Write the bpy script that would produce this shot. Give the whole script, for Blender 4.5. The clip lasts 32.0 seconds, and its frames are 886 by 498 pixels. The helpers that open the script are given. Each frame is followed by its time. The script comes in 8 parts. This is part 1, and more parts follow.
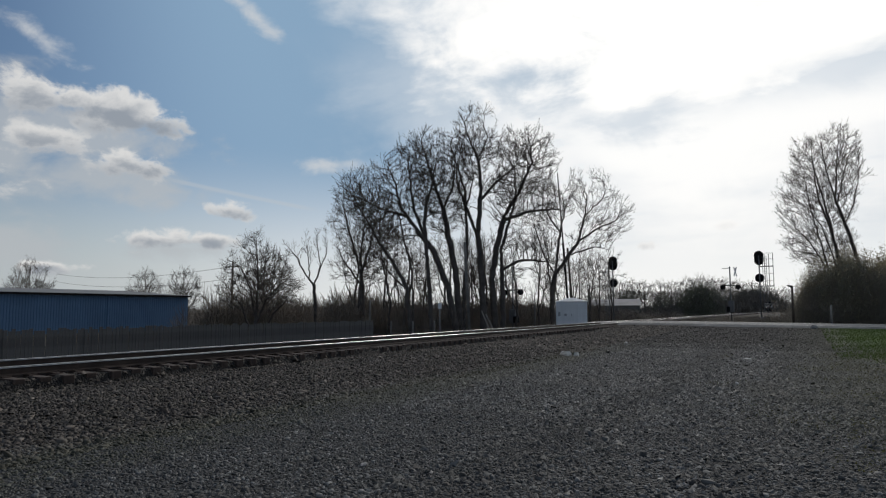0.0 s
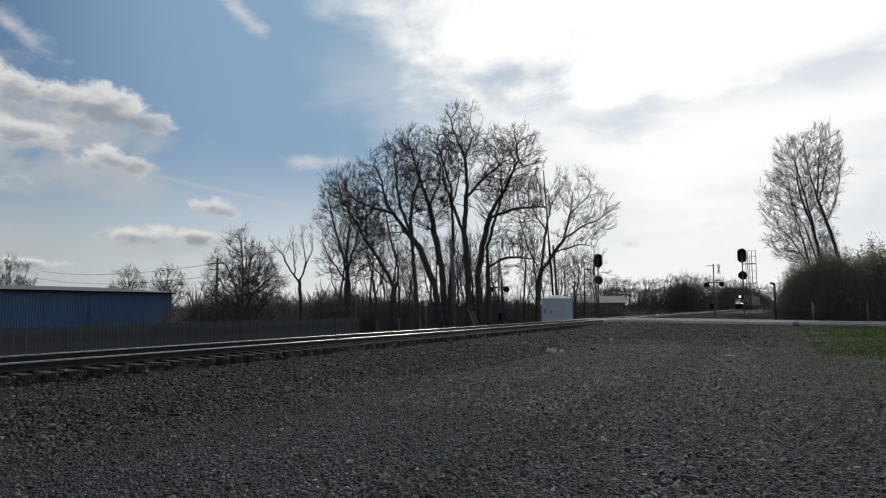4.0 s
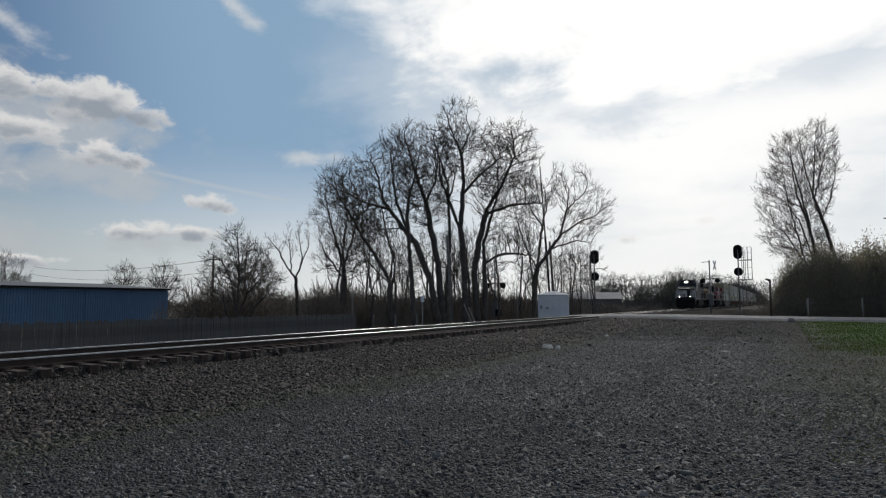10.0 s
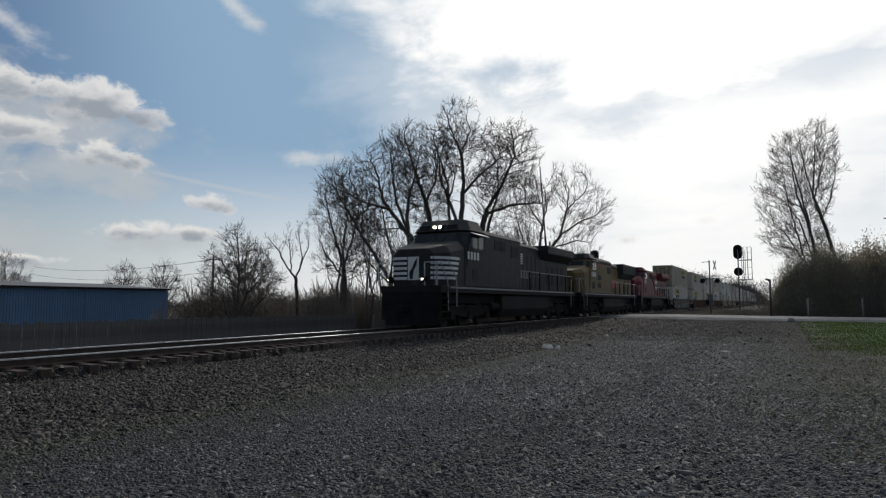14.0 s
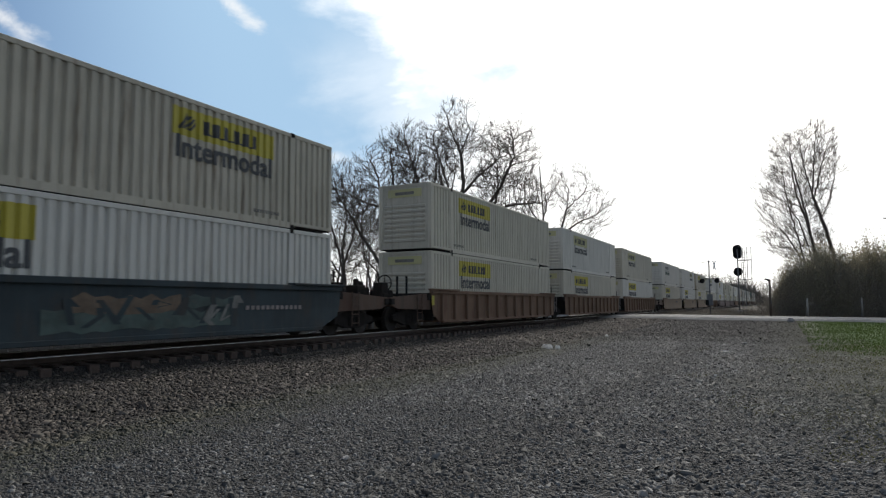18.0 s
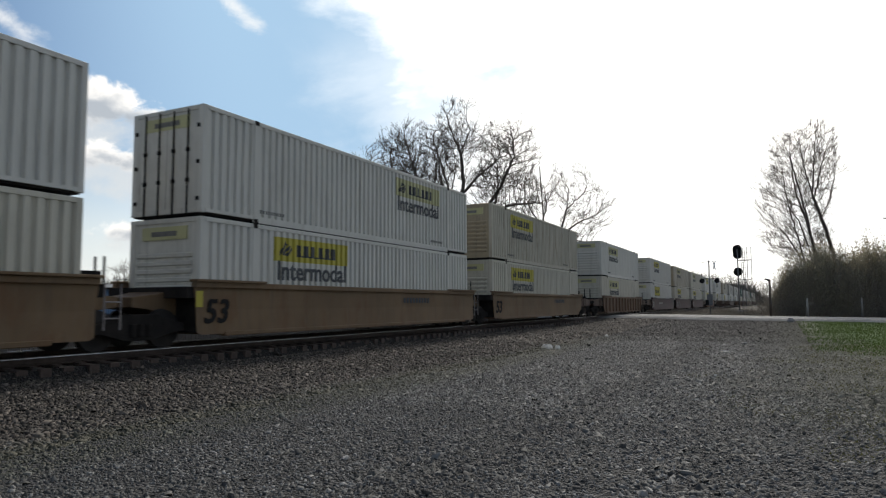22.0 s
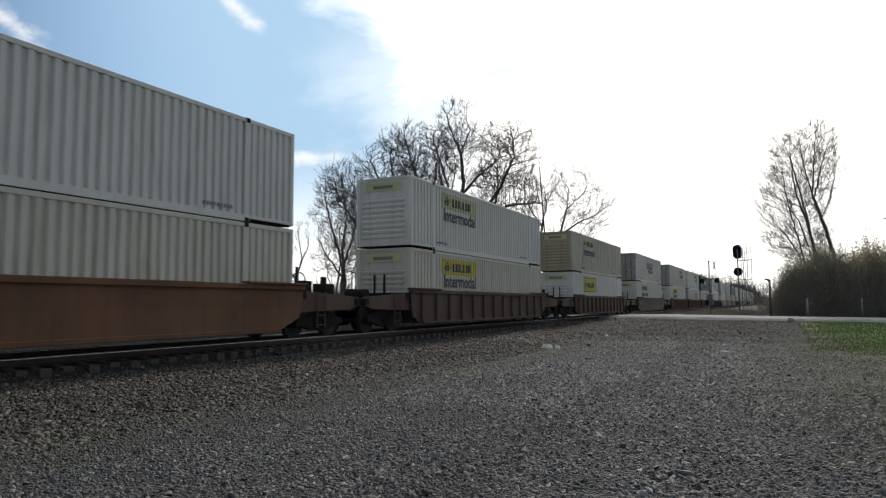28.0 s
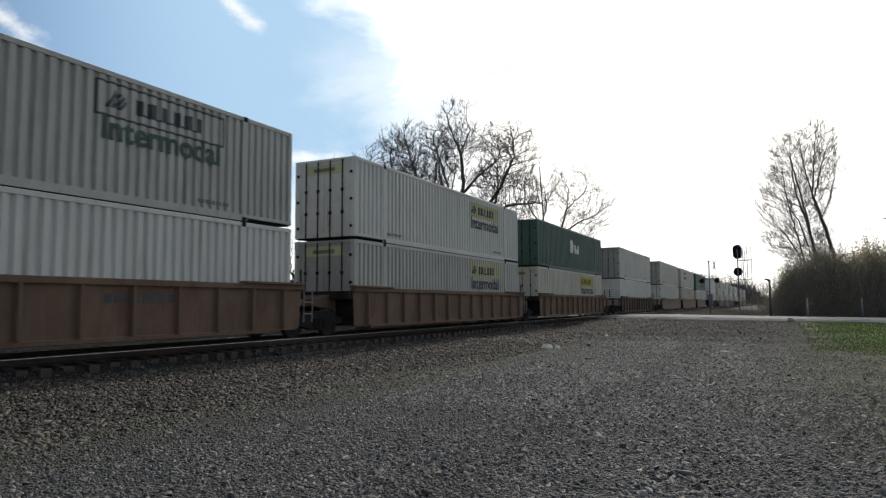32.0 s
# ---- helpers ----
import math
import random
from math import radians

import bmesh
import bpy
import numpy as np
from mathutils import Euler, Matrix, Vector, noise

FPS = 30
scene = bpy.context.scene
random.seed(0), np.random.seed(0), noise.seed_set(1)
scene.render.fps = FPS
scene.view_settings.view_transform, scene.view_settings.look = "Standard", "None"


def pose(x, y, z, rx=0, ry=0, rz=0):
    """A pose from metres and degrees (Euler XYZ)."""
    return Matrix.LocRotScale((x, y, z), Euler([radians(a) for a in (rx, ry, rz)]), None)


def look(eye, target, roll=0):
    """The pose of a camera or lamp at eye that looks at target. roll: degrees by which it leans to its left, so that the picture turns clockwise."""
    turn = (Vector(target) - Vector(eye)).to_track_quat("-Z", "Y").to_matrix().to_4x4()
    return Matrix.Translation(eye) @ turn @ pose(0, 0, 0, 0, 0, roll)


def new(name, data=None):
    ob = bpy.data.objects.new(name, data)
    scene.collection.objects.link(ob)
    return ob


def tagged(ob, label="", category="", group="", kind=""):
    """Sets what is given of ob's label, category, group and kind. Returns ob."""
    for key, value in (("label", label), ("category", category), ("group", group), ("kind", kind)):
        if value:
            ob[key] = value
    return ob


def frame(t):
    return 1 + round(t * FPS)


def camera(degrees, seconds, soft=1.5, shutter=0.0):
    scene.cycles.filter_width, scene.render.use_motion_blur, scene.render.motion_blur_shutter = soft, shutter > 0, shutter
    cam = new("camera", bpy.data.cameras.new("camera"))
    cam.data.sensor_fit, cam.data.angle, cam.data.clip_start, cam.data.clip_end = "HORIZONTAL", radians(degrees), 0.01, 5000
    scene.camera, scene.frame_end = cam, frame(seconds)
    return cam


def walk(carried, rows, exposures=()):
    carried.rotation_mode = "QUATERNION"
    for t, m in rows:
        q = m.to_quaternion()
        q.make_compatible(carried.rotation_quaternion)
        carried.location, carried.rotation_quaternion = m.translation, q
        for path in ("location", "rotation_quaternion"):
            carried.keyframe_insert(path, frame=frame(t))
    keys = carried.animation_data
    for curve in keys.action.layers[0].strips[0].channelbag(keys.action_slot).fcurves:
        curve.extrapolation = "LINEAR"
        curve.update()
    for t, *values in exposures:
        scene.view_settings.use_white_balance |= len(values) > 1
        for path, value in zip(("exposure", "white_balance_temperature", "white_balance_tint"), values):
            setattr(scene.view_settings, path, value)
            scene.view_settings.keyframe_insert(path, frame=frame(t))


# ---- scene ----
# The camera stands beside a single railway track; y runs along the track away from it, x across, z up.
CAM_Z = 1.62
TRACK_X = -14.28
RAIL_Z = 0.60
SPEED = 23.45
CLIP = 32.0

cam = camera(66.9, CLIP, soft=1.25, shutter=0.1)


def aim(turn_left, up):
    a, b = radians(turn_left), radians(up)
    way = Vector((-math.sin(a) * math.cos(b), math.cos(a) * math.cos(b), math.sin(b)))
    eye = Vector((0, 0, CAM_Z))
    return look(eye, eye + 10 * way, -0.285)


walk(cam, [
    (0.0, aim(28.11, 5.29)), (0.5, aim(27.83, 5.29)), (1.0, aim(27.58, 5.29)), (1.5, aim(27.32, 5.28)),
    (2.0, aim(27.32, 5.27)), (2.5, aim(27.28, 5.24)), (3.0, aim(27.17, 5.17)), (3.5, aim(27.03, 5.10)),
    (5.5, aim(26.74, 4.85)), (6.0, aim(26.69, 4.79)), (7.0, aim(26.65, 4.75)), (8.0, aim(26.62, 4.71)),
    (14.0, aim(26.62, 4.71)), (18.0, aim(26.59, 4.71)), (32.0, aim(26.59, 4.71))],
    exposures=[(0.0, -0.18, 6450, 10), (13.0, -0.18, 6450, 10), (14.5, -0.04, 6500, 10), (16.5, 0.40, 6600, 10), (19.0, 0.52, 6700, 10), (28.0, 0.64, 6800, 10), (32.0, 0.66, 6850, 10)])

# ---- world and sun ----
SUN_AZ, SUN_EL = -6.3, 29.5


class Graph:
    """Small helper to wire shader nodes."""

    def __init__(self, tree):
        self.t = tree

    def node(self, kind):
        return self.t.nodes.new(kind)

    def put(self, sock, v):
        if isinstance(v, bpy.types.NodeSocket):
            self.t.links.new(v, sock)
        else:
            sock.default_value = v

    def m(self, op, a, b=0.0, c=None, clamp=False):
        n = self.node("ShaderNodeMath")
        n.operation, n.use_clamp = op, clamp
        self.put(n.inputs[0], a)
        self.put(n.inputs[1], b)
        if c is not None:
            self.put(n.inputs[2], c)
        return n.outputs[0]

    def step(self, x, lo, hi):
        n = self.node("ShaderNodeMapRange")
        n.interpolation_type = "SMOOTHSTEP"
        self.put(n.inputs[0], x)
        n.inputs[1].default_value, n.inputs[2].default_value = lo, hi
        return n.outputs[0]

    def noise(self, vec, scale, detail=6.0, rough=0.55, distortion=0.0):
        n = self.node("ShaderNodeTexNoise")
        self.put(n.inputs["Vector"], vec)
        n.inputs["Scale"].default_value, n.inputs["Detail"].default_value = scale, detail
        n.inputs["Roughness"].default_value, n.inputs["Distortion"].default_value = rough, distortion
        return n.outputs[0]

    def mix(self, f, a, b, blend="MIX"):
        n = self.node("ShaderNodeMix")
        n.data_type, n.blend_type = "RGBA", blend
        self.put(n.inputs[0], f)
        self.put(n.inputs[6], a)
        self.put(n.inputs[7], b)
        return n.outputs[2]

    def vec(self, x, y, z):
        n = self.node("ShaderNodeCombineXYZ")
        for s, v in zip(n.inputs, (x, y, z)):
            self.put(s, v)
        return n.outputs[0]


def make_sky():
    world = bpy.data.worlds.new("sky")
    scene.world = world
    world.use_nodes = True
    t = world.node_tree
    t.nodes.clear()
    g = Graph(t)
    co = g.node("ShaderNodeTexCoord").outputs["Generated"]
    sep = g.node("ShaderNodeSeparateXYZ")
    t.links.new(co, sep.inputs[0])
    x, y, z = sep.outputs
    az = g.m("MULTIPLY", g.m("ARCTAN2", x, y), 180 / math.pi)
    el = g.m("MULTIPLY", g.m("ARCSINE", z), 180 / math.pi)
    sky = g.node("ShaderNodeTexSky")
    sky.sky_type, sky.sun_disc = "NISHITA", False
    sky.sun_elevation, sky.sun_rotation = radians(SUN_EL), radians(SUN_AZ)
    sky.air_density, sky.dust_density, sky.ozone_density = 1.0, 0.9, 1.4
    blue = g.mix(1.0, sky.outputs[0], (0.86, 1.01, 1.15, 1), "MULTIPLY")
    # angle from the sun
    s = Vector((math.sin(radians(SUN_AZ)) * math.cos(radians(SUN_EL)), math.cos(radians(SUN_AZ)) * math.cos(radians(SUN_EL)), math.sin(radians(SUN_EL))))
    dot = g.node("ShaderNodeVectorMath")
    dot.operation = "DOT_PRODUCT"
    t.links.new(co, dot.inputs[0])
    dot.inputs[1].default_value = s
    near = g.m("MULTIPLY", g.m("ARCCOSINE", dot.outputs["Value"]), 180 / math.pi)
    blue = g.mix(g.step(near, 55.0, 34.0), blue, (4.5, 6.9, 9.6, 1))
    # thin veil of high cloud, streaked, thickest round the sun
    flat = g.vec(g.m("DIVIDE", x, g.m("ADD", z, 0.16)), g.m("DIVIDE", y, g.m("ADD", z, 0.16)), 0.0)
    tilt = g.node("ShaderNodeMapping")
    t.links.new(flat, tilt.inputs[0])
    tilt.inputs["Rotation"].default_value = (0, 0, 0.5)
    tilt.inputs["Scale"].default_value = (1.0, 1.9, 1.0)
    high = g.noise(tilt.outputs[0], 2.6, 8.0, 0.58, 0.5)
    drift = g.noise(g.vec(g.m("MULTIPLY_ADD", el, 0.05, g.m("MULTIPLY", az, 0.085)), g.m("MULTIPLY_ADD", az, -0.03, g.m("MULTIPLY", el, 0.15)), 7.0), 1.25, 9.0, 0.56, 0.35)
    fray = g.m("ADD", g.m("MULTIPLY", g.m("SUBTRACT", high, 0.5), 0.9), g.m("MULTIPLY", g.m("SUBTRACT", drift, 0.5), 2.9))
    # the veil's ragged left edge slants down towards the track
    left = g.m("DIVIDE", g.m("SUBTRACT", az, g.m("MULTIPLY_ADD", g.m("SUBTRACT", 24.7, el), 0.80, -36.2)), 7.0)
    under = g.m("DIVIDE", g.m("SUBTRACT", el, 15.6), 6.5)
    sheet = g.step(g.m("ADD", g.m("ADD", g.m("MINIMUM", g.m("MINIMUM", left, under), 0.62), g.m("MULTIPLY", g.step(near, 24.0, 8.0), 0.5)), g.m("MULTIPLY", fray, 0.8)), -0.45, 0.95)
    sheet = g.m("MULTIPLY", sheet, g.step(near, 62.0, 26.0))
    low = g.m("MULTIPLY", g.step(g.m("ADD", near, g.m("MULTIPLY", fray, 5.0)), 33.0, 18.0), g.m("MULTIPLY", g.step(el, 25.0, 14.0), 0.93))
    # a bluish gap crosses the veil under the sun
    gap = g.m("ABSOLUTE", g.m("SUBTRACT", el, g.m("MULTIPLY_ADD", az, 0.165, g.m("MULTIPLY_ADD", fray, 1.6, 17.0))))
    gap = g.m("MULTIPLY", g.m("MULTIPLY", g.step(gap, 2.4, 0.0), g.step(az, -23.0, -15.0)), g.m("MULTIPLY_ADD", fray, -0.2, 0.12))
    veil = g.m("MULTIPLY", g.m("MAXIMUM", sheet, low), g.m("SUBTRACT", 1.0, gap))
    # thinner places where the sky shows through
    thinner = None
    for a, e, ra, re, deep in ((-22.0, 19.4, 7.5, 3.2, 0.85), (-28.0, 17.2, 6.5, 3.6, 1.0), (-13.0, 15.2, 7.0, 1.9, 0.5), (-32.0, 14.2, 4.5, 4.0, 0.8)):
        u = g.m("DIVIDE", g.m("SUBTRACT", az, a), ra)
        v = g.m("DIVIDE", g.m("SUBTRACT", el, e), re)
        r = g.m("SUBTRACT", 1.0, g.m("SQRT", g.m("ADD", g.m("MULTIPLY", u, u), g.m("MULTIPLY", v, v))))
        r = g.m("MULTIPLY", g.step(g.m("SUBTRACT", g.m("MULTIPLY", r, 0.9), g.m("MULTIPLY", fray, 1.3)), -0.25, 0.8), deep)
        thinner = r if thinner is None else g.m("MAXIMUM", thinner, r)
    # unseen broken high cloud, added round to the other side to whiten the light
    side_az = g.m("ABSOLUTE", g.m("ADD", az, 27.0))
    rest = g.m("ADD", g.m("MULTIPLY", g.step(side_az, 42.0, 75.0), 0.30), g.m("MULTIPLY", fray, 0.3))
    veil = g.m("MAXIMUM", veil, g.m("MULTIPLY", g.step(rest, 0.12, 0.85), g.step(side_az, 36.0, 60.0)))
    haze = g.m("MULTIPLY", g.step(el, 14.0, 0.0), 0.9)
    # heaped clouds low on the shaded side
    wob = g.vec(g.m("MULTIPLY", az, 0.16), g.m("MULTIPLY", el, 0.24), 3.0)
    puff = g.noise(wob, 2.0, 8.0, 0.60, 0.25)
    heap, lift = None, None
    for a, e, ra, re in ((-57.4, 15.9, 2.0, 1.1), (-54.9, 16.2, 2.4, 1.3), (-52.8, 15.6, 2.6, 1.4), (-51.2, 14.8, 2.2, 1.1), (-55.0, 14.8, 4.0, 1.4),
                         (-53.8, 11.4, 3.4, 1.2), (-60.2, 15.8, 3.0, 1.5), (-59.0, 12.6, 3.0, 1.3),
                         (-52.3, 5.6, 2.6, 0.8), (-49.6, 5.8, 2.4, 0.9), (-46.9, 5.7, 2.2, 0.7), (-46.0, 8.2, 2.0, 0.8),
                         (-58.8, 3.3, 2.6, 0.6), (-66.0, 9.0, 5.0, 2.0), (-11.4, 5.2, 1.5, 0.6), (-5.0, 6.7, 1.0, 0.5)):
        u = g.m("DIVIDE", g.m("SUBTRACT", az, a), ra)
        v = g.m("DIVIDE", g.m("SUBTRACT", el, e), re)
        r = g.m("SUBTRACT", 1.0, g.m("SQRT", g.m("ADD", g.m("MULTIPLY", u, u), g.m("MULTIPLY", v, v))))
        heap = r if heap is None else g.m("MAXIMUM", heap, r)
        up = g.m("MULTIPLY", g.step(r, -0.4, 0.4), v)
        lift = up if lift is None else g.m("ADD", lift, up)
    # a thin straight vapour trail
    k = g.m("DIVIDE", g.m("SUBTRACT", az, -51.2), 13.0)
    off = g.m("ABSOLUTE", g.m("SUBTRACT", el, g.m("MULTIPLY_ADD", k, -2.2, 10.6)))
    trail = g.m("MULTIPLY", g.m("MULTIPLY", g.step(off, 0.26, 0.05), g.step(k, 0.0, 0.15)), g.m("MULTIPLY", g.step(k, 1.0, 0.8), 0.35))
    body = g.m("ADD", heap, g.m("MULTIPLY", g.m("SUBTRACT", puff, 0.5), 3.4))
    mask = g.m("MULTIPLY", g.step(body, -0.05, 0.6), 0.9)
    lit = g.m("ADD", g.m("MULTIPLY", lift, 0.5), g.m("MULTIPLY", g.m("SUBTRACT", 0.55, g.step(body, 0.2, 1.3)), 0.5))
    shade = g.mix(g.step(lit, -0.45, 0.6), (5.2, 5.8, 6.6, 1), (13.5, 13.3, 12.9, 1))
    glow = g.mix(g.step(near, 56.0, 15.0), (8.6, 8.7, 8.7, 1), (19.5, 19.2, 18.6, 1))
    col = g.mix(haze, blue, g.mix(g.step(near, 60.0, 22.0), (8.8, 9.4, 9.8, 1), (19.5, 19.2, 18.2, 1)))
    col = g.mix(trail, col, (9.5, 9.9, 10.2, 1))
    # grey shaded skirts below the heaps, and thin white wisps
    skirt, wisp = None, None
    for a, e, ra, re, slope in ((-56.5, 13.2, 8.5, 3.4, -0.1), (-55.0, 10.6, 6.5, 2.2, -0.12), (-62.5, 12.5, 6.0, 5.0, 0.0), (-49.8, 5.0, 5.2, 1.3, 0.0), (-61.0, 4.6, 5.0, 2.0, 0.0)):
        u = g.m("DIVIDE", g.m("SUBTRACT", az, a), ra)
        v = g.m("DIVIDE", g.m("SUBTRACT", el, g.m("MULTIPLY_ADD", g.m("SUBTRACT", az, a), slope, e)), re)
        r = g.m("SUBTRACT", 1.0, g.m("SQRT", g.m("ADD", g.m("MULTIPLY", u, u), g.m("MULTIPLY", v, v))))
        skirt = r if skirt is None else g.m("MAXIMUM", skirt, r)
    for a, e, ra, re, slope in ((-43.9, 23.4, 2.6, 0.9, -0.55), (-60.2, 20.0, 3.4, 1.0, -0.45), (-37.2, 12.3, 3.6, 0.8, 0.02)):
        u = g.m("DIVIDE", g.m("SUBTRACT", az, a), ra)
        v = g.m("DIVIDE", g.m("SUBTRACT", el, g.m("MULTIPLY_ADD", g.m("SUBTRACT", az, a), slope, e)), re)
        r = g.m("SUBTRACT", 1.0, g.m("SQRT", g.m("ADD", g.m("MULTIPLY", u, u), g.m("MULTIPLY", v, v))))
        wisp = r if wisp is None else g.m("MAXIMUM", wisp, r)
    loose = g.m("ADD", g.m("MULTIPLY", g.m("SUBTRACT", puff, 0.5), 1.7), g.m("MULTIPLY", g.m("SUBTRACT", drift, 0.5), 1.2))
    col = g.mix(g.m("MULTIPLY", g.step(g.m("ADD", skirt, loose), -0.2, 0.7), 0.75), col, (8.3, 8.75, 9.1, 1))
    col = g.mix(g.m("MULTIPLY", g.step(g.m("ADD", wisp, g.m("MULTIPLY", loose, 1.6)), -0.1, 1.1), 0.75), col, (11.5, 11.7, 11.8, 1))
    col = g.mix(mask, col, shade)
    col = g.mix(veil, col, glow)
    col = g.mix(g.m("MULTIPLY", thinner, veil), col, (7.3, 9.2, 11.2, 1))
    bg = g.node("ShaderNodeBackground")
    t.links.new(col, bg.inputs[0])
    bg.inputs[1].default_value = 0.062
    out = g.node("ShaderNodeOutputWorld")
    t.links.new(bg.outputs[0], out.inputs[0])
    lamp = bpy.data.lights.new("sun", "SUN")
    lamp.energy, lamp.angle, lamp.color = 1.7, radians(6), (1.0, 0.96, 0.90)
    ob = new("sun", lamp)
    ob.matrix_basis = look(s * 100, (0, 0, 0))


make_sky()

# ---- materials ----


def material(name, color, rough=0.7, metal=0.0, var=0.18, scale=1.5, fine=25.0, bump=0.05, dirt=None, amount=0.0, streak=False, spec=0.5, emit=0.0):
    mat = bpy.data.materials.new(name)
    mat.use_nodes = True
    t = mat.node_tree
    g = Graph(t)
    b = t.nodes["Principled BSDF"]
    co = g.node("ShaderNodeTexCoord").outputs["Object"]
    big = g.noise(co, scale, 5.0, 0.6)
    small = g.noise(co, fine, 4.0, 0.65)
    c = (*color, 1)
    lo = (*[v * (1 - var) for v in color], 1)
    hi = (*[min(1, v * (1 + var)) for v in color], 1)
    col = g.mix(g.step(big, 0.3, 0.7), lo, hi)
    col = g.mix(g.m("MULTIPLY", g.step(small, 0.35, 0.75), 0.35), col, c)
    if dirt:
        if streak:
            mp = g.node("ShaderNodeMapping")
            t.links.new(co, mp.inputs[0])
            mp.inputs["Scale"].default_value = (3.0, 3.0, 0.28)
            d = g.noise(mp.outputs[0], 1.3, 7.0, 0.68)
        else:
            d = g.noise(co, scale * 2.3, 7.0, 0.7)
        col = g.mix(g.m("MULTIPLY", g.step(d, 0.48, 0.78), amount), col, (*dirt, 1))
    t.links.new(col, b.inputs["Base Color"])
    r = g.m("ADD", g.m("MULTIPLY", small, 0.25), rough - 0.12, clamp=True)
    t.links.new(r, b.inputs["Roughness"])
    b.inputs["Metallic"].default_value = metal
    b.inputs["Specular IOR Level"].default_value = spec
    if bump:
        bn = g.node("ShaderNodeBump")
        bn.inputs["Strength"].default_value, bn.inputs["Distance"].default_value = bump, 0.02
        t.links.new(small, bn.inputs["Height"])
        t.links.new(bn.outputs[0], b.inputs["Normal"])
    if emit:
        b.inputs["Emission Color"].default_value = c
        b.inputs["Emission Strength"].default_value = emit
    return mat


def ground_material():
    """Crushed stone lot with a grass verge: patches of both follow noise and the distance from the track."""
    mat = bpy.data.materials.new("gravel_ground")
    mat.use_nodes = True
    t = mat.node_tree
    g = Graph(t)
    b = t.nodes["Principled BSDF"]
    geo = g.node("ShaderNodeNewGeometry").outputs["Position"]
    sep = g.node("ShaderNodeSeparateXYZ")
    t.links.new(geo, sep.inputs[0])
    x, y, z = sep.outputs
    vor = g.node("ShaderNodeTexVoronoi")
    t.links.new(geo, vor.inputs["Vector"])
    vor.inputs["Scale"].default_value = 24.0
    vor2 = g.node("ShaderNodeTexVoronoi")
    t.links.new(geo, vor2.inputs["Vector"])
    vor2.inputs["Scale"].default_value = 9.0
    pick = g.node("ShaderNodeSeparateXYZ")
    t.links.new(vor.outputs["Color"], pick.inputs[0])
    pick2 = g.node("ShaderNodeSeparateXYZ")
    t.links.new(vor2.outputs["Color"], pick2.inputs[0])
    big = g.noise(geo, 0.35, 5.0, 0.6)
    mid = g.noise(geo, 2.5, 5.0, 0.6)
    # tones kept low: the stones' shade on each other is put into them
    stone = g.mix(g.step(pick.outputs[0], 0.1, 0.95), (0.0145, 0.0142, 0.014, 1), (0.08, 0.079, 0.077, 1))
    stone = g.mix(g.m("MULTIPLY", g.step(pick2.outputs[1], 0.3, 0.9), 0.35), stone, (0.06, 0.06, 0.06, 1))
    stone = g.mix(g.m("MULTIPLY", g.step(mid, 0.5, 0.75), 0.4), stone, (0.032, 0.030, 0.028, 1))
    stone = g.mix(g.m("MULTIPLY", g.step(big, 0.45, 0.62), 0.35), stone, (0.054, 0.054, 0.055, 1))
    stone = g.mix(g.m("MULTIPLY", ruts(g, x, g.noise(geo, 0.45, 4.0, 0.6)), 0.6), stone, (0.024, 0.023, 0.022, 1))
    blade = g.noise(geo, 28.0, 3.0, 0.7)
    grass = g.mix(g.step(blade, 0.3, 0.7), (0.026, 0.06, 0.010, 1), (0.046, 0.095, 0.016, 1))
    grass = g.mix(g.m("MULTIPLY", g.step(big, 0.5, 0.7), 0.4), grass, (0.05, 0.075, 0.022, 1))
    edge = g.m("ADD", g.m("ADD", x, -1.8), g.m("ADD", g.m("MULTIPLY", g.m("SUBTRACT", big, 0.5), 3.0), g.m("MULTIPLY", g.m("SUBTRACT", mid, 0.5), 1.2)))
    green = g.m("MULTIPLY", g.step(edge, -0.8, 1.6), g.step(g.m("ADD", y, g.m("MULTIPLY", mid, 5.0)), 22.0, 29.0))
    sparse = g.m("MULTIPLY", g.m("MULTIPLY", g.step(edge, -2.6, 0.6), g.step(y, 8.0, 15.0)), g.m("MULTIPLY", g.step(g.m("ADD", mid, g.m("MULTIPLY", blade, 0.5)), 0.5, 0.82), 0.8))
    # dark brown under the ballast, for the black gaps between its stones
    stone = g.mix(g.m("MULTIPLY", g.step(g.m("MULTIPLY_ADD", mid, 0.8, x), -7.2, -7.9), 0.75), stone, (0.019, 0.016, 0.0135, 1))
    far = g.step(g.m("ADD", x, g.m("MULTIPLY", big, 6.0)), -15.0, -19.0)
    away = g.step(y, 66.0, 74.0)
    col = g.mix(sparse, stone, (0.058, 0.062, 0.033, 1))
    litter_col = g.mix(g.step(blade, 0.3, 0.7), (0.035, 0.028, 0.02, 1), (0.085, 0.07, 0.05, 1))
    col = g.mix(g.m("MAXIMUM", far, away), col, litter_col)
    col = g.mix(g.m("MULTIPLY", green, g.step(y, 60.0, 56.0)), col, grass)
    t.links.new(col, b.inputs["Base Color"])
    b.inputs["Roughness"].default_value = 0.9
    b.inputs["Specular IOR Level"].default_value = 0.25
    h = g.m("SUBTRACT", 1.0, g.m("ADD", g.m("MULTIPLY", vor.outputs["Distance"], 14.0), g.m("MULTIPLY", vor2.outputs["Distance"], 3.0)))
    h = g.m("ADD", g.m("MULTIPLY", h, 0.5), mid)
    bn = g.node("ShaderNodeBump")
    bn.inputs["Strength"].default_value, bn.inputs["Distance"].default_value = 0.55, 0.03
    t.links.new(h, bn.inputs["Height"])
    t.links.new(bn.outputs[0], b.inputs["Normal"])
    return mat


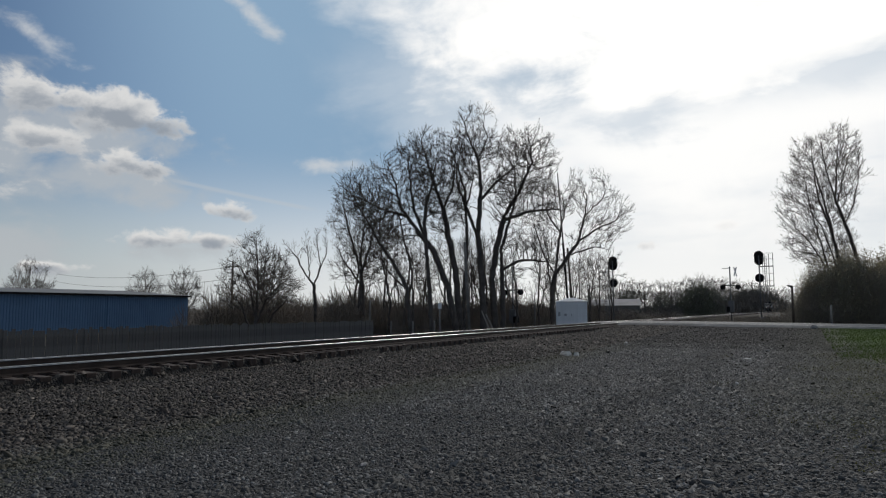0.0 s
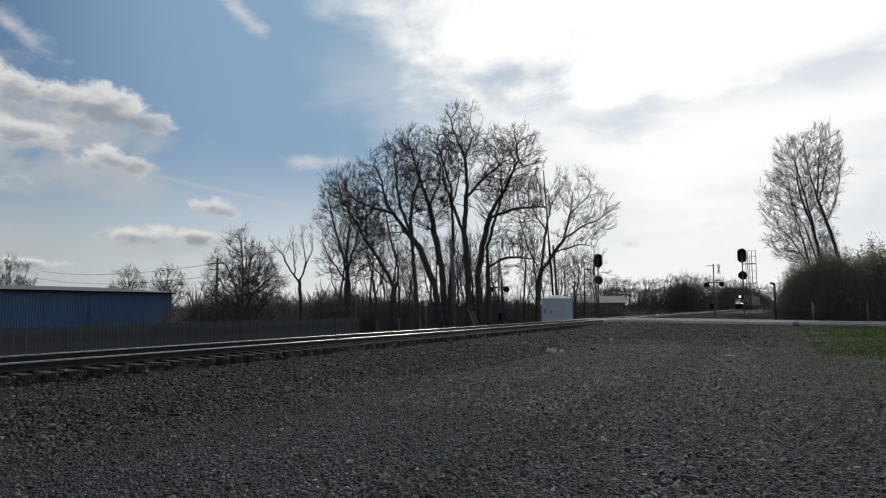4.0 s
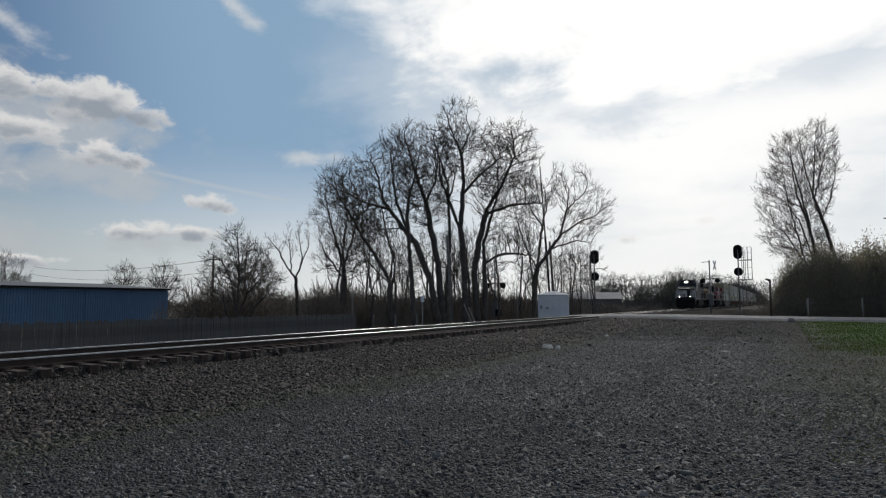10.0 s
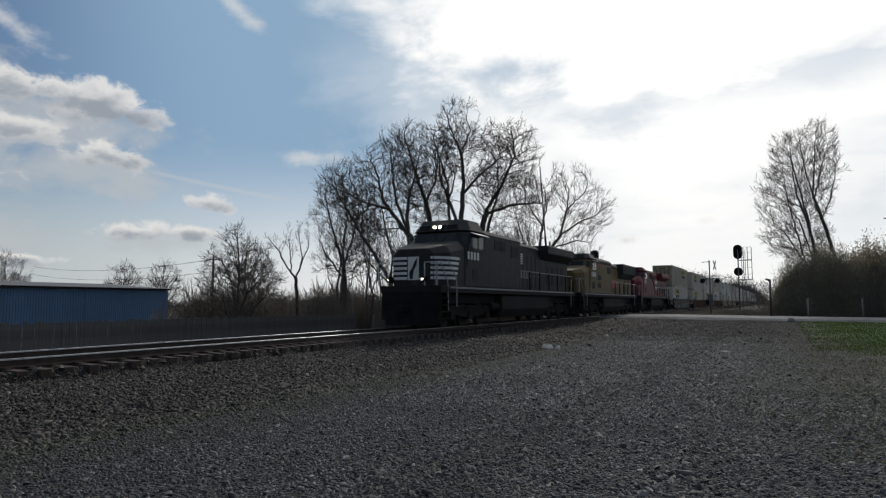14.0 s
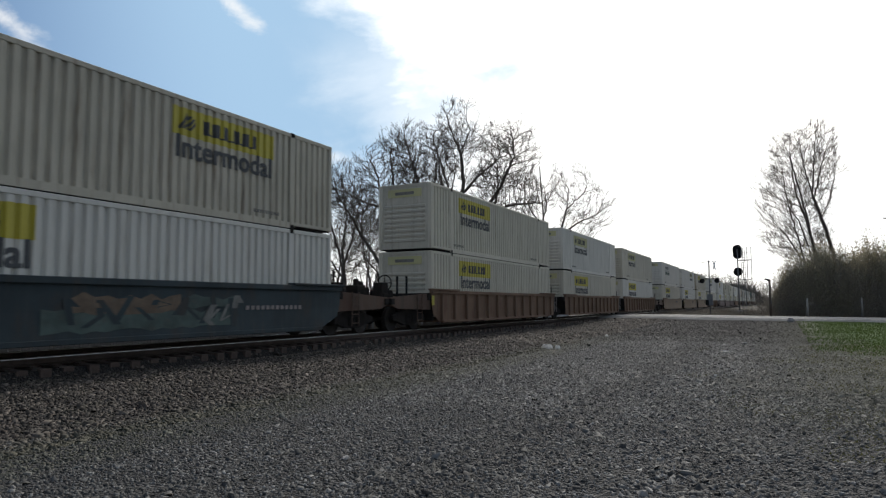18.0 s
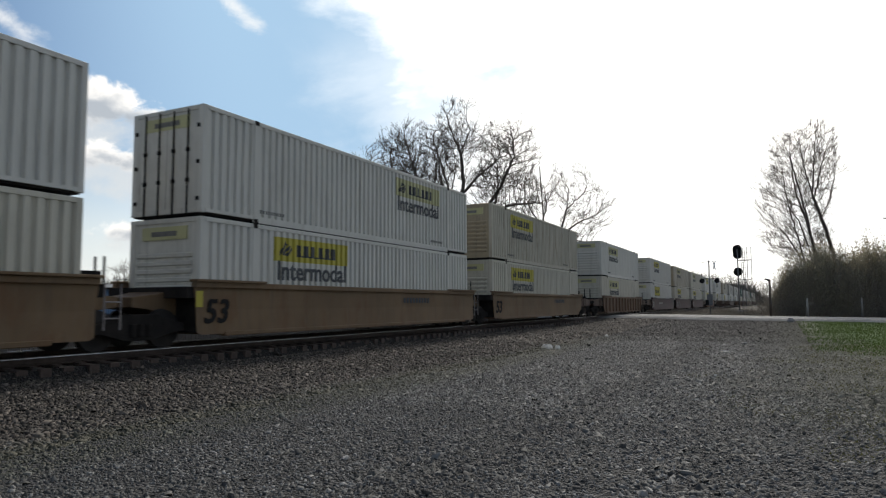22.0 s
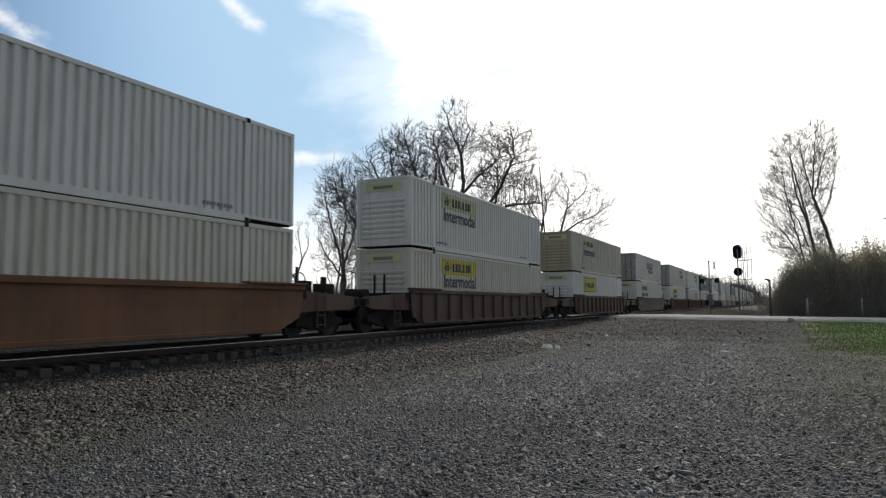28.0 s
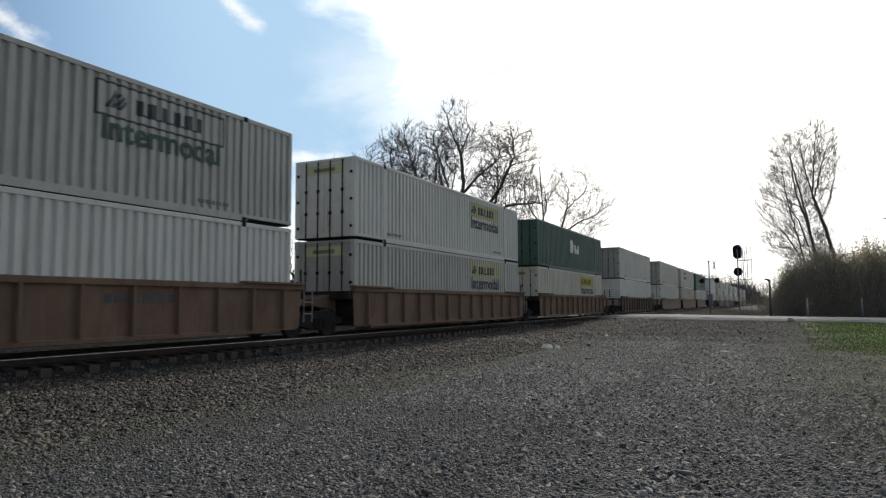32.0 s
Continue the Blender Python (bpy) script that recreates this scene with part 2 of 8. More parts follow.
def stone_material(name, dark, light, rusty=0.1):
    mat = bpy.data.materials.new(name)
    mat.use_nodes = True
    t = mat.node_tree
    g = Graph(t)
    b = t.nodes["Principled BSDF"]
    isl = g.node("ShaderNodeNewGeometry").outputs["Random Per Island"]
    co = g.node("ShaderNodeTexCoord").outputs["Object"]
    n = g.noise(co, 60.0, 4.0, 0.7)
    col = g.mix(g.m("POWER", isl, 2.3), (*[0.75 * v for v in dark], 1), (*[1.4 * v for v in light], 1))
    col = g.mix(g.m("MULTIPLY", n, 0.35), col, (*[0.5 * (a + c) for a, c in zip(dark, light)], 1))
    patch = g.noise(co, 0.45, 4.0, 0.6)
    sep = g.node("ShaderNodeSeparateXYZ")
    t.links.new(co, sep.inputs[0])
    col = g.mix(g.m("MULTIPLY", ruts(g, sep.outputs[0], patch), 0.5), col, (*[1.1 * v for v in dark], 1))
    trail = g.noise(co, 1.7, 3.0, 0.6)
    worn = g.m("ADD", g.m("MULTIPLY", g.step(patch, 0.38, 0.62), 0.5), g.m("MULTIPLY", g.step(trail, 0.35, 0.65), 0.25))
    col = g.mix(g.m("MULTIPLY", worn, 0.6), col, (*[0.6 * a + 0.22 * c for a, c in zip(dark, light)], 1))
    warm = g.m("MULTIPLY", g.step(g.m("FRACT", g.m("MULTIPLY", isl, 37.0)), 0.8, 0.95), rusty)
    col = g.mix(warm, col, (0.105, 0.078, 0.06, 1))
    moss = g.m("MULTIPLY", g.step(g.m("MULTIPLY_ADD", patch, 3.0, sep.outputs[0]), -0.6, 3.2), g.step(sep.outputs[1], 5.0, 14.0))
    moss = g.m("MAXIMUM", moss, g.m("MULTIPLY", g.step(g.m("ABSOLUTE", g.m("ADD", g.m("MULTIPLY_ADD", patch, 1.2, sep.outputs[0]), 6.6)), 1.3, 0.3), g.step(sep.outputs[1], 40.0, 20.0)))
    moss = g.m("MAXIMUM", moss, g.m("MULTIPLY", g.step(trail, 0.5, 0.7), 0.35))
    col = g.mix(g.m("MULTIPLY", moss, 0.62), col, (0.074, 0.074, 0.048, 1))
    t.links.new(col, b.inputs["Base Color"])
    b.inputs["Roughness"].default_value = 0.85
    b.inputs["Specular IOR Level"].default_value = 0.3
    return mat


def leafy(name, color, through_color, var=0.3):
    """Thin leaf that lets some light through."""
    mat = material(name, color, 0.8, 0, var, 0.8, 8, 0.0)
    t = mat.node_tree
    thin = t.nodes.new("ShaderNodeBsdfTranslucent")
    thin.inputs[0].default_value = (*through_color, 1)
    mixed = t.nodes.new("ShaderNodeMixShader")
    mixed.inputs[0].default_value = 0.45
    t.links.new(t.nodes["Principled BSDF"].outputs[0], mixed.inputs[1])
    t.links.new(thin.outputs[0], mixed.inputs[2])
    t.links.new(mixed.outputs[0], t.nodes["Material Output"].inputs[0])
    return mat


def ruts(g, x, bend):
    """How far the lot is darkened by old wheel tracks beside the railway, 0 to 1."""
    x = g.m("ADD", x, g.m("MULTIPLY", g.m("SUBTRACT", bend, 0.5), 1.6))
    dark = None
    for at, half, deep in ((-2.75, 0.75, 1.0), (-0.7, 0.5, 0.6), (-4.6, 0.35, 0.3)):
        band = g.m("MULTIPLY", g.step(g.m("ABSOLUTE", g.m("SUBTRACT", x, at)), half, 0.15 * half), deep)
        dark = band if dark is None else g.m("MAXIMUM", dark, band)
    return dark


GROUND = ground_material()
BALLAST = stone_material("ballast_stone", (0.0195, 0.0168, 0.015), (0.152, 0.131, 0.111), 0.36)
CRUSHED = stone_material("crushed_stone", (0.038, 0.038, 0.037), (0.232, 0.229, 0.218), 0.2)
# much darker than the crushed stone nearby, laid towards the road
DARK_STONE = stone_material("dark_stone", (0.0135, 0.013, 0.013), (0.052, 0.050, 0.050))
RAIL_SIDE = material("rusty_rail", (0.055, 0.037, 0.029), 0.75, 0.3, 0.3, 3, 60, 0.1)
RAIL_TOP = material("polished_rail", (0.42, 0.415, 0.405), 0.34, 1.0, 0.05, 2, 30, 0.0)
TIE = material("creosote_timber", (0.058, 0.04, 0.032), 0.9, 0, 0.35, 3, 30, 0.3, (0.11, 0.083, 0.066), 0.6)
BARK = material("grey_bark", (0.092, 0.08, 0.07), 0.95, 0, 0.3, 1.5, 14, 0.4)
TWIG = material("twig_bark", (0.08, 0.069, 0.06), 0.95, 0, 0.2, 1.0, 8, 0.0)
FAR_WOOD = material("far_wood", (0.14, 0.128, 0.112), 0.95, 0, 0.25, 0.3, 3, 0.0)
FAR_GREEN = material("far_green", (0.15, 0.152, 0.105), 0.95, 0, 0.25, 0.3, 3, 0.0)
PALE_TWIG = material("pale_twig", (0.10, 0.083, 0.07), 0.95, 0, 0.2, 1.0, 8, 0.0)
HEDGE = material("dark_hedge", (0.085, 0.072, 0.066), 0.95, 0, 0.3, 0.6, 6, 0.0)
# stem colour lifted: the pale haze over the thicket is put into it
THORN = material("thicket_stem", (0.26, 0.222, 0.175), 0.95, 0, 0.3, 0.6, 6, 0.0)
BRUSH = material("dry_brush", (0.2, 0.166, 0.132), 0.95, 0, 0.3, 0.6, 6, 0.0)
# leaf colour lifted for the same haze
BUD = leafy("budding_leaf", (0.34, 0.305, 0.22), (0.38, 0.335, 0.225))
GRASS = leafy("grass_blade", (0.044, 0.078, 0.016), (0.06, 0.10, 0.015), 0.3)
DRY_GRASS = leafy("dry_grass", (0.10, 0.10, 0.052), (0.12, 0.12, 0.05))
ASPHALT = material("worn_asphalt", (0.21, 0.207, 0.20), 0.92, 0, 0.25, 0.5, 18, 0.15, (0.06, 0.06, 0.06), 0.5, spec=0.2)
PAVING = material("worn_paving", (0.27, 0.265, 0.255), 0.85, 0, 0.2, 0.5, 18, 0.15, (0.10, 0.10, 0.10), 0.5)
LINE = material("road_line", (0.7, 0.68, 0.6), 0.7, 0, 0.15, 2, 20, 0.0)
FENCE = material("weathered_board", (0.13, 0.122, 0.115), 0.9, 0, 0.35, 1.2, 22, 0.2, (0.07, 0.064, 0.06), 0.6, True)
BLUE_STEEL = material("blue_steel_siding", (0.10, 0.185, 0.31), 0.6, 0, 0.1, 0.4, 8, 0.0, (0.06, 0.115, 0.2), 0.4, True)
GREY_ROOF = material("grey_steel_roof", (0.15, 0.155, 0.16), 0.85, 0.0, 0.1, 0.5, 8, 0.0)
WHITE_PAINT = material("white_paint", (0.76, 0.77, 0.78), 0.55, 0, 0.06, 0.7, 12, 0.0, (0.45, 0.44, 0.42), 0.3, True)
BLACK = material("black_paint", (0.009, 0.009, 0.0095), 0.8, 0, 0.3, 2, 20, 0.03, spec=0.2)
DULL_STEEL = material("dull_grey_steel", (0.14, 0.14, 0.142), 0.7, 0.0, 0.15, 3, 30, 0.02)
STEEL = material("galvanised_steel", (0.36, 0.37, 0.38), 0.45, 0.7, 0.12, 3, 30, 0.02)
GRIME = material("truck_grime", (0.019, 0.0165, 0.015), 0.95, 0.0, 0.35, 3, 25, 0.15, (0.04, 0.03, 0.023), 0.5, spec=0.15)
WHEEL = material("wheel_steel", (0.03, 0.025, 0.022), 0.8, 0.2, 0.3, 4, 30, 0.1)
GLASS = material("dark_cab_glass", (0.02, 0.024, 0.028), 0.15, 0, 0.1, 2, 10, 0.0, spec=0.45)
LAMP_ON = material("lit_headlight", (1.0, 0.93, 0.8), 0.3, emit=200.0, bump=0)
DITCH_ON = material("lit_ditch_light", (1.0, 0.9, 0.72), 0.3, emit=40.0, bump=0)
LAMP_OFF = material("unlit_lamp", (0.25, 0.25, 0.26), 0.2, 0, bump=0)
POLE_WOOD = material("utility_pole_wood", (0.12, 0.095, 0.075), 0.9, 0, 0.25, 2, 20, 0.2)
PAPER = leafy("litter_paper", (0.78, 0.77, 0.74), (0.74, 0.73, 0.7), 0.06)
CARD = material("litter_card", (0.24, 0.235, 0.23), 0.8, 0, 0.1, 3, 20, 0.1)

# ---- mesh helpers ----


class Geo:
    """Collects vertices and faces of one mesh."""

    def __init__(self):
        self.v, self.f = [], []

    def box(self, x0, x1, y0, y1, z0, z1, dx=0.0, dz=0.0):
        n = len(self.v)
        self.v += [(x0, y0, z0), (x1, y0, z0), (x1, y1, z0), (x0, y1, z0), (x0 + dx, y0 + dz, z1), (x1 - dx, y0 + dz, z1), (x1 - dx, y1 - dz, z1), (x0 + dx, y1 - dz, z1)]
        self.f += [[n + i for i in q] for q in ((3, 2, 1, 0), (4, 5, 6, 7), (0, 1, 5, 4), (1, 2, 6, 5), (2, 3, 7, 6), (3, 0, 4, 7))]
        return self

    def prism(self, poly, a0, a1, axis="x"):
        """Extrudes a polygon given in the plane across the axis (x: y,z; y: x,z; z: x,y)."""
        n, k = len(self.v), len(poly)
        for a in (a0, a1):
            for p, q in poly:
                self.v.append({"x": (a, p, q), "y": (p, a, q), "z": (p, q, a)}[axis])
        self.f.append(list(range(n, n + k))[::-1])
        self.f.append(list(range(n + k, n + 2 * k)))
        for i in range(k):
            j = (i + 1) % k
            self.f.append([n + i, n + j, n + k + j, n + k + i])
        return self

    def rod(self, p, q, r0, r1=None, n=6):
        r1 = r0 if r1 is None else r1
        p, q = Vector(p), Vector(q)
        d = (q - p).normalized()
        a = d.orthogonal().normalized()
        b = d.cross(a)
        s = len(self.v)
        for c, r in ((p, r0), (q, r1)):
            for i in range(n):
                w = 2 * math.pi * i / n
                self.v.append(tuple(c + r * (math.cos(w) * a + math.sin(w) * b)))
        for i in range(n):
            j = (i + 1) % n
            self.f.append([s + i, s + j, s + n + j, s + n + i])
        self.f.append([s + i for i in range(n)][::-1])
        self.f.append([s + n + i for i in range(n)])
        return self

    def sleeve(self, p, q, r, thick, n=14):
        """An open tube round the line from p to q."""
        p, q = Vector(p), Vector(q)
        d = (q - p).normalized()
        a = d.orthogonal().normalized()
        b = d.cross(a)
        s = len(self.v)
        for c, rr in ((p, r), (q, r), (q, r + thick), (p, r + thick)):
            for i in range(n):
                w = 2 * math.pi * i / n
                self.v.append(tuple(c + rr * (math.cos(w) * a + math.sin(w) * b)))
        for k in range(4):
            for i in range(n):
                j = (i + 1) % n
                self.f.append([s + k * n + i, s + k * n + j, s + (k + 1) % 4 * n + j, s + (k + 1) % 4 * n + i])
        return self

    def path(self, pts, r, n=5):
        for p, q in zip(pts, pts[1:]):
            self.rod(p, q, r, n=n)
        return self

    def mesh(self, name, mat, bevel=0.0, smooth=False):
        me = bpy.data.meshes.new(name)
        me.from_pydata(self.v, [], self.f)
        bm = bmesh.new()
        bm.from_mesh(me)
        bmesh.ops.recalc_face_normals(bm, faces=bm.faces)
        if bevel:
            bmesh.ops.bevel(bm, geom=bm.edges[:], offset=bevel, segments=1, affect="EDGES", profile=0.7)
        bm.to_mesh(me)
        bm.free()
        me.materials.append(mat)
        if smooth:
            me.polygons.foreach_set("use_smooth", [True] * len(me.polygons))
        return me


CACHE = {}


def cached(key, mat, build, bevel=0.0, smooth=False):
    """One mesh for all alike parts."""
    k = (key, mat.name)
    if k not in CACHE:
        CACHE[k] = build().mesh(key if isinstance(key, str) else key[0], mat, bevel, smooth)
    return CACHE[k]


def part(name, data, parent, label="", at=None):
    ob = new(name, data)
    ob.parent = parent
    if at is not None:
        ob.matrix_basis = at if isinstance(at, Matrix) else Matrix.Translation(at)
    if label:
        ob["label"] = label
    return ob


def thing(name, label, category, group="", kind="", at=None, data=None):
    ob = new(name, data)
    if at is not None:
        ob.matrix_basis = at
    return tagged(ob, label, category, group, kind)


def raw_mesh(name, verts, faces, mat, smooth=False):
    """A mesh from numpy arrays: verts (n, 3), faces (m, 3) or (m, 4)."""
    me = bpy.data.meshes.new(name)
    n, m, k = len(verts), len(faces), faces.shape[1]
    me.vertices.add(n)
    me.vertices.foreach_set("co", verts.astype(np.float32).ravel())
    me.loops.add(m * k)
    me.loops.foreach_set("vertex_index", faces.astype(np.int32).ravel())
    me.polygons.add(m)
    me.polygons.foreach_set("loop_start", np.arange(0, m * k, k, dtype=np.int32))
    me.update(calc_edges=True)
    if smooth:
        me.polygons.foreach_set("use_smooth", np.ones(m, dtype=bool))
    me.materials.append(mat)
    return me


def letters(key, body, width, mat, slant=0.0, fold=None):
    """Flat lettering of the given width, in the y-z plane, facing +x, with its lower start at the origin."""
    if (key, mat.name) in CACHE:
        return CACHE[(key, mat.name)]
    cu = bpy.data.curves.new(key, "FONT")
    cu.body, cu.shear, cu.extrude, cu.offset, cu.resolution_u = body, slant, 0.002, 0.008, 3
    ob = new(key, cu)
    me = bpy.data.meshes.new_from_object(ob)
    bpy.data.objects.remove(ob)
    co = np.array([v.co[:] for v in me.vertices])
    s = width / (co[:, 0].max() - co[:, 0].min())
    for v in me.vertices:
        v.co = ((v.co[2]) * 1.0, (v.co[0] - co[:, 0].min()) * s, v.co[1] * s)
    # a bolder stroke from copies set slightly apart
    bm = bmesh.new()
    bm.from_mesh(me)
    first = bm.verts[:] + bm.edges[:] + bm.faces[:]
    for k, (dy, dz) in enumerate(((0.035, 0.0), (0.0, 0.022), (0.035, 0.022))):
        twin = bmesh.ops.duplicate(bm, geom=first)["geom"]
        bmesh.ops.translate(bm, vec=(0.0006 * (k + 1), dy * s, dz * s), verts=[v for v in twin if isinstance(v, bmesh.types.BMVert)])
    bm.to_mesh(me)
    bm.free()
    if fold:
        fold(me)
    me.materials.clear()
    me.materials.append(mat)
    CACHE[(key, mat.name)] = me
    return me
# ---- ground, track, road ----


def profile(x):
    """Height of the land across the track."""
    pts = ((-400, -0.7), (-24, -0.6), (-19.2, -0.35), (-16.6, 0.22), (-15.9, 0.36), (-13.03, 0.36), (-12.93, 0.18), (-12.35, 0.11), (-8.0, 0.02), (-6.5, 0.0), (400, 0.0))
    for (a, za), (b, zb) in zip(pts, pts[1:]):
        if x <= b:
            return za + (zb - za) * max(0.0, (x - a) / (b - a))
    return 0.0


def land(x, y):
    z = profile(x)
    if -60 < x < 60:
        near_road = max(0.0, 1 - abs(y - 62) / 30.0) ** 1.4
        if x > -12.7:
            z = max(z, 0.42 * min(1.0, near_road * 1.6) * max(0.0, 1 - (x + 12.7) / 34.0))
        elif x < -15.9:
            z = max(z, z + (0.36 - z) * min(1.0, near_road * 1.6) * max(0.0, 1 - (-15.9 - x) / 7.0))
    return z


def surface(x, y):
    """The land with its small unevenness."""
    z = land(x, y)
    if -12 < x < 30 and 0 < y < 90:
        z += noise.noise(Vector((x * 0.5, y * 0.5, 0))) * 0.02 + noise.noise(Vector((x * 0.15, y * 0.15, 5))) * 0.04
    return z


def make_ground():
    xs = [-3000, -900, -300, -120, -60, -40, -30, -24, -21, -19.2, -17.6, -16.6, -15.9, -14.3, -13.03, -12.93, -12.7, -12.2]
    xs += [-11 + i * 0.5 for i in range(32)] + [6, 8, 11, 15, 20, 30, 45, 60, 120, 300, 900, 3000]
    ys = [-3000, -900, -450, -200, -80, -30, -10] + [i * 0.6 for i in range(0, 60)] + [37 + i * 1.5 for i in range(0, 35)] + [95, 110, 140, 200, 300, 500, 900, 1500, 3000]
    verts = []
    for y in ys:
        for x in xs:
            verts.append((x, y, surface(x, y)))
    w = len(xs)
    faces = [(j * w + i, j * w + i + 1, (j + 1) * w + i + 1, (j + 1) * w + i) for j in range(len(ys) - 1) for i in range(w - 1)]
    me = raw_mesh("ground", np.array(verts), np.array(faces), GROUND, True)
    thing("ground", "grey crushed stone lot with grass verge beside the track", "ground", kind="structure", data=me)


make_ground()


def scatter(name, label, mat, count, area, size, seed, sharp=False, bare=None):
    """Loose angular stones lying on the land, as one mesh: blocks with a broken top, or plain shards."""
    rng = np.random.default_rng(seed)
    x0, x1, y0, y1, crowd = area
    px = rng.uniform(x0, x1, count)
    py = y0 + (y1 - y0) * rng.random(count) ** crowd
    if bare:
        keep = bare(px, py) > rng.random(count)
        px, py = px[keep], py[keep]
        count = len(px)
    pz = np.array([surface(a, b) for a, b in zip(px, py)])
    s = size * np.exp(rng.normal(0, 0.36, count))
    base = np.array([(-1, -1, -1), (1, -1, -1), (1, 1, -1), (-1, 1, -1), (-1, -1, 1), (1, -1, 1), (1, 1, 1), (-1, 1, 1)], float) * 0.5
    if sharp:
        base = np.concatenate([base[:4], [(0.0, 0.0, 0.5)]])
        faces = np.array([(0, 1, 4), (1, 2, 4), (2, 3, 4), (3, 0, 4)])
    else:
        faces = np.array([(4, 5, 6, 7), (0, 1, 5, 4), (1, 2, 6, 5), (2, 3, 7, 6), (3, 0, 4, 7)])
    k = len(base)
    v = base[None] * (1 + rng.uniform(-0.45, 0.45, (count, k, 3)))
    v[:, 4:, :2] *= rng.uniform(0.4, 0.95, (count, 1, 1))
    v[:, 4:, :2] += rng.uniform(-0.3, 0.3, (count, 1, 2))
    v *= s[:, None, None] * rng.uniform(0.6, 1.25, (count, 1, 3))
    v[:, :, 2] *= 0.7 if sharp else 0.5
    a, b = rng.uniform(0, 6.28, count), rng.normal(0, 0.4, count)
    ca, sa, cb, sb = np.cos(a), np.sin(a), np.cos(b), np.sin(b)
    y = v[:, :, 1] * cb[:, None] - v[:, :, 2] * sb[:, None]
    z = v[:, :, 1] * sb[:, None] + v[:, :, 2] * cb[:, None]
    x = v[:, :, 0] * ca[:, None] - y * sa[:, None]
    y = v[:, :, 0] * sa[:, None] + y * ca[:, None]
    out = np.stack([x + px[:, None], y + py[:, None], z + pz[:, None] + s[:, None] * 0.14], -1).reshape(-1, 3)
    f = (faces[None] + k * np.arange(count)[:, None, None]).reshape(-1, faces.shape[1])
    thing(name, label, "stones", kind="stuff", data=raw_mesh(name, out, f, mat))


def bare_lot(x, y):
    """Share of the stones that lie open; the rest is lost in the growth before the verge."""
    return 1 - 0.5 * np.clip((x + 0.4 + 0.5 * np.sin(y * 1.1) + 0.4 * np.sin(x * 2.3 + y * 0.6)) / 2.4, 0, 1) * np.clip((y - 8) / 7, 0, 1) - np.clip((x - 2.2) / 1.4, 0, 0.8) * np.clip((9 - y) / 3, 0, 1)


scatter("ballast", "coarse dark grey ballast stones on the track shoulder", BALLAST, 62000, (-12.9, -7.4, 0.5, 28, 1.2), 0.038, 1)
scatter("loose_gravel", "sparse crushed stone about the camera stand", CRUSHED, 42000, (-8.2, 8.0, -5.0, 2.8, 1.0), 0.027, 4, True)
scatter("ballast", "coarse dark ballast stones between the ties", BALLAST, 14000, (-15.9, -12.7, 2, 60, 1.1), 0.05, 5, True)
scatter("loose_gravel", "grey crushed stone chips lying on the lot", CRUSHED, 90000, (-8.2, 3.6, 1.8, 14, 1.25), 0.021, 2, False, bare_lot)
scatter("loose_gravel", "grey crushed stone across the open lot", CRUSHED, 105000, (-8.2, 3.2, 10, 34, 1.2), 0.032, 3, True, bare_lot)
scatter("loose_gravel", "coarser stones turned up in the wheel tracks", CRUSHED, 6500, (-3.6, -1.9, 3.0, 24, 1.2), 0.036, 9, True)
scatter("loose_gravel", "coarser stones turned up in the wheel tracks", CRUSHED, 3000, (-1.3, -0.1, 3.0, 16, 1.1), 0.035, 10, True)
scatter("loose_gravel", "grey crushed stone on the lot towards the road", DARK_STONE, 60000, (-12.5, 1.2, 30, 56, 1.0), 0.042, 7, True)
scatter("ballast", "coarse ballast stones along the track towards the road", BALLAST, 26000, (-12.9, -7.8, 26, 56, 1.0), 0.065, 8, True)


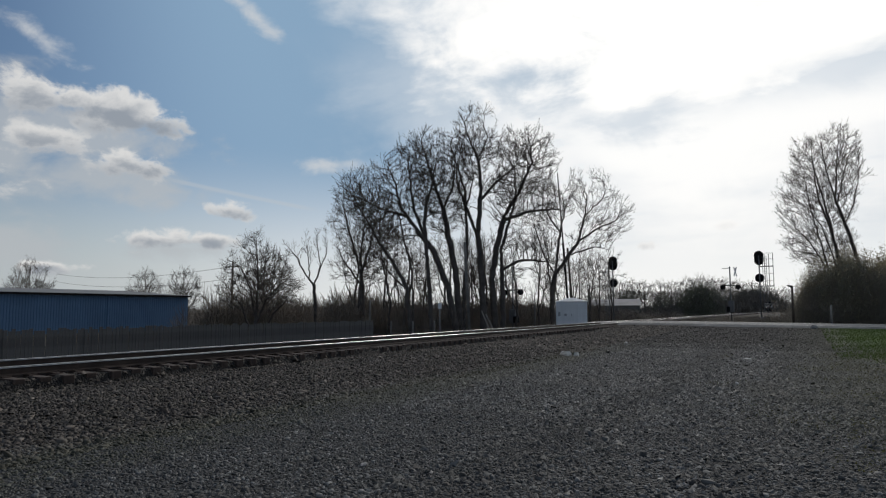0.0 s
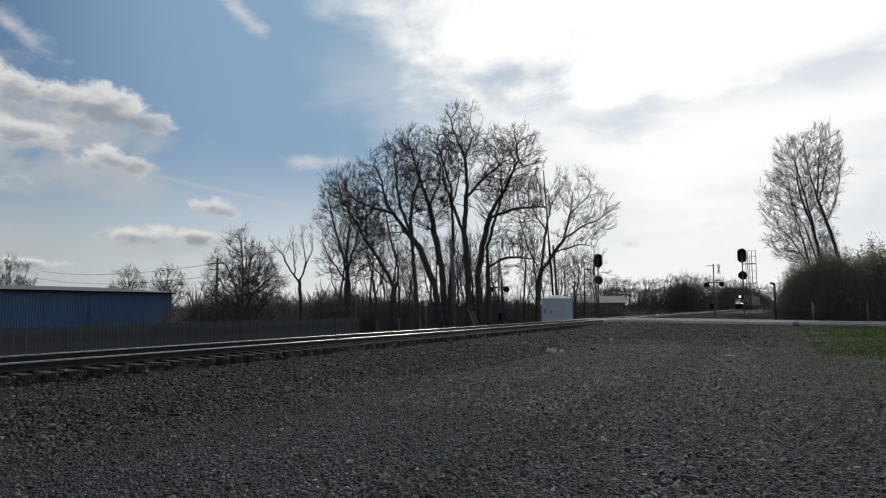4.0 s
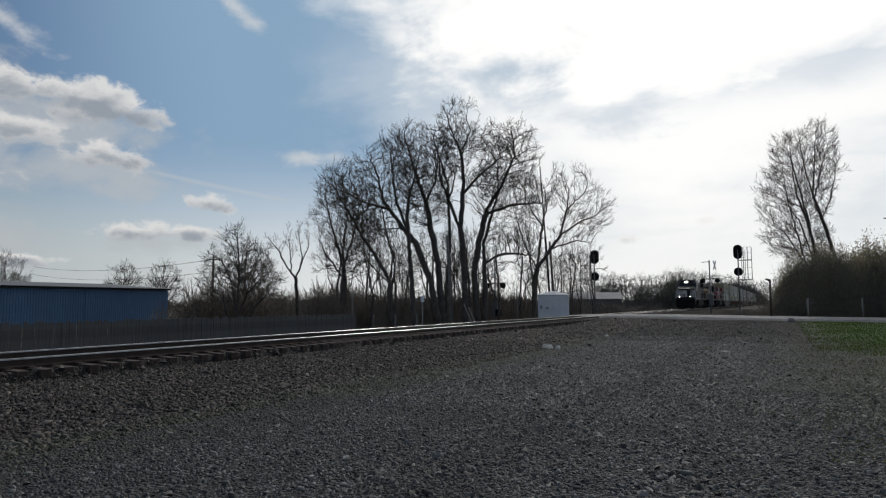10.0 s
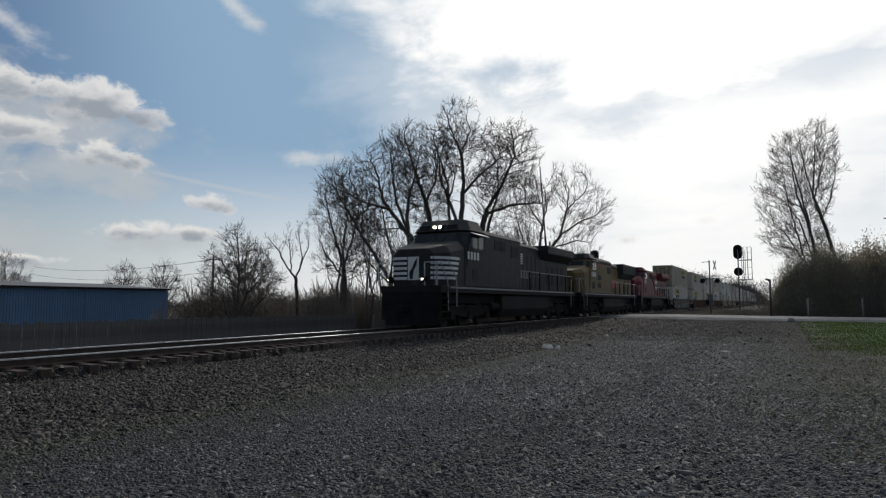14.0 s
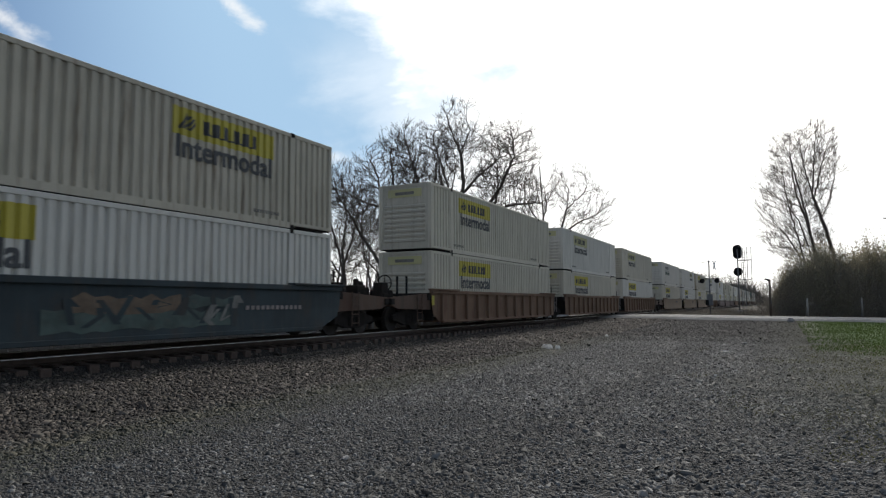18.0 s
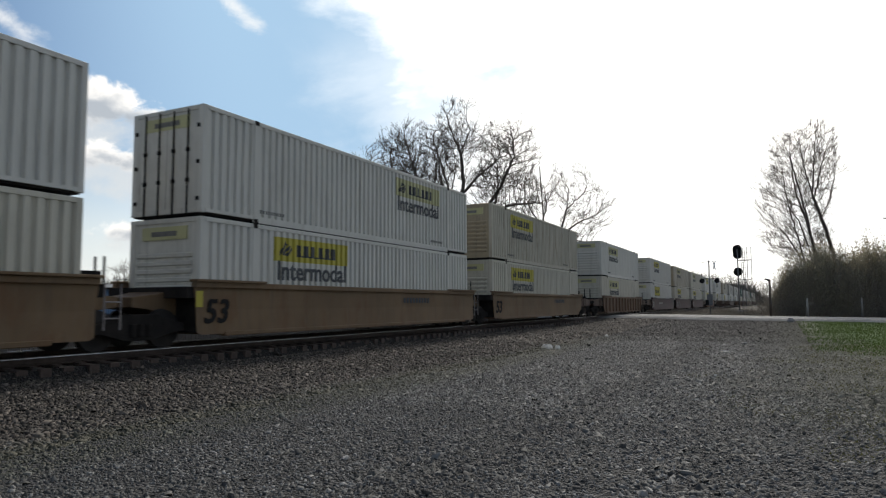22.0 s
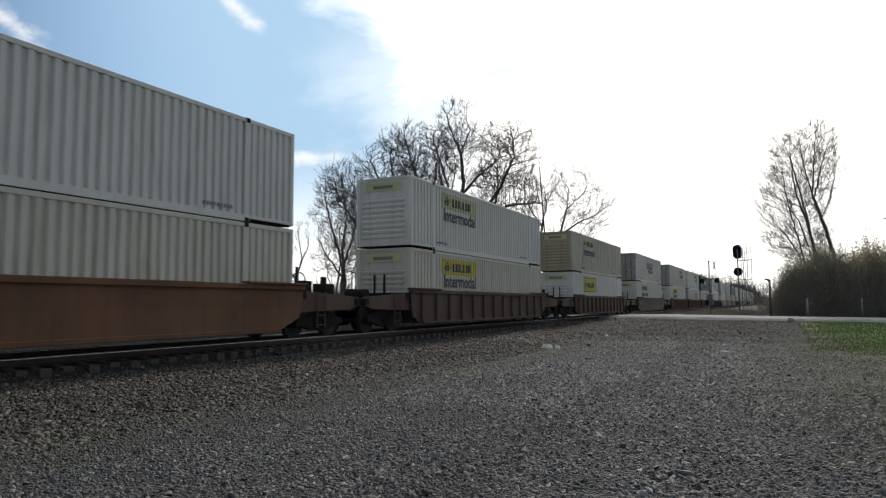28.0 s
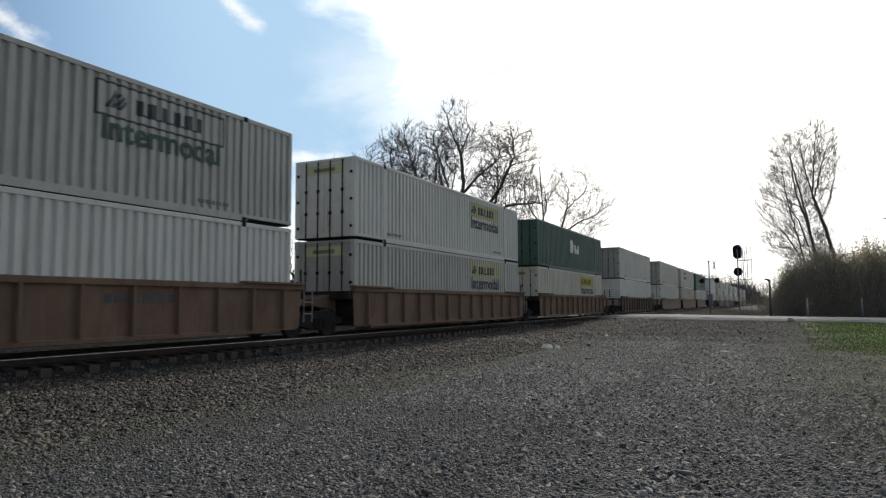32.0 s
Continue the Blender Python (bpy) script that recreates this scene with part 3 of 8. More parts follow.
def make_track():
    # rails: foot, web and head, with the running surface worn bright
    for side in (-1, 1):
        x = TRACK_X + side * 0.755
        g = Geo()
        z = RAIL_Z + (0.04 if side < 0 else 0.0)      # the far rail lies a little higher
        prof = [(x - 0.075, z - 0.172), (x + 0.075, z - 0.172), (x + 0.075, z - 0.16), (x + 0.012, z - 0.135), (x + 0.012, z - 0.045), (x + 0.036, z - 0.035), (x + 0.037, z - 0.006), (x - 0.037, z - 0.006), (x - 0.036, z - 0.035), (x - 0.012, z - 0.045), (x - 0.012, z - 0.135), (x - 0.075, z - 0.16)]
        g.prism(prof, -460, 1300, "y")
        ob = thing("rail", "rusty steel rail with a polished running surface", "rail", "rails of the track", "structure", data=g.mesh("rail", RAIL_SIDE))
        h = Geo().prism([(x - 0.038, z - 0.028), (x + 0.0385, z - 0.028), (x + 0.0355, z - 0.009), (x + 0.026, z - 0.001), (x + 0.010, z + 0.001), (x - 0.010, z + 0.001), (x - 0.024, z - 0.001), (x - 0.037, z - 0.009)], -460, 1300, "y")
        part("running_surface", h.mesh("running_surface", RAIL_TOP), ob, "bright worn rail head")
    track = thing("railway_track", "creosoted timber ties bedded in dark ballast", "track", kind="structure")
    tie = Geo().box(-1.32, 1.32, -0.115, 0.115, -0.18, 0.0).mesh("tie", TIE, 0.012)
    plate = Geo().box(-0.09, 0.09, -0.17, 0.17, 0.0, 0.02).box(0.085, 0.11, -0.05, -0.03, 0.02, 0.05).box(-0.11, -0.085, 0.03, 0.05, 0.02, 0.05).mesh("tie_plate", RAIL_SIDE)
    rng = random.Random(11)
    y = -4.0
    while y < 72:
        t = part("tie", tie, track, at=pose(TRACK_X + rng.uniform(-0.05, 0.05), y, RAIL_Z - 0.19 + 0.014, 0, 1.4, rng.uniform(-1.2, 1.2)))
        if y < 18:
            for s in (-0.755, 0.755):
                part("tie_plate", plate, t, at=pose(s, 0, 0, 0, 0, 90))
        y += 0.5 + rng.uniform(-0.03, 0.03)
    g = Geo()
    y = 72.0
    while y < 420:
        g.box(TRACK_X - 1.3, TRACK_X + 1.3, y, y + 0.23, RAIL_Z - 0.34, RAIL_Z - 0.19)
        y += 0.52
    part("far_ties", g.mesh("far_ties", TIE), track)["kind"] = "stuff"


make_track()


def make_road():
    g = Geo()
    cut = [(-140, -0.66), (-60, -0.66), (-32, -0.5), (-24, -0.2), (-19, 0.4), (-16.5, 0.57), (-15.2, 0.585), (-13.3, 0.585), (-9, 0.56), (-3, 0.47), (4, 0.37), (14, 0.25), (40, 0.12), (160, 0.06)]
    y0, y1 = 56.0, 66.5
    for (a, za), (b, zb) in zip(cut, cut[1:]):
        n = len(g.v)
        for yy, dz in ((y0 - 0.8, -0.3), (y0, 0), (0.5 * (y0 + y1), 0.06), (y1, 0), (y1 + 0.8, -0.3)):
            skew = 0.0
            g.v += [(a, yy + skew, za + dz), (b, yy + skew, zb + dz)]
        for k in range(4):
            g.f.append([n + 2 * k, n + 2 * k + 1, n + 2 * k + 3, n + 2 * k + 2])
    thing("road", "worn grey asphalt road across the track", "road", kind="structure", data=g.mesh("road", ASPHALT))
    h = Geo()
    for (a, za), (b, zb) in zip(cut, cut[1:]):
        for yy in (y0 + 0.35, 61.1, y1 - 0.35):
            if abs(yy - 61.1) < 0.1 and not (b < -18 or a > -12):
                continue
            zz = 0.06 if abs(yy - 61.1) < 0.1 else 0.004
            n = len(h.v)
            h.v += [(a, yy - 0.07, za + zz + 0.005), (b, yy - 0.07, zb + zz + 0.005), (b, yy + 0.07, zb + zz + 0.005), (a, yy + 0.07, za + zz + 0.005)]
            h.f.append([n, n + 1, n + 2, n + 3])
    thing("road_marking", "faded painted lines along the road", "road marking", kind="structure", data=h.mesh("road_marking", LINE))


make_road()

# ---- trees ----


def grow(seed, height, trunk_r, stems=1, lean=0.0, spread=0.5, levels=(7, 6, 5, 4), up=0.07, first=0.25, reach=0.62, twist=0.32, thin=0.011):
    """Branches of a bare tree as polylines [(point, radius), ...], with their level."""
    rng = random.Random(seed)
    out = []

    def side(d):
        a = Vector((rng.gauss(0, 1), rng.gauss(0, 1), rng.gauss(0, 1)))
        a -= d * a.dot(d)
        return a.normalized() if a.length > 1e-4 else d.orthogonal().normalized()

    def shoot(p, d, length, r, lv):
        n = 9 if lv == 0 else (6 if lv == 1 else (4 if lv == 2 else (3 if lv == 3 else 2)))
        line = [(p.copy(), r)]
        tip = max(thin * 0.8, r * (0.22 if lv else 0.3))
        for i in range(n):
            d = (d + side(d) * twist * rng.random() * (1.0 if lv else 0.55) + Vector((0, 0, up if lv else 0.05))).normalized()
            p = p + d * (length / n)
            k = (i + 1) / n
            line.append((p.copy(), r + (tip - r) * k))
        out.append((lv, line))
        if lv >= len(levels):
            return
        count = levels[lv]
        for c in range(count):
            k = first + (1 - first) * (c + rng.random()) / count if lv == 0 else 0.28 + 0.72 * (c + rng.random()) / count
            k = min(k, 0.985)
            j = min(int(k * n), n - 1)
            f = k * n - j
            q = line[j][0].lerp(line[j + 1][0], f)
            rr = line[j][1] + (line[j + 1][1] - line[j][1]) * f
            axis = (line[j + 1][0] - line[j][0]).normalized()
            w = spread * rng.uniform(0.75, 1.35)
            dd = (axis * math.cos(w) + side(axis) * math.sin(w)).normalized()
            ll = length * reach * (1.0 - 0.5 * k) * rng.uniform(0.65, 1.3) * (1.15 if lv == 0 else 1.0)
            shoot(q, dd, max(ll, 0.35), max(rr * rng.uniform(0.58, 0.82), thin), lv + 1)

    for s in range(stems):
        a = rng.uniform(0, 6.28)
        tilt = 0.0 if stems == 1 else rng.uniform(0.06, 0.32)
        d = Vector((math.cos(a) * math.sin(tilt) + lean, math.sin(a) * math.sin(tilt), 1)).normalized()
        base = Vector((math.cos(a), math.sin(a), 0)) * (trunk_r * (0.9 if stems > 1 else 0))
        shoot(base - Vector((0, 0, 0.3)), d, height * rng.uniform(0.85, 1.0) * (0.9 if stems > 1 else 1.0), trunk_r * rng.uniform(0.8, 1.0), 0)
    return out


def tubes(lines, sides):
    """Tapered tubes along polylines."""
    verts, faces, n = [], [], 0
    ring = [(math.cos(2 * math.pi * i / sides), math.sin(2 * math.pi * i / sides)) for i in range(sides)]
    for line in lines:
        d = (line[-1][0] - line[0][0]).normalized()
        a = d.orthogonal().normalized()
        b = d.cross(a)
        for p, r in line:
            for c, s in ring:
                verts.append((p.x + r * (c * a.x + s * b.x), p.y + r * (c * a.y + s * b.y), p.z + r * (c * a.z + s * b.z)))
        for k in range(len(line) - 1):
            for i in range(sides):
                j = (i + 1) % sides
                faces.append((n + k * sides + i, n + k * sides + j, n + (k + 1) * sides + j, n + (k + 1) * sides + i))
        n += len(line) * sides
    return np.array(verts), np.array(faces)


def crown_points(rng, crowns, count):
    """Random points in heaps given as (u, depth, z, wide, tall), crowded towards their outside."""
    vol = np.array([w * w * t for _, _, _, w, t in crowns])
    pick = rng.choice(len(crowns), count, p=vol / vol.sum())
    d = rng.normal(0, 1, (count, 3))
    d /= np.linalg.norm(d, axis=1, keepdims=True)
    d *= (rng.random((count, 1)) ** 0.42)
    c = np.array(crowns)[pick]
    return c[:, :3] + d * np.stack([c[:, 3], c[:, 3], c[:, 4]], -1)


def branch_out(seed, stems, crowns, count=4400, step=0.30, near=0.46, sense=6.0, wander=0.17, thin=0.0145, trunk=0.2, twigs=1.0, twig_length=0.9, rise=0.2):
    """A bare tree whose limbs divide until they fill the heaps of its crown.
    stems: polylines (u, depth, z), from the ground or from the nearest limb. Returns thick and thin branches as polylines [(point, radius), ...]."""
    rng = np.random.default_rng(seed)
    goal = crown_points(rng, crowns, count)
    goal = goal[np.array([noise.noise(Vector(p) * 0.55 + Vector((seed * 3.7, 0, 0))) > -0.16 for p in goal])]
    pts, parent, girth = [], [], []
    for rank, line in enumerate(stems):
        line = [np.array(p, float) for p in line]
        last = -1
        if line[0][2] > 0.5 and pts:
            last = int(np.argmin(np.linalg.norm(np.array(pts) - line[0], axis=1)))
            line[0] = pts[last]
        grounded = last < 0
        foot, top = line[0][2], max(line[-1][2], line[0][2] + 1)
        lean = rng.uniform(-0.22, 0.22) if rank else 0.0
        for p in line[1:]:
            p[1] += line[0][1] + lean * (p[2] - line[0][2])
        for p, q in zip(line, line[1:]):
            n = max(1, int(np.linalg.norm(q - p) / step))
            for k in range(n + (1 if q is line[-1] else 0)):
                pts.append(p + (q - p) * (k / n) + rng.normal(0, 0.03, 3) * (last >= 0))
                parent.append(last)
                last = len(pts) - 1
                girth.append(trunk * (0.55 if grounded else 0.3) * max(0.0, 1 - (pts[-1][2] - foot) / (top - foot)) ** 0.8)
    P = np.array(pts)
    dist = np.linalg.norm(goal[:, None] - P[None], axis=2)
    who, best = dist.argmin(1), dist.min(1)
    heading = {}
    low = min(z - 0.7 * t for _, _, z, _, t in crowns)
    heart = np.array((np.mean([c[0] for c in crowns]), 0, low - 1.0))
    for _ in range(160):
        live = best < sense
        if not live.any():
            break
        pull = {}
        for i in np.nonzero(live)[0]:
            v = goal[i] - P[who[i]]
            v = v / (np.linalg.norm(v) + 1e-6)
            pull[who[i]] = pull.get(who[i], 0) + v
        fresh, roots = [], []
        for k, v in pull.items():
            v = v / (np.linalg.norm(v) + 1e-6)
            old = heading.get(k)
            if old is not None:
                v = v + 0.8 * old
            away = P[k] - heart
            v = v + 0.4 * away / (np.linalg.norm(away) + 1e-6)
            v = v + rng.normal(0, wander, 3) + np.array((0, 0, rise))
            v /= np.linalg.norm(v) + 1e-6
            fresh.append(P[k] + step * v)
            roots.append((k, v))
        if not fresh:
            break
        n0 = len(P)
        P = np.vstack([P, np.array(fresh)])
        for j, (k, v) in enumerate(roots):
            parent.append(int(k))
            heading[n0 + j] = v
        d = np.linalg.norm(goal[:, None] - P[None, n0:], axis=2)
        j, m = d.argmin(1), d.min(1)
        better = m < best
        who[better], best[better] = n0 + j[better], m[better]
        keep = best > near
        goal, who, best = goal[keep], who[keep], best[keep]
        if len(goal) < 0.02 * count or len(P) > 9500:
            break
    n = len(P)
    kids = [[] for _ in range(n)]
    for i, k in enumerate(parent):
        if k >= 0:
            kids[k].append(i)
    load = np.zeros(n)
    for i in range(n - 1, -1, -1):
        if not kids[i]:
            load[i] += 1.0
        if parent[i] >= 0:
            load[parent[i]] += load[i]
    # limbs taper from the trunk's girth down to twigs
    most = max(load.max(), 4.0)
    rad = thin * load ** (math.log(trunk / thin) / math.log(most))
    rad *= 1.0 - 0.35 * np.clip(P[:, 2] / P[:, 2].max(), 0, 1) * np.clip((rad - 0.03) / 0.1, 0, 1)
    rad[:len(girth)] = np.maximum(rad[:len(girth)], girth)
    thick, fine = [], []
    for i in range(n):
        k = parent[i]
        if k >= 0 and max(kids[k], key=lambda c: load[c]) == i:
            continue
        chain = [i] if k < 0 else [k, i]
        while kids[chain[-1]]:
            chain.append(max(kids[chain[-1]], key=lambda c: load[c]))
        line = [(Vector(P[c]), float(rad[c]) if c != k else float(rad[i])) for c in chain]
        if len(line) < 2:
            continue
        if k < 0:
            for f, (p, r) in enumerate(line[:4]):
                line[f] = (p, r * (1.25 - 0.06 * f))
        cut = next((q for q, (p, r) in enumerate(line) if r < 0.045), len(line))
        if cut > 1:
            thick.append(line[:cut + 1])
            line = line[cut:]
        if len(line) > 1:
            fine.append(line)
    # twigs along the thin branches
    for i in range(n):
        if rad[i] > 0.035 or parent[i] < 0:
            continue
        d = P[i] - P[parent[i]]
        d /= np.linalg.norm(d) + 1e-6
        for _ in range(rng.poisson(twigs if kids[i] else twigs + 1)):
            away = P[i] - heart
            v = d + 0.5 * away / (np.linalg.norm(away) + 1e-6) + rng.normal(0, 0.55, 3)
            v /= np.linalg.norm(v) + 1e-6
            ln = twig_length * rng.uniform(0.4, 1.0)
            q, line = P[i], [(Vector(P[i]), thin * 0.8)]
            for k in range(2):
                v = v + rng.normal(0, 0.25, 3) + np.array((0, 0, 0.3))
                v /= np.linalg.norm(v)
                q = q + v * ln / 2
                line.append((Vector(q), thin * (0.7 - 0.15 * k)))
                if k == 0:
                    w = v + rng.normal(0, 0.5, 3)
                    w /= np.linalg.norm(w)
                    fine.append([(Vector(q), thin * 0.6), (Vector(q + w * ln * rng.uniform(0.3, 0.6)), thin * 0.45)])
            fine.append(line)
    return thick, fine


TREES = {}
VIEW_TURN = 26.6


def bare_tree(label, at, seed, stems, crowns, bark=None, twig=None, category="tree", name="bare_tree", group="", scale=1.0, turn=0.0, wide=1.0, **shape):
    bark, twig = bark or BARK, twig or TWIG
    key = (seed, str(crowns), bark.name, twig.name)
    m = Matrix.Translation(at) @ pose(0, 0, 0, 0, 0, turn + VIEW_TURN) @ Matrix.Diagonal((scale * wide, scale * wide, scale, 1))
    if key not in TREES:
        thick, fine = branch_out(seed, stems, crowns, **shape)
        TREES[key] = [raw_mesh("trunk", *tubes(thick, 7), bark, True), raw_mesh("crown", *tubes(fine, 3), twig)]
    ob = thing(name, label, category, group, at=m)
    part("trunk", TREES[key][0], ob)
    part("crown", TREES[key][1], ob, "fine bare twigs")["kind"] = "stuff"
    return ob


BIG = "tall bare deciduous tree behind the track"
G1 = "bare trees behind the track"
MAIN = dict(count=5200, step=0.32, near=0.40, thin=0.0145)
bare_tree(BIG, (-22.8, 49.6, -0.6), 1,
          [[(0, 0, 0), (-0.1, 0, 4.0), (-0.2, 0, 6.3), (-0.4, 0, 8.6), (-0.1, 0, 12.3), (-0.3, 0, 14.7), (-1.0, 0, 16.3), (-1.5, 0, 17.8)],
           [(-0.2, 0, 11.2), (1.3, 0, 12.9), (2.8, 0, 14.2), (4.8, 0, 15.4)], [(-0.3, 0, 14.7), (0.5, 0, 16.6), (0, 0, 18.5)],
           [(-0.2, 0, 8.1), (-1.1, 0, 10.0), (-2.0, 0, 12.4), (-2.2, 0, 14.7)]],
          [(-0.4, 0, 14.9, 2.5, 3.8), (-1.5, 0, 12.8, 1.9, 3.2), (2.2, 0, 13.3, 2.6, 2.5), (-0.6, 0, 16.8, 1.9, 2.1)], group=G1, trunk=0.29, **MAIN)
bare_tree(BIG, (-22.3, 50.9, -0.6), 2,
          [[(0, 0, 0), (-0.3, 0, 4.8), (0.1, 0, 7.3), (0.8, 0, 10.1), (2.1, 0, 12.2), (3.2, 0, 14.6), (2.9, 0, 17.1)],
           [(0.6, 0, 0), (0.6, 0, 3.2), (0.5, 0, 7.2), (1.1, 0, 9.2), (1.8, 0, 11.6), (1.8, 0, 14.0)],
           [(0.6, 0, 5.5), (1.4, 0, 6.1), (2.4, 0, 6.4), (3.4, 0, 6.4), (4.4, 0, 6.2)], [(0.8, 0, 9.7), (3.0, 0, 10.5), (4.8, 0, 10.6)]],
          [(2.7, 0, 13.5, 2.7, 4.0), (1.7, 0, 11.1, 2.6, 2.3), (3.9, 0, 10.6, 2.0, 1.4), (2.9, 0, 7.8, 2.1, 1.3), (3.9, 0, 6.4, 1.2, 0.8)], group=G1, trunk=0.29, **MAIN)
bare_tree(BIG, (-24.0, 47.2, -0.6), 3,
          [[(0, 0, 0), (-0.6, 0, 3.8), (-1.9, 0, 7.1), (-3.1, 0, 8.6), (-4.5, 0, 10.6), (-4.9, 0, 12.6), (-5.7, 0, 14.2)],
           [(-3.1, 0, 8.6), (-3.9, 0, 9.7), (-6.1, 0, 10.4), (-7.3, 0, 11.0)], [(-2.3, 0, 7.8), (-3.4, 0, 10.3), (-3.7, 0, 12.6), (-3.9, 0, 14.4)]],
          [(-4.6, 0, 12.1, 2.5, 2.8), (-6.3, 0, 10.6, 2.2, 2.0), (-3.9, 0, 13.6, 2.2, 1.9), (-5.2, 0, 8.5, 2.2, 1.5)], group=G1, trunk=0.29, **MAIN)
bare_tree(BIG, (-24.3, 48.4, -0.6), 4,
          [[(0, 0, 0), (-0.3, 0, 4.8), (-0.7, 0, 7.2), (-1.3, 0, 10.4), (-2.1, 0, 12.7), (-3.1, 0, 16.0)], [(-1.3, 0, 10.4), (-0.5, 0, 12.7), (-0.3, 0, 15.1)],
           [(0.3, 0.2, 0), (0.3, 0, 4.0), (0.6, 0, 7.0), (0.5, 0, 11.8), (-0.1, 0, 14.0), (-0.8, 0, 16.2)], [(0.5, 0, 10.4), (1.2, 0, 13.2), (0.9, 0, 15.1)]],
          [(-2.8, 0, 13.7, 1.8, 3.2), (-0.7, 0, 13.7, 1.7, 3.0), (-1.6, 0, 10.4, 2.3, 2.3), (-3.1, 0, 16.0, 1.0, 1.2)], group=G1, trunk=0.29, **MAIN)
bare_tree(BIG, (-24.8, 44.6, -0.6), 5, [[(0, 0, 0), (-0.2, 0, 3.9), (-0.4, 0, 6.5), (-0.5, 0, 8.2), (-0.5, 0, 10.0), (0.1, 0, 12.2), (0.4, 0, 13.9)]],
          [(0.1, 0, 11.7, 1.6, 2.7)], group=G1, trunk=0.18, count=1300, step=0.32, near=0.42, thin=0.013)
bare_tree("bare tree leaning away from the tall clump", (-26.7, 44.8, -0.6), 6,
          [[(0, 0, 0), (-0.4, 0, 4.1), (-1.4, 0, 5.9), (-2.5, 0, 7.5), (-3.7, 0, 9.7), (-4.4, 0, 10.9), (-4.8, 0, 12.4)], [(-2.5, 0, 7.5), (-2.5, 0, 9.7), (-3.2, 0, 11.5)],
           [(0.2, 0, 0), (0.0, 0, 5.4), (-0.6, 0, 7.6), (-1.0, 0, 9.7)], [(-0.3, 0, 3.9), (-1.8, 0, 5.3), (-2.5, 0, 6.6)]],
          [(-4.3, 0, 11.3, 1.6, 2.1), (-3.2, 0, 9.2, 1.8, 1.8), (-1.2, 0, 8.8, 1.4, 1.8), (-2.3, 0, 6.6, 1.4, 1.3)], group=G1, trunk=0.18, thin=0.0145, count=3400, step=0.31, near=0.42)
bare_tree(BIG, (-33.5, 48.1, -0.6), 7,
          [[(0, 0, 0), (-0.2, 0, 5.0), (-0.6, 0, 6.7), (-1.3, 0, 9.1), (-1.9, 0, 11.8)], [(-0.2, 0, 4.6), (-0.3, 0, 7.1), (0, 0, 10.1), (-0.4, 0, 12.5), (-0.6, 0, 14.1)],
           [(-0.2, 0, 5.6), (0.5, 0, 7.6), (1.1, 0, 10.0), (1.4, 0, 12.0)], [(-0.2, 0, 4.5), (-1.8, 0, 6.6), (-2.5, 0, 8.1)]],
          [(-0.6, 0, 10.6, 2.2, 3.7), (-1.6, 0, 8.6, 1.8, 2.4), (0.9, 0, 9.6, 1.8, 2.9), (-0.1, 0, 6.1, 2.7, 2.0)], group=G1, trunk=0.27, thin=0.0125, count=4400, step=0.31, near=0.42)
for x, y, k in ((-28.9, 47.4, 0), (-26.0, 49.6, 1), (-21.6, 53.4, 2), (-30.4, 47.0, 3)):
    bare_tree("slender bare tree behind the track", (x, y, -0.6), 20 + k, [[(0, 0, 0), (0.1 * k, 0, 3), (0.5 - 0.3 * k, 0, 6.5)], [(0.1, 0, 2.2), (-0.7, 0, 4.2), (-0.9, 0, 5.8)]],
              [(0.3 - 0.3 * k, 0, 6.6, 1.5, 2.8)], group=G1, trunk=0.10, thin=0.013, count=520, step=0.34, near=0.5)
rng_slim = random.Random(77)
for k in range(44):
    u = rng_slim.uniform(-36, -17)
    bare_tree("slender bare tree behind the track", (u, 62 + 0.52 * (u + 22) + rng_slim.uniform(-6, 8), -0.6), 20 + k % 3, [[(0, 0, 0), (0.1 * (k % 3), 0, 3), (0.5 - 0.3 * (k % 3), 0, 6.5)], [(0.1, 0, 2.2), (-0.7, 0, 4.2), (-0.9, 0, 5.8)]],
              [(0.3 - 0.3 * (k % 3), 0, 6.6, 1.5, 2.8)], group=G1, scale=rng_slim.uniform(0.5, 1.15), turn=rng_slim.uniform(0, 360), trunk=0.10, thin=0.013, count=520, step=0.34, near=0.5)
bare_tree("bare leaning tree forking low behind the track", (-20.3, 59.2, -0.3), 8,
          [[(0, 0, 0), (0, 0, 2.9), (0.3, 0, 5.2), (0.9, 0, 9.1), (-0.2, 0, 10.7), (-0.7, 0, 12.1)], [(0.3, 0, 5.2), (1.4, 0, 6.7), (2.6, 0, 8.3), (3.3, 0, 10.8), (3.6, 0, 12.6), (3.1, 0, 14.2)],
           [(0.9, 0, 9.1), (1.4, 0, 11.3), (1.1, 0, 13.1)], [(2.6, 0, 8.3), (4.5, 0, 9.6), (6.2, 0, 10.2)], [(3.3, 0, 10.7), (4.9, 0, 12.3), (5.5, 0, 13.6)],
           [(1.7, 0, 7.0), (4.1, 0, 7.8), (5.4, 0, 7.5)], [(0.2, 0, 5.2), (-0.7, 0, 7.0), (-1.4, 0, 9.2), (-1.9, 0, 10.7)]],
          [(3.1, 0, 12.6, 2.4, 2.2), (5.4, 0, 10.4, 2.1, 2.4), (0.4, 0, 11.3, 2.1, 2.7), (3.8, 0, 9.1, 2.6, 1.6), (-1.4, 0, 9.2, 1.3, 2.0)], group=G1, trunk=0.27, thin=0.0145, count=2800, step=0.34, near=0.50, twigs=1.5)
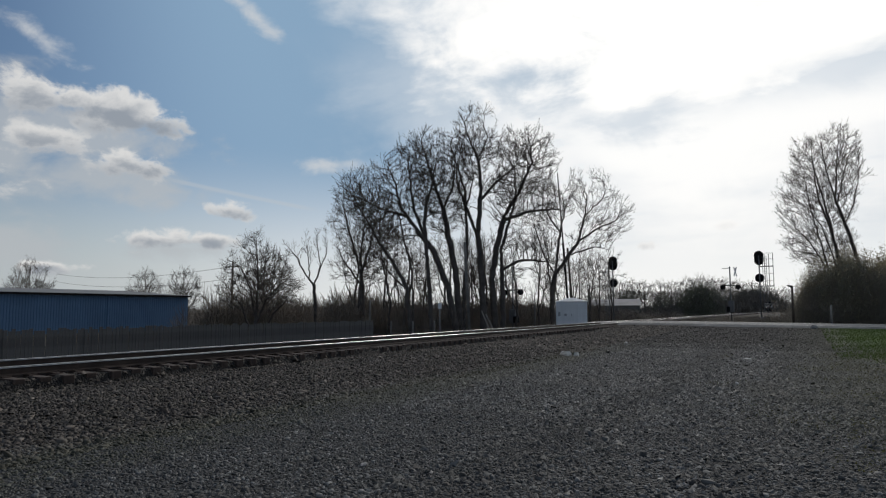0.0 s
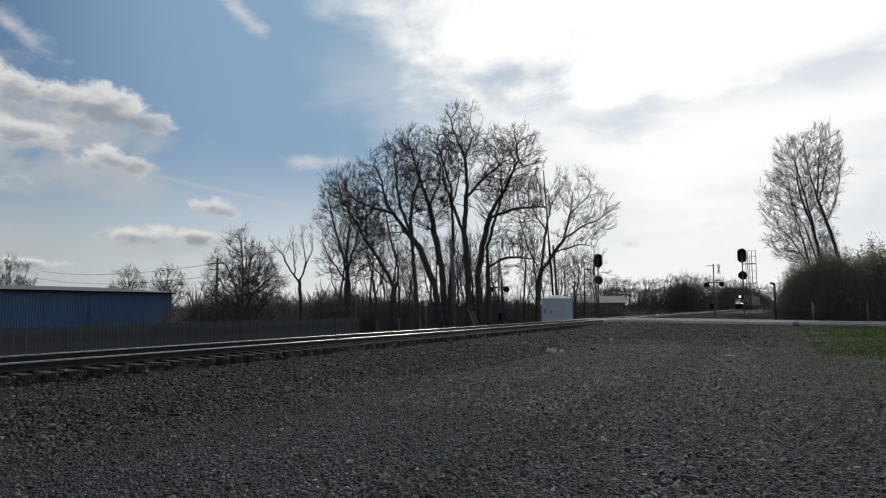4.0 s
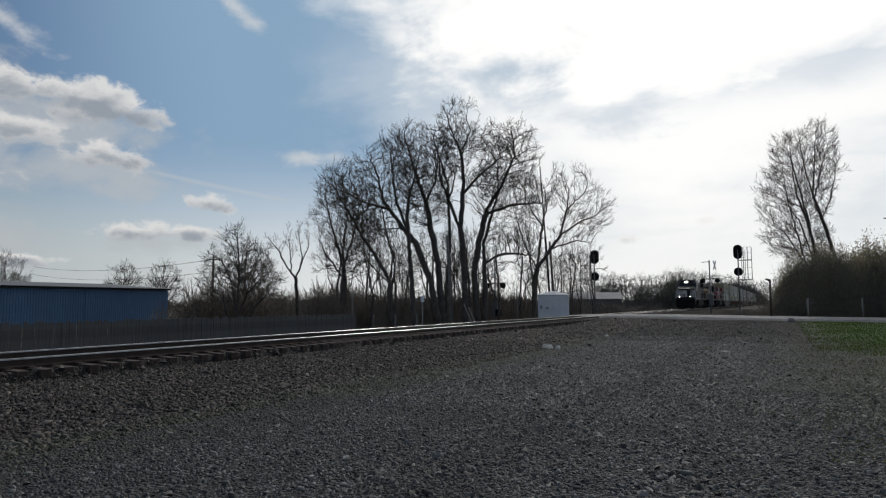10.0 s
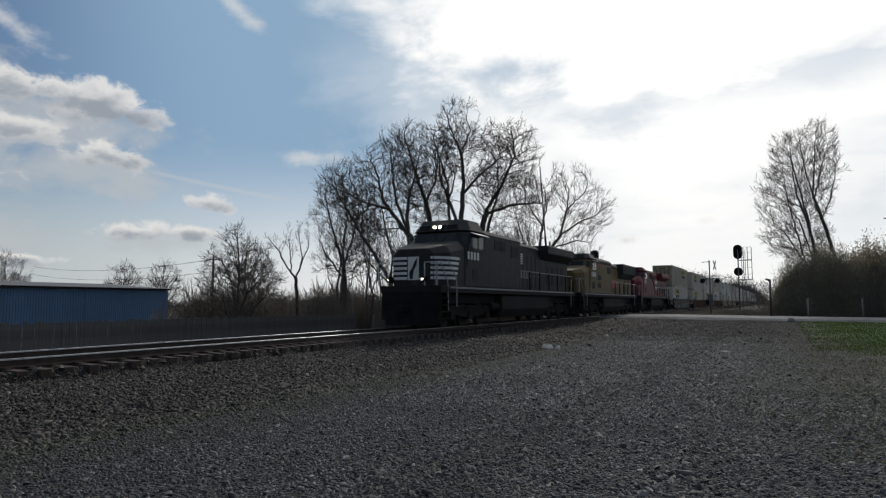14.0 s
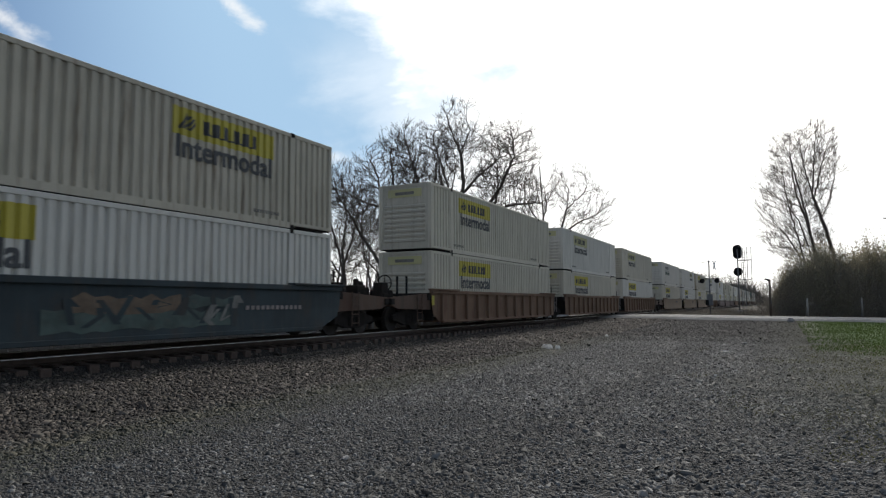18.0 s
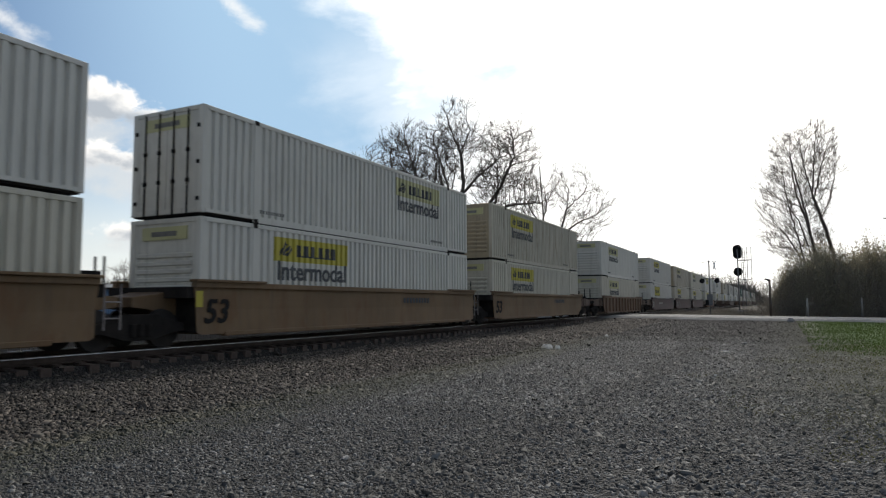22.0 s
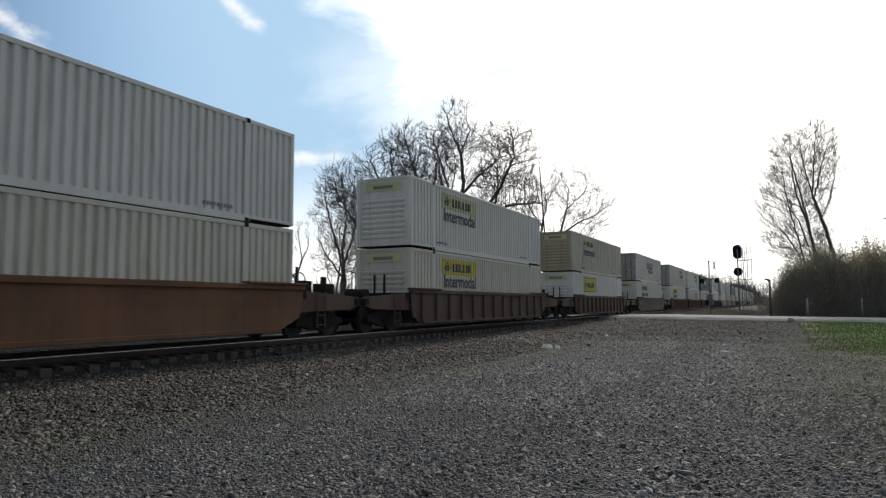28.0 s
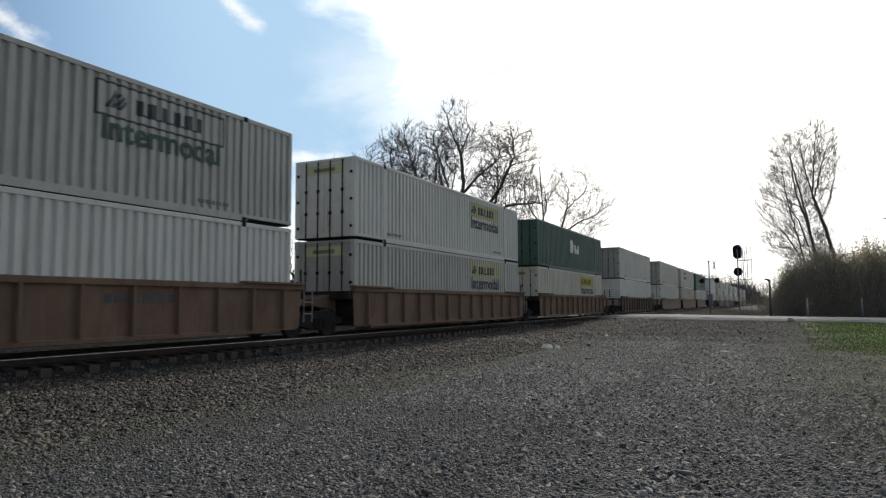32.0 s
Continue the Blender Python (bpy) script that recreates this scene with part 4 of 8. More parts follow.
bare_tree("slender bare tree at the fence line", (-39.7, 49.5, -0.6), 9,
          [[(0, 0, 0), (-0.3, 0, 4.7), (-1.3, 0, 5.9), (-1.9, 0, 7.2), (-2.9, 0, 8.4)], [(-0.3, 0, 4.7), (0.2, 0, 6.4), (-0.1, 0, 8.0), (-0.2, 0, 9.0)], [(-0.5, 0, 5.2), (-1.0, 0, 7.2), (-1.2, 0, 8.5)], [(0, 0, 5.9), (0.7, 0, 7.7), (0.7, 0, 8.8)]],
          [(-2.4, 0, 7.7, 1.0, 1.5), (-0.1, 0, 8.0, 1.2, 1.8), (-1.2, 0, 8.0, 0.9, 1.3)], group=G1, trunk=0.19, thin=0.015, count=380, step=0.31, near=0.56, twigs=0.8, twig_length=0.8)
bare_tree("dense bare tree at the fence line", (-43.3, 45.4, -0.6), 10,
          [[(0, 0, 0), (0.1, 0, 5.2), (0, 0, 7.3), (-0.2, 0, 9.3)], [(0.1, 0, 1.2), (-0.6, 0, 4.3), (-1.4, 0, 6.0), (-2.2, 0, 6.8)], [(0.2, 0, 1.2), (1.0, 0, 3.3), (2.0, 0, 4.4), (3.2, 0, 5.3)],
           [(0.1, 0, 5.2), (0.9, 0, 6.8), (1.3, 0, 7.6)], [(-0.3, 0, 0), (-1.3, 0, 2.8), (-2.6, 0, 4.0)], [(0.5, 0, 0), (1.7, 0, 2.2), (2.7, 0, 3.2)]],
          [(-0.1, 0, 7.3, 1.4, 2.4), (-1.4, 0, 5.3, 2.0, 2.0), (1.7, 0, 4.8, 2.1, 2.1), (0.2, 0, 3.8, 3.5, 2.0)], group=G1, trunk=0.2, thin=0.015, count=3800, step=0.30, near=0.39)
bare_tree("upright bare tree above a thicket by the road", (5.75, 90.1, 0.0), 11,
          [[(0, 0, 0), (0.1, 0, 6.9), (-0.7, 0, 10.2), (-1.9, 0, 13.8), (-2.9, 0, 17.6), (-3.4, 0, 21.4)], [(-2.5, 0, 0), (-2.5, 0, 7.0), (-3.4, 0, 11.4), (-4.5, 0, 15.0), (-5.4, 0, 18.4), (-5.6, 0, 20.2)],
           [(-3.1, 0, 0), (-3.2, 0, 6.9), (-4.8, 0, 10.9), (-6.6, 0, 13.1), (-8.4, 0, 13.9)], [(-4.2, 0, 0), (-4.4, 0, 6.6), (-6.2, 0, 9.2), (-8.0, 0, 10.9)],
           [(-1.9, 0, 13.6), (-1.3, 0, 15.3), (-0.5, 0, 17.8), (0.6, 0, 20.4)], [(-2.0, 0, 14.2), (-1.7, 0, 17.6), (-1.2, 0, 22.2)], [(-1.0, 0, 11.2), (0.2, 0, 14.0), (1.0, 0, 16.6), (1.2, 0, 18.4)],
           [(-1.7, 0, 0), (-1.8, 0, 7.2), (-2.8, 0, 11.5), (-3.8, 0, 14.5), (-4.2, 0, 18.8)], [(-3.7, 0, 0), (-3.8, 0, 5.9), (-5.0, 0, 9.6), (-6.2, 0, 13.2), (-7.0, 0, 16.6)]],
          [(-1.4, 0, 19.0, 2.4, 3.7), (-4.5, 0, 17.8, 2.3, 3.6), (-6.5, 0, 13.6, 2.5, 3.6), (-2.8, 0, 13.8, 2.7, 3.6), (-5.2, 0, 9.2, 2.9, 2.7), (0.3, 0, 17.0, 1.0, 3.0), (-3.4, 0, 8.6, 3.0, 2.4)], None, PALE_TWIG, group="", trunk=0.25, thin=0.017, count=9800, step=0.42, near=0.52, twigs=1.8, twig_length=1.2)
ROUND = dict(stems=[[(0, 0, 0), (0, 0, 2.2), (0.1, 0, 4)], [(0.4, 0, 0), (0.7, 0, 3)]], crowns=[(0, 0, 6.6, 3.6, 4.6), (1.5, 0, 5.2, 3.0, 3.0), (-1.8, 0, 5.0, 2.8, 2.8)], count=2600, step=0.38, near=0.52, thin=0.018, trunk=0.3, twigs=1.0, twig_length=1.2)
bare_tree("rounded bare tree beyond the fence", (-64.0, 68.4, -0.6), 12, group=G1, **ROUND)
for k, (x, y, h) in enumerate(((-60.3, 232.6, 11.5), (-54.1, 227.9, 12.4), (-53.0, 241.9, 13.4), (-47.7, 235.6, 12.2), (-43.6, 242.1, 12.6), (-39.0, 235.5, 11.8), (-32.6, 224.1, 12.6), (-29.7, 233.4, 13.8), (-24.8, 224.7, 12.6), (-25.8, 277.9, 14.5), (-28.5, 371.6, 17.5), (-28.5, 477.9, 21.0), (-23.5, 569.9, 22.0), (-7.5, 365.4, 13.0), (-67.0, 234.9, 11.0))):
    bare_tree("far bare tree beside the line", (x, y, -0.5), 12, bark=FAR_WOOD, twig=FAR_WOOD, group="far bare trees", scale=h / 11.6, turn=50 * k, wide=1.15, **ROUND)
for k, (x, y, h) in enumerate(((-131, 102, 12.8), (-123, 106, 13.0), (-113, 66, 11.8))):
    bare_tree("distant bare tree beyond the blue building", (x, y, -0.7), 12, group="distant bare trees", scale=h / 12.0, turn=70 * k, **ROUND)


def blades(name, label, mat, x, y, tall, seed):
    """Short grass blades at the given places, as one mesh."""
    rng = np.random.default_rng(seed)
    n = len(x)
    z = np.array([surface(a, b) for a, b in zip(x, y)])
    h, a = tall * rng.uniform(0.4, 1.0, n), rng.uniform(0, 6.28, n)
    p = np.stack([x, y, z], -1)
    side = np.stack([np.cos(a) * 0.012, np.sin(a) * 0.012, np.zeros(n)], -1)
    tip = p + np.stack([rng.normal(0, 0.03, n), rng.normal(0, 0.03, n), h], -1)
    v = np.stack([p - side, p + side, tip], 1).reshape(-1, 3)
    thing(name, label, "grass", kind="stuff", data=raw_mesh(name, v, np.arange(3 * n).reshape(-1, 3), mat))


def grass_verge():
    rng = np.random.default_rng(17)
    n = 60000
    x = 1.0 + rng.random(n) ** 1.6 * 22
    y = 23.5 + rng.random(n) * 31
    keep = x > 1.9 + 0.3 * np.sin(y * 0.9) + 0.25 * np.sin(y * 2.3 + 1) + rng.normal(0, 0.8, n) + np.maximum(0, 27 - y) * 0.3
    blades("grass", "short green grass on the verge", GRASS, x[keep], y[keep], 0.10, 18)
    # thin dry growth in the gravel before the verge
    n = 30000
    x, y = rng.uniform(-2.6, 6.5, n), 8 + 22 * rng.random(n)
    thick = np.array([noise.noise(Vector((a * 0.55, b * 0.4, 9.0))) for a, b in zip(x, y)])
    keep = thick + 0.16 * (x - 0.4) + rng.normal(0, 0.12, n) > 0.10
    blades("grass", "thin dry grass growing through the gravel", DRY_GRASS, x[keep], y[keep], 0.035, 19)


grass_verge()
# ---- thickets and far woods ----


def shrub_mesh(key, seed, stems, height, width, mat, levels=(5, 4), thin=0.012, r=0.03, spread=0.55):
    if key not in CACHE:
        rng = random.Random(seed)
        lines = []
        for s in range(stems):
            px, py = rng.gauss(0, width * 0.32), rng.gauss(0, width * 0.32)
            h = height * rng.uniform(0.55, 1.0) * max(0.45, 1 - 0.5 * (px * px + py * py) / (width * width * 0.3))
            for lv, line in grow(rng.randrange(10 ** 6), h, r, 1, rng.uniform(-0.3, 0.3), spread, levels, 0.12, 0.12, 0.6, 0.3, thin):
                lines.append([(p + Vector((px, py, 0)), q) for p, q in line])
        CACHE[key] = raw_mesh("branchwork", *tubes(lines, 3), mat)
    return CACHE[key]


def leaf_mesh(key, seed, count, height, width, mat, size):
    """Small folded leaves filling an uneven mound."""
    if key not in CACHE:
        rng = np.random.default_rng(seed)
        a, rad, k = rng.uniform(0, 6.28, count), np.sqrt(rng.random(count)) * width * 0.5, rng.random(count) ** 0.8
        bump = 0.75 + 0.25 * np.sin(3 * a + seed) * np.cos(5 * a)
        top = height * bump * np.sqrt(np.maximum(0.02, 1 - (rad / (width * 0.55)) ** 2))
        c = np.stack([rad * np.cos(a), rad * np.sin(a), top * k + rng.normal(0, 0.05, count)], -1)
        d = rng.normal(0, 1, (count, 2, 3))
        d /= np.linalg.norm(d, axis=2, keepdims=True)
        s = size * rng.uniform(0.6, 1.4, (count, 1))
        u, w = d[:, 0] * s, d[:, 1] * s * 0.6
        v = np.stack([c - u, c + w, c + u, c - w], 1).reshape(-1, 3)
        CACHE[key] = raw_mesh("foliage", v, np.arange(count * 4).reshape(-1, 4), mat)
    return CACHE[key]


def thicket(label, at, size, stems, leaves=None, group="", turn=0.0):
    kind = "tree" if group == "far woods" else "shrub"
    ob = thing(kind, label, kind, group, at=Matrix.Translation(at) @ pose(0, 0, 0, 0, 0, turn) @ Matrix.Diagonal((size[0], size[0], size[1], 1)))
    part("branchwork", stems, ob)["kind"] = "stuff"
    if leaves:
        part("foliage", leaves, ob)["kind"] = "stuff"
    return ob


def make_thickets():
    rng = random.Random(21)
    brush = [shrub_mesh("brush_%d" % k, 30 + k, 14, 1.0, 1.3, BRUSH, (6, 4), 0.0045, 0.009) for k in range(3)]
    # dry brush under the tall trees and along the fence
    for k in range(86):
        x = rng.uniform(-58, -20)
        y = 36 + (x + 58) * 0.5 + rng.uniform(8, 34)
        if math.degrees(math.atan2(x, y)) < -47.5:
            continue
        thicket("tangled leafless brush under the trees", (x, y, -0.6), (rng.uniform(3.0, 5.0), rng.uniform(2.0, 4.6) if x > -32 else rng.uniform(3.2, 5.8)), brush[k % 3], None, "leafless brush", rng.uniform(0, 360))
    for k in range(34):
        x = rng.uniform(-36, -19.5)
        thicket("tangled leafless brush between the trunks", (x, 57 + 0.55 * (x + 20) + rng.uniform(-7, 10), -0.6), (rng.uniform(2.6, 4.2), rng.uniform(2.2, 4.8)), brush[k % 3], None, "leafless brush", rng.uniform(0, 360))
    for k in range(26):
        x, y = rng.uniform(-120, -62), rng.uniform(75, 135)
        thicket("distant leafless brush line", (x, y, -0.7), (rng.uniform(5, 8), rng.uniform(3.5, 5.5)), brush[k % 3], None, "leafless brush", rng.uniform(0, 360))
    # dense thicket by the road with opening buds
    buds = [leaf_mesh("buds_%d" % k, 60 + k, 19000, 1.0, 1.25, BUD, 0.0145) for k in range(2)]
    dense = [shrub_mesh("dense_%d" % k, 80 + k, 46, 0.9, 1.2, THORN, (7, 4), 0.0024, 0.005, 0.85) for k in range(2)]
    for k in range(58):
        x = 0.4 + rng.random() ** 0.8 * 40
        y = 78.5 + rng.uniform(0, 11) + (x * 0.1 if x < 12 else 1.2)
        h = rng.uniform(7.4, 9.6) + min(1.4, 0.1 * max(0.0, x - 6)) if x > 4 else rng.uniform(6.0, 8.2)
        thicket("dense budding thicket beside the road", (x, y, 0.0), (rng.uniform(4.5, 6.5), h), dense[k % 2], buds[k % 2], "roadside thicket", rng.uniform(0, 360))
    for x, y, h in ((1.6, 83.0, 7.4), (2.4, 84.5, 8.8), (3.2, 82.0, 8.4), (4.3, 84.0, 9.4), (5.6, 83.0, 8.8), (6.8, 82.0, 8.2)):
        thicket("dense budding thicket beside the road", (x, y, 0.0), (3.9, h), dense[0], buds[1], "roadside thicket", 40 * x)
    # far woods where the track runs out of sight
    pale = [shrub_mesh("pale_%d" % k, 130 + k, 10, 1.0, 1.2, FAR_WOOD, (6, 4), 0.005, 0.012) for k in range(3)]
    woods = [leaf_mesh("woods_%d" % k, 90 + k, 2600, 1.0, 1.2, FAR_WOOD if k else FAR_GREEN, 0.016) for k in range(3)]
    for k in range(64):
        y = rng.uniform(200, 330)
        x = -14.3 - 11.0 - rng.random() ** 1.3 * 75 if k % 4 else -14.3 + rng.uniform(15, 32)
        h = (3.4 if k % 4 else 5.5) + 3.0 * rng.random() ** 1.3
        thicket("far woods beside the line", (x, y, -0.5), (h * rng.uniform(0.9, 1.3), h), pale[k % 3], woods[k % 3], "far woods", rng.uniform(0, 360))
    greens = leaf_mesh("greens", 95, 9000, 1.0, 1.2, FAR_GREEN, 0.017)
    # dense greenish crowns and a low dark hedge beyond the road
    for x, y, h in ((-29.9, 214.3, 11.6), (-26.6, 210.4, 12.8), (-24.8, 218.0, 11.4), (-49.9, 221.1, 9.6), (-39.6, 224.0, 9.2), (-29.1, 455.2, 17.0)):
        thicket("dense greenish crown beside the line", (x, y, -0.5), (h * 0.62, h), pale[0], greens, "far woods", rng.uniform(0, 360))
    hedge = leaf_mesh("hedge", 97, 9000, 1.0, 1.2, HEDGE, 0.016)
    for k in range(22):
        x, y = -21 - rng.random() * 24, 104 + rng.uniform(0, 22)
        thicket("low dark leafless hedge beyond the road", (x, y, -0.5), (rng.uniform(4, 6), rng.uniform(2.2, 3.0)), dense[k % 2], hedge, "leafless hedge", rng.uniform(0, 360))
    # low brush on the banks where the line leaves the crossing
    for k in range(34):
        y = rng.uniform(74, 118)
        x = rng.uniform(-11.0, -3.5) if k % 2 else rng.uniform(-25.0, -18.2)
        thicket("low dry brush on the bank past the road", (x, y, surface(x, y) - 0.1), (rng.uniform(2.2, 3.4), rng.uniform(0.7, 1.2)), dense[k % 2], None, "low bank brush", rng.uniform(0, 360))
    # taller woods that close the view along the line
    for k in range(14):
        y = rng.uniform(430, 520)
        thicket("tall far woods closing the view along the line", (y * rng.uniform(-0.085, -0.042) + (4 if k % 2 else -3), y, -0.5), (rng.uniform(14, 20), rng.uniform(14, 20)), pale[k % 3], woods[k % 3], "far woods", rng.uniform(0, 360))
    for k in range(60):
        a = radians(rng.uniform(-75, 25))
        d = rng.uniform(380, 620)
        thicket("far woods on the horizon", (d * math.sin(a), d * math.cos(a), -0.6), (rng.uniform(14, 22), rng.uniform(5, 10)), pale[k % 3], woods[k % 3], "far woods", rng.uniform(0, 360))


make_thickets()

# ---- fence, building, shed ----


def make_fence():
    fence = thing("wooden_fence", "weathered grey board fence beyond the track", "fence", kind="structure")
    rng = random.Random(5)
    boards = [Geo().box(-0.012, 0.012, -0.068, 0.068, 0, h).mesh("board", FENCE, 0.003) for h in (1.62, 1.66, 1.7)]
    post = Geo().box(-0.05, 0.05, -0.05, 0.05, 0, 1.6).mesh("post", FENCE)
    y = -6.0
    while y < 35.6:
        part("board", boards[rng.randrange(3)], fence, at=pose(-24.0 + rng.uniform(-0.01, 0.01), y, -0.62, rng.uniform(-0.8, 0.8), rng.uniform(-0.6, 0.6), 0))
        y += 0.147
    y = -6.0
    while y < 35.8:
        part("post", post, fence, at=pose(-24.08, y, -0.64))
        y += 2.4
    for z in (0.0, 0.75):
        part("rail", Geo().box(-24.07, -24.02, -6, 35.6, -0.4 + z, -0.31 + z).mesh("rail", FENCE), fence)


make_fence()


def make_building():
    b = thing("metal_building", "long low blue steel building with a pale eave", "building", kind="structure")
    x1, x0, y0, y1, z0, z1 = -70.5, -96.0, -40.0, 61.5, -0.7, 3.55
    w = Geo()
    n = int((y1 - y0) / 0.3)
    ring = []
    for i in range(n):
        y = y0 + (y1 - y0) * i / n
        ring += [(x1, y), (x1, y + 0.2), (x1 - 0.04, y + 0.22), (x1 - 0.04, y + 0.28)]
    ring += [(x1, y1), (x0, y1), (x0, y0)]
    w.prism(ring, z0, z1, "z")
    part("wall", w.mesh("wall", BLUE_STEEL), b)
    r = Geo().prism([(x1 + 0.35, z1 + 0.02), (x1 + 0.35, z1 + 0.22), ((x0 + x1) / 2, z1 + 1.1), (x0 - 0.35, z1 + 0.22), (x0 - 0.35, z1 + 0.02)], y0 - 0.3, y1 + 0.3, "y")
    part("roof", r.mesh("roof", GREY_ROOF, 0.02), b, "pale grey steel roof")
    part("gutter", Geo().box(x1 + 0.3, x1 + 0.48, y0, y1, z1 + 0.05, z1 + 0.22).mesh("gutter", BLACK), b, "dark eave gutter")
    for y in (-30, -14, 2, 18, 34, 50):
        part("downpipe", Geo().box(x1 + 0.02, x1 + 0.14, y, y + 0.14, z0, z1).mesh("downpipe", BLUE_STEEL), b)


make_building()


def far_building(at, long, wide, eave, ridge, label, wall_mat):
    """A low gabled building whose long side faces the track."""
    b = thing("far_building", label, "building", "far buildings", at=at)
    part("wall", Geo().prism([(-wide / 2, 0), (wide / 2, 0), (wide / 2, eave), (0, ridge - 0.15), (-wide / 2, eave)], -long / 2, long / 2, "y").mesh("wall", wall_mat), b)
    for s in (-1, 1):
        part("roof_slope", Geo().prism([(0, ridge), (s * (wide / 2 + 0.4), eave - 0.05), (s * (wide / 2 + 0.4), eave + 0.1), (0, ridge + 0.15)], -long / 2 - 0.3, long / 2 + 0.3, "y").mesh("roof_slope", PALE_ROOF), b, "pale weathered roof")
    k = -long / 2 + 1.5
    while k < long / 2 - 1.5:
        win = part("window", Geo().box(-wide / 2 - 0.03, -wide / 2 + 0.05, k, k + 0.9, 1.0, 2.1).mesh("window", GLASS), b, "dark window")
        part("sill", Geo().box(-wide / 2 - 0.05, -wide / 2 + 0.05, k - 0.08, k + 0.98, 0.92, 1.0).mesh("sill", WHITE_PAINT), win)
        k += 3.1


PALE_ROOF = material("pale_roof", (0.2, 0.195, 0.205), 0.8, 0, 0.15, 0.4, 6, 0.0, (0.2, 0.19, 0.19), 0.4)
DUN_WALL = material("dun_wall", (0.17, 0.16, 0.145), 0.8, 0, 0.15, 0.5, 6, 0.0)
far_building(pose(-39.5, 159.5, -0.6, 0, 0, 105), 11.5, 9.0, 3.2, 4.7, "long low pale-roofed building behind the hedge", DUN_WALL)
far_building(pose(-59.0, 104.0, -0.6, 0, 0, 120), 6.0, 6.0, 2.3, 3.2, "low dun house beyond the bare trees", DUN_WALL)


def make_shed():
    ob = thing("signal_shed", "small white steel equipment shed beside the crossing", "shed", at=pose(-17.55, 56.3, 0.05, 0, 0, 16))
    part("base", Geo().box(-1.4, 1.4, -1.05, 1.05, 0, 0.22).mesh("base", PAVING, 0.02), ob)
    part("body", Geo().box(-1.3, 1.3, -0.95, 0.95, 0.22, 2.3).mesh("body", WHITE_PAINT, 0.02), ob)
    roof = Geo()
    for w, d, z in ((1.36, 1.02, 2.28), (1.36, 1.02, 2.34), (0.18, 0.12, 2.66)):
        roof.v += [(-w, -d, z), (w, -d, z), (w, d, z), (-w, d, z)]
    roof.f += [[3, 2, 1, 0], [8, 9, 10, 11]] + [[k + i, k + (i + 1) % 4, k + 4 + (i + 1) % 4, k + 4 + i] for k in (0, 4) for i in range(4)]
    part("roof", roof.mesh("roof", WHITE_PAINT, 0.015), ob, "shallow hipped white roof")
    door = part("door", Geo().box(-0.45, 0.45, -0.985, -0.955, 0.3, 2.15).mesh("door", WHITE_PAINT, 0.008), ob, at=(0.35, 0, 0))
    part("handle", Geo().box(-0.36, -0.32, -1.02, -0.985, 1.1, 1.3).mesh("handle", STEEL), door)
    part("meter_box", Geo().box(-1.12, -0.92, -1.03, -0.955, 1.1, 1.45).mesh("meter_box", STEEL, 0.01), ob, "small grey meter box")
    part("vent", Geo().box(-0.62, -0.4, -0.985, -0.955, 1.1, 1.3).mesh("vent", STEEL, 0.005), ob)


make_shed()


def signal_mast(at, ladder_side, label):
    """Railway signal: mast, two round-backed heads seen from behind, ladder with a caged platform."""
    ob = thing("railway_signal", label, "railway signal", "track signals", at=at)
    part("mast", Geo().rod((0, 0, 0), (0, 0, 7.2), 0.085, 0.07, 10).mesh("mast", DULL_STEEL, smooth=True), ob)
    part("foundation", Geo().box(-0.3, 0.3, -0.3, 0.3, 0, 0.35).mesh("foundation", PAVING, 0.03), ob)

    def head(z, tall):
        w = 0.52
        h = w if not tall else 0.86
        pts = []
        for i in range(20):
            a = 2 * math.pi * i / 20
            pts.append((w * math.cos(a), (h - w) * (1 if math.sin(a) > 0 else -1) + w * math.sin(a)))
        hd = part("signal_head", Geo().prism(pts, -0.02, 0.02, "y").mesh("signal_head", BLACK), ob, "black target backboard", at=(-0.02, 0.35, z))
        part("housing", Geo().box(-0.2, 0.2, -0.3, -0.02, -h * 0.75, h * 0.75).mesh("housing", BLACK, 0.03), hd)
        for dz in ((0.45, 0.0, -0.45) if tall else (0.0,)):
            part("hood", Geo().rod((0, 0.02, dz), (0, 0.35, dz - 0.03), 0.13, 0.12, 10).mesh("hood", BLACK), hd)
        part("bracket", Geo().box(-0.06, 0.06, -0.4, -0.28, -0.25, 0.25).mesh("bracket", DULL_STEEL), hd)

    head(7.35, True)
    head(4.95, False)
    s = ladder_side
    lad = part("ladder", Geo().rod((s * 0.6 - 0.2, -0.5, 0.1), (s * 0.6 - 0.2, -0.5, 7.5), 0.03).rod((s * 0.6 + 0.2, -0.5, 0.1), (s * 0.6 + 0.2, -0.5, 7.5), 0.03).mesh("ladder", DULL_STEEL), ob)
    rung = Geo().rod((-0.2, 0, 0), (0.2, 0, 0), 0.014).mesh("rung", DULL_STEEL)
    for i in range(24):
        part("rung", rung, lad, at=(s * 0.6, -0.5, 0.3 + i * 0.3))
    for z in (4.0, 6.3):
        part("platform", Geo().box(min(0, s * 1.5), max(0, s * 1.5), -0.85, 0.1, z - 0.05, z).mesh("platform", DULL_STEEL), ob)
    cage = Geo()
    for xx in (s * 0.6, s * 1.05, s * 1.5):
        cage.rod((xx, -0.85, 4.0), (xx, -0.85, 7.8), 0.022)
        cage.rod((xx, 0.1, 4.0), (xx, 0.1, 7.8), 0.022)
    for z in (4.6, 5.4, 6.3, 7.1, 7.8):
        cage.rod((s * 0.6, -0.85, z), (s * 1.5, -0.85, z), 0.02).rod((s * 1.5, -0.85, z), (s * 1.5, 0.1, z), 0.02)
    part("safety_cage", cage.mesh("safety_cage", DULL_STEEL), ob)
    return ob


